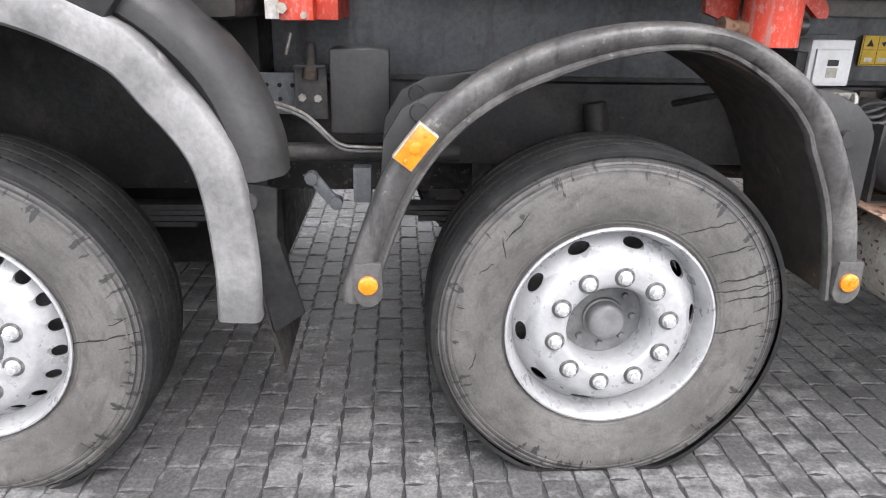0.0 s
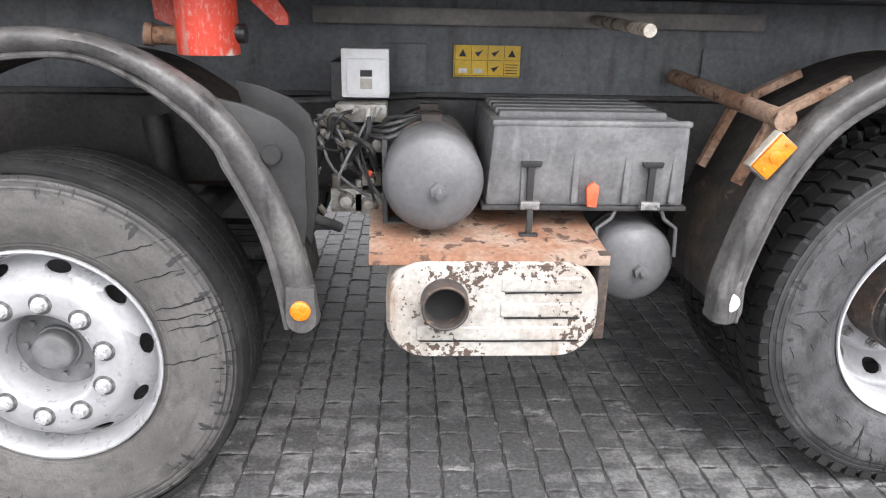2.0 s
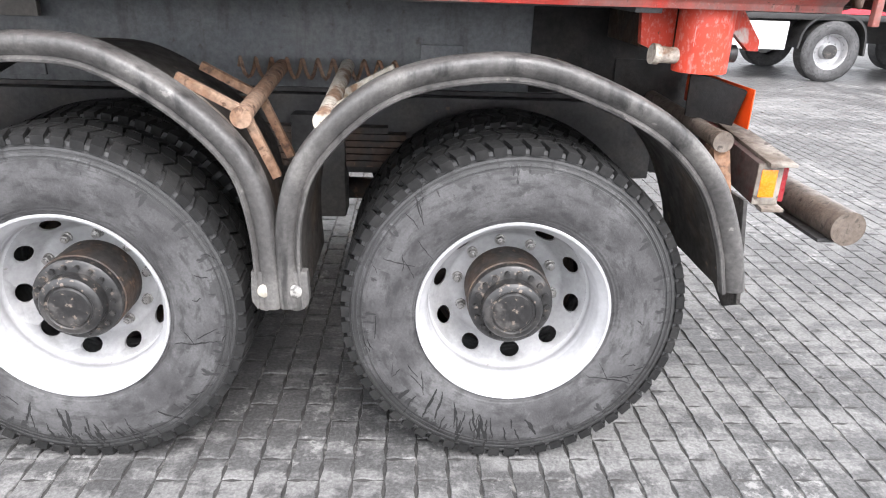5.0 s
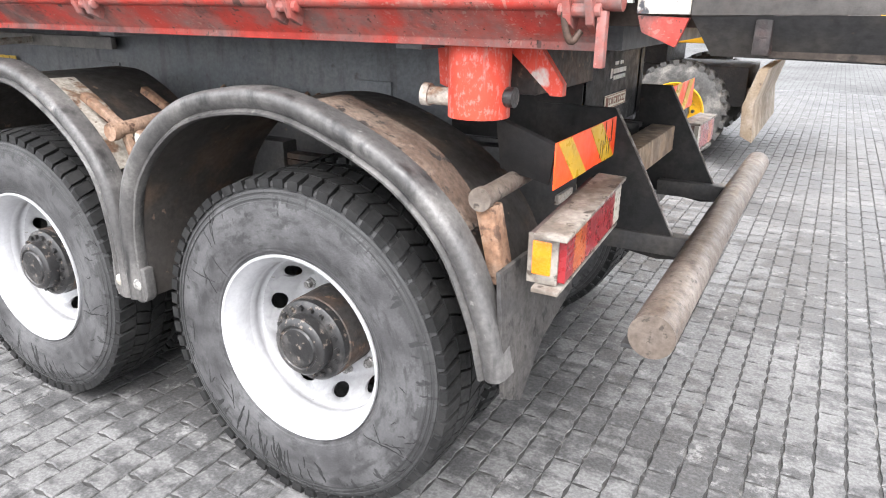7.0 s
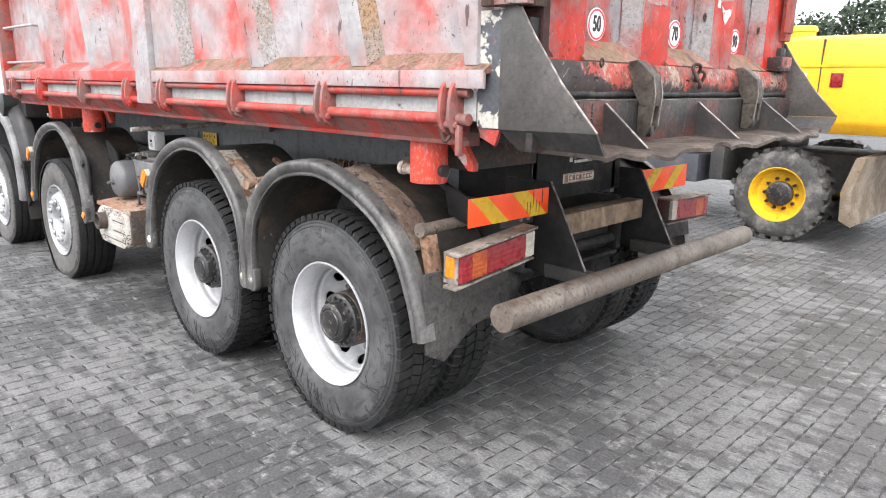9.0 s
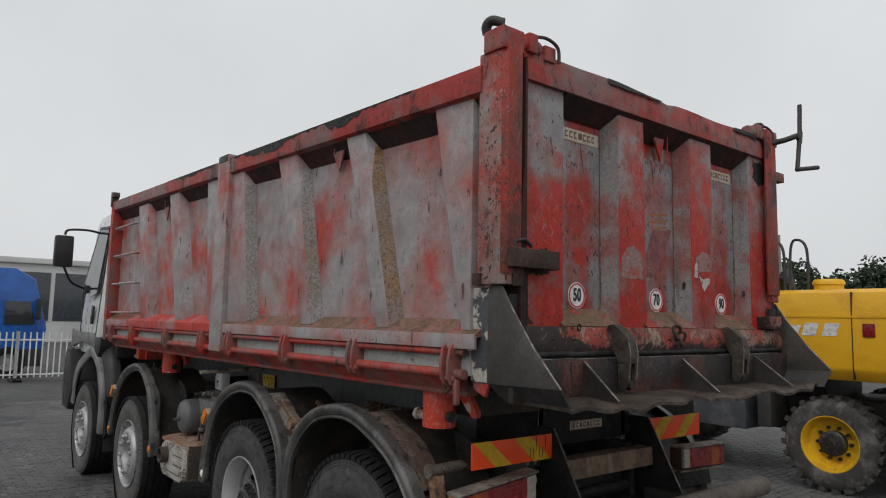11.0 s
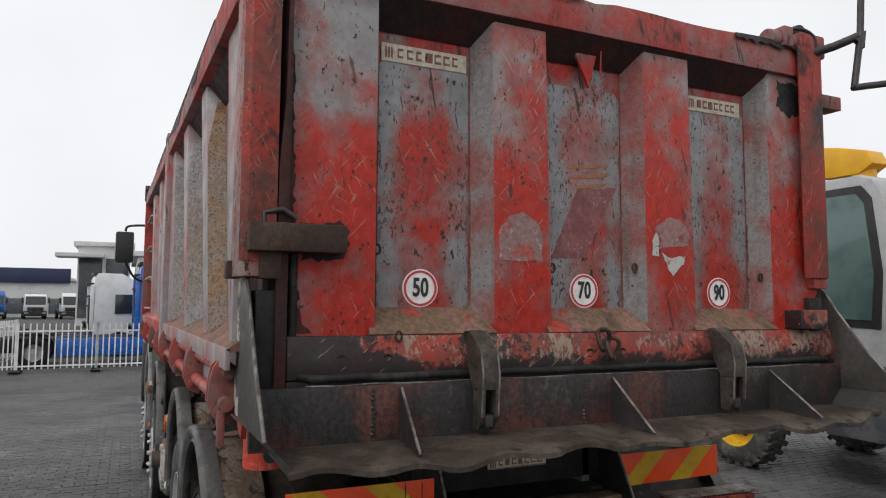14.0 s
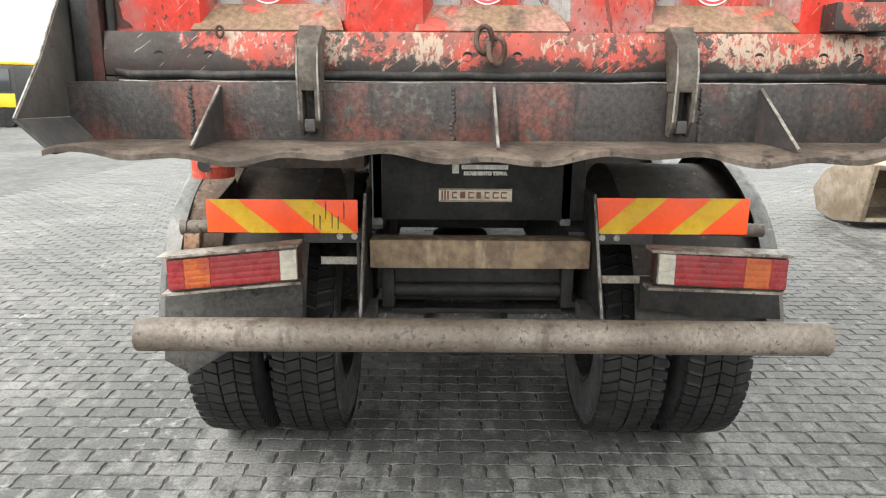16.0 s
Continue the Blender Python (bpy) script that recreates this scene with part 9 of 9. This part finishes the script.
            add_lathe(bm2, [(0.28, 0.03), (0.32, 0.0), (0.46, 0.0), (0.51, 0.03), (0.51, 0.29), (0.28, 0.29)], 36)
            o = new("wheel", to_mesh("wheel", bm2, "tread"))
            o.parent = t
            o.matrix_basis = Matrix.Translation((wx, s * 1.24, 0.505)) @ Matrix.Rotation(math.pi if s > 0 else 0, 4, "Z")
            bm2 = bmesh.new()
            add_lathe(bm2, [(0.29, 0.02), (0.27, 0.05), (0.24, 0.14), (0.12, 0.15), (0.11, 0.06), (0.0, 0.05)], 32)
            r2 = new("rim", to_mesh("rim", bm2, "rim"))
            r2.parent = o
    for s in (-1, 1):
        bm2 = bmesh.new()
        add_sweep(bm2, spline([(long - 1.5 - 0.6, 0, 0.75), (long - 1.5 - 0.42, 0, 1.05), (long - 1.5, 0, 1.16), (long - 1.5 + 0.42, 0, 1.05), (long - 1.5 + 0.6, 0, 0.75)], 5), [(0, 0), (0.02, 0), (0.02, 0.5), (0, 0.5)])
        bmesh.ops.translate(bm2, verts=bm2.verts[:], vec=(0, -1.23 if s < 0 else 0.73, 0))
        put("mudguard", bm2, "black_plastic", t, "", 0)
        bm2 = bmesh.new()
        add_box(bm2, (long - 0.55, s * 0.6 - 0.25, 0.62), (long - 0.5, s * 0.6 + 0.25, 0.76))
        put("tail_lamp", bm2, "red_lens", t, "", 0.01)
    return t


lorry("lorry", -20.05, -0.79, radians(-88), "blue_paint", "blue tractor unit parked behind the white fence", 3.65, 3.6, True)
lorry("lorry", -23.6, -2.2, radians(-84), "cab_white", "white tractor unit behind the fence", 3.2, 3.35)
lorry("lorry", -19.9, -5.35, radians(3), "cab_white", "white tractor unit with black trim and bare chassis", 3.0, 3.7)
for k in range(5):
    lorry("lorry", -78.0 - 1.5 * (k % 2), -19.0 + k * 3.3, radians(180 + 3 * k), "cab_white" if k != 2 else "blue_paint", "blue lorry in a far row" if k == 2 else "white lorry in a far row", 3.2, 3.0 + 0.15 * (k % 3))
for k in range(3):
    lorry("lorry", -47.0 - 1.0 * k, -19.0 - k * 3.1, radians(170), "cab_white", "white lorry in a far row", 3.2, 2.6)
lorry("lorry", -50.0, -15.7, radians(178), "cab_white", "white lorry in a far row", 3.2, 3.3)
# white rigid truck across the yard
rig = thing("box_truck", (6.0, 11.2, 0), "white and red rigid truck parked across the yard", "truck")
for x0, x1 in ((4.2, 6.05), (8.0, 11.0)):
    boxpart("side_skirt", (x0, 10.15, 0.52), (x1, 10.22, 0.98), "cab_white", rig, "white side skirt", 0.01)
boxpart("truck_bed", (3.6, 10.15, 1.02), (11.5, 12.6, 1.12), "black_plastic", rig, "", 0.01)
boxpart("truck_box", (3.6, 10.15, 1.125), (11.5, 12.6, 3.4), "cab_white", rig, "", 0.02)
boxpart("red_stripe", (3.6, 10.14, 1.13), (11.5, 10.149, 1.22), "sign_red", rig, "", 0)
boxpart("truck_chassis", (3.4, 11.0, 0.6), (11.5, 11.8, 1.0), "frame", rig, "", 0)
for wx in (6.86, 8.2 + 1.4):
    for s in (0, 1):
        bm = bmesh.new()
        add_lathe(bm, [(0.28, 0.03), (0.32, 0.0), (0.46, 0.0), (0.51, 0.03), (0.51, 0.29), (0.28, 0.29)], 48)
        t2 = again(to_mesh("wheel", bm, "rubber"), rig, Matrix.Translation((wx, 10.12 if s == 0 else 12.62, 0.505)) @ Matrix.Rotation(math.pi * s, 4, "Z"))
        bm = bmesh.new()
        add_lathe(bm, [(0.30, 0.01), (0.28, 0.03), (0.26, 0.14), (0.14, 0.15), (0.13, 0.05), (0.07, 0.03), (0.0, 0.03)], 40)
        o = new("rim", to_mesh("rim", bm, "rim"))
        o.parent = t2
        bm = bmesh.new()
        add_lathe(bm, [(0.13, 0.10), (0.12, 0.02), (0.0, 0.01)], 24)
        o = new("hub", to_mesh("hub", bm, "hub"))
        o.parent = t2
bm = bmesh.new()
add_sweep(bm, spline([(6.28, 0, 0.55), (6.34, 0, 0.85), (6.55, 0, 1.05), (6.86, 0, 1.10), (7.17, 0, 1.05), (7.38, 0, 0.85), (7.44, 0, 0.45)], 5), [(0, 0), (0.035, 0), (0.035, 0.4), (0, 0.4)])
bmesh.ops.translate(bm, verts=bm.verts[:], vec=(0, 10.13, 0))
part("mudguard", bm, "black_plastic", rig)
# yellow and black vehicle far off
yv = thing("yellow_van", (-24, -16, 0), "small yellow and black site vehicle far across the yard", "van")
boxpart("van_body", (-26, -18.0, 0.4), (-23.0, -14.9, 2.3), "print", yv, "", 0.15)
boxpart("van_stripe", (-23.05, -18.0, 0.75), (-22.98, -15.0, 1.25), "digger_yellow", yv, "", 0.02)
boxpart("van_roof", (-25.9, -17.9, 2.3), (-23.1, -15.0, 2.42), "digger_yellow", yv, "", 0.05)
boxpart("van_window", (-23.0, -16.6, 1.35), (-22.97, -15.1, 2.15), "glass_dark", yv, "", 0.01)
for y in (-17.4, -15.4):
    bm = bmesh.new()
    add_cyl(bm, (-23.3, y, 0.38), (-22.95, y, 0.38), 0.38, None, 24)
    part("van_wheel", bm, "tread", yv)

# ---- white mobile fence ----
def fence_panel(p0, p1, h=1.28, step=0.145):
    p0, p1 = Vector((*p0, 0)), Vector((*p1, 0))
    d = (p1 - p0).normalized()
    n = Vector((-d.y, d.x, 0))
    f = thing("fence_panel", (p0.x, p0.y, 0), "white painted steel yard fence panel", "fence", "white yard fence")
    def beam(nm, a, b, w, t, z0, z1):
        bm2 = bmesh.new()
        add_hexa(bm2, [a - n * t, b - n * t, b + n * t, a + n * t], [a - n * t, b - n * t, b + n * t, a + n * t])
        vs = list(bm2.verts)
        for i, v in enumerate(vs):
            v.co.z = z0 if i < 4 else z1
        return part(nm, bm2, "fence_white", f, "", 0)
    L = (p1 - p0).length
    beam("rail", p0, p1, 0, 0.02, 0.16, 0.20)
    beam("rail", p0, p1, 0, 0.02, 1.06, 1.10)
    for q in (0.0, L):
        c = p0 + d * q
        beam("post", c - d * 0.04, c + d * 0.04, 0, 0.04, 0.0, h + 0.02)
        bm2 = bmesh.new()
        add_box(bm2, (c.x - 0.35, c.y - 0.12, 0.0), (c.x + 0.35, c.y + 0.12, 0.09))
        part("fence_foot", bm2, "concrete", f, "grey concrete fence foot", 0.02)
    k = step
    while k < L - 0.05:
        c = p0 + d * k
        beam("bar", c - d * 0.016, c + d * 0.016, 0, 0.012, 0.10, h)
        k += step


for y in (-2.8, -0.95, 0.9, 2.75, 4.6):
    fence_panel((-17.6 - 0.04 * (y + 2.8), y), (-17.6 - 0.04 * (y + 4.65), y + 1.85))
fence_panel((-17.3, -4.05), (-17.6, -2.8), step=0.10)
fence_panel((-17.5, -3.9), (-21.5, -3.3))

# ---- halls ----
def hall(name, x0, x1, y0, y1, h, label, glass=None, fascia=None, bays=0):
    t = thing(name, ((x0 + x1) / 2, (y0 + y1) / 2, 0), label, "building")
    boxpart("wall", (x0, y0, 0), (x1, y1, h), "cladding", t, "pale cladding wall", 0.05)
    boxpart("roof", (x0 - 0.3, y0 - 0.3, h), (x1 + 0.25, y1 + 0.3, h + 0.35), "cladding", t, "pale flat roof edge", 0.05)
    if glass:
        z0, z1 = glass
        n = max(1, bays)
        w = (y1 - y0) / n
        for k in range(n):
            boxpart("window", (x1 - 0.05, y0 + k * w + 0.12, z0), (x1 + 0.06, y0 + (k + 1) * w - 0.12, z1), "hall_dark", t, "dark glazing", 0.02)
    if fascia:
        boxpart("fascia", (x1 + 0.01, y0, fascia[0]), (x1 + 0.35, y1, fascia[1]), "hall_blue", t, "dark blue fascia band", 0.03)
    return t


hall("hall", -60, -45, 0.2, 24, 4.75, "pale hall with a dark glazed front", (1.3, 4.25), None, 8)
hall("hall", -110, -86, -19.5, -6.3, 4.1, "low pale hall with a dark blue fascia", (0.4, 2.1), (3.85, 5.5), 6)
tw = hall("hall", -60, -55, -3.8, -0.2, 6.0, "taller office block with a dark front", (0.6, 5.1), None, 2)
boxpart("canopy", (-56, -5.2, 5.1), (-53.5, -2.0, 5.4), "cladding", tw, "", 0.03)
hall("hall", -95, -70, -45, -22, 3.6, "long pale hall far off", (0.5, 2.2), None, 9)
an = thing("antenna_mast", (-52, 3.0, 5.0), "thin roof antenna mast", "antenna")
tubepart("mast", [(-52, 3.0, 5.1), (-52, 3.0, 7.4)], 0.03, "steel", an)
tubepart("cross_arm", [(-52, 2.75, 7.2), (-52, 3.25, 7.2)], 0.03, "steel", an)

# ---- trees behind the excavator ----
def tree(x, y, h, r, seed):
    t = thing("tree", (x, y, 0), "dark green leafy tree at the yard's far edge", "tree", "far tree row")
    rt = random.Random(seed)
    bm2 = bmesh.new()
    add_cyl(bm2, (x, y, 0), (x + 0.2, y, h * 0.55), 0.24, 0.10, 10)
    tips = []
    for k in range(7):
        a = rt.uniform(0, 6.28)
        z0 = h * rt.uniform(0.3, 0.55)
        tip = (x + r * 0.6 * math.cos(a), y + r * 0.6 * math.sin(a), z0 + h * rt.uniform(0.15, 0.4))
        add_cyl(bm2, (x + 0.1, y, z0), tip, 0.07, 0.02, 6)
        tips.append(tip)
    part("trunk", bm2, "bark", t)
    vs, fs = [], []
    for k in range(2600):
        while True:
            p = Vector((rt.uniform(-1, 1), rt.uniform(-1, 1), rt.uniform(-1, 1)))
            if p.length < 1 and (p.length > 0.45 or rt.random() < 0.35):
                break
        bump = 0.75 + 0.35 * noise.noise(Vector((p.x * 2.3 + seed, p.y * 2.3, p.z * 2.3)))
        c = Vector((x + p.x * r * bump, y + p.y * r * bump, h * 0.62 + p.z * h * 0.40 * bump))
        s = rt.uniform(0.10, 0.24)
        u = Vector((rt.uniform(-1, 1), rt.uniform(-1, 1), rt.uniform(-1, 1))).normalized()
        w = u.orthogonal().normalized()
        b0 = len(vs)
        vs += [tuple(c + u * s), tuple(c + w * s * 0.5), tuple(c - u * s), tuple(c - w * s * 0.5)]
        fs.append((b0, b0 + 1, b0 + 2, b0 + 3))
    me2 = bpy.data.meshes.new("crown")
    me2.from_pydata(vs, [], fs)
    me2.materials.append(M["leaf"])
    hang(new("crown", me2), t)


for i, (x, h, r) in enumerate(((-20.5, 6.2, 2.3), (-18.0, 6.9, 2.4), (-15.6, 5.8, 2.2), (-12.4, 6.6, 2.2), (-9.8, 7.6, 2.7), (-6.6, 7.0, 2.6), (-3.0, 7.4, 2.7), (0.8, 6.8, 2.6), (5.0, 7.2, 2.8))):
    tree(x, 45 + (i % 3) * 1.2, h, r, i + 3)


# ---- block paving, laid last ----
rp = random.Random(11)
NEAR = (0.2, 2.4, -0.9, 0.55)     # the stretch whose blocks are parts of their own
verts, faces = [], []
one_v, one_f = [], []
paver_solid(one_v, one_f, 0, 0, (0, 0), 0)
one = bpy.data.meshes.new("paver")
one.from_pydata(one_v, [], one_f)
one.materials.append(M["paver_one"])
row = 0
x = GX0 + RX / 2
while x < GX1:
    y = GY0 + (RY / 2 if row % 2 else RY)
    while y < GY1:
        dz, tl = rp.uniform(-0.0022, 0.0016), (rp.uniform(-0.009, 0.009), rp.uniform(-0.007, 0.007))
        if NEAR[0] < x < NEAR[1] and NEAR[2] < y < NEAR[3] and not (x < 0.62 and y > 0.0):
            ob = new("paver", one)
            ob.matrix_basis = Matrix.Translation((x, y, dz)) @ Matrix.Rotation(tl[0], 4, "Y") @ Matrix.Rotation(tl[1], 4, "X")
            ob.parent = ground
        else:
            far = x < -9.0 or x > 6.5 or y > 9.5
            paver_solid(verts, faces, x, y, tl, dz, far)
        y += RY
    x += RX
    row += 1
me = bpy.data.meshes.new("paving_blocks")
me.from_pydata(verts, [], faces)
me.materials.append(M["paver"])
tagged(hang(new("paving_blocks", me), ground), "wavy-edged grey concrete paving blocks", kind="stuff")
truck.location.z = 0.015     # the truck stands on tyres that press the blocks
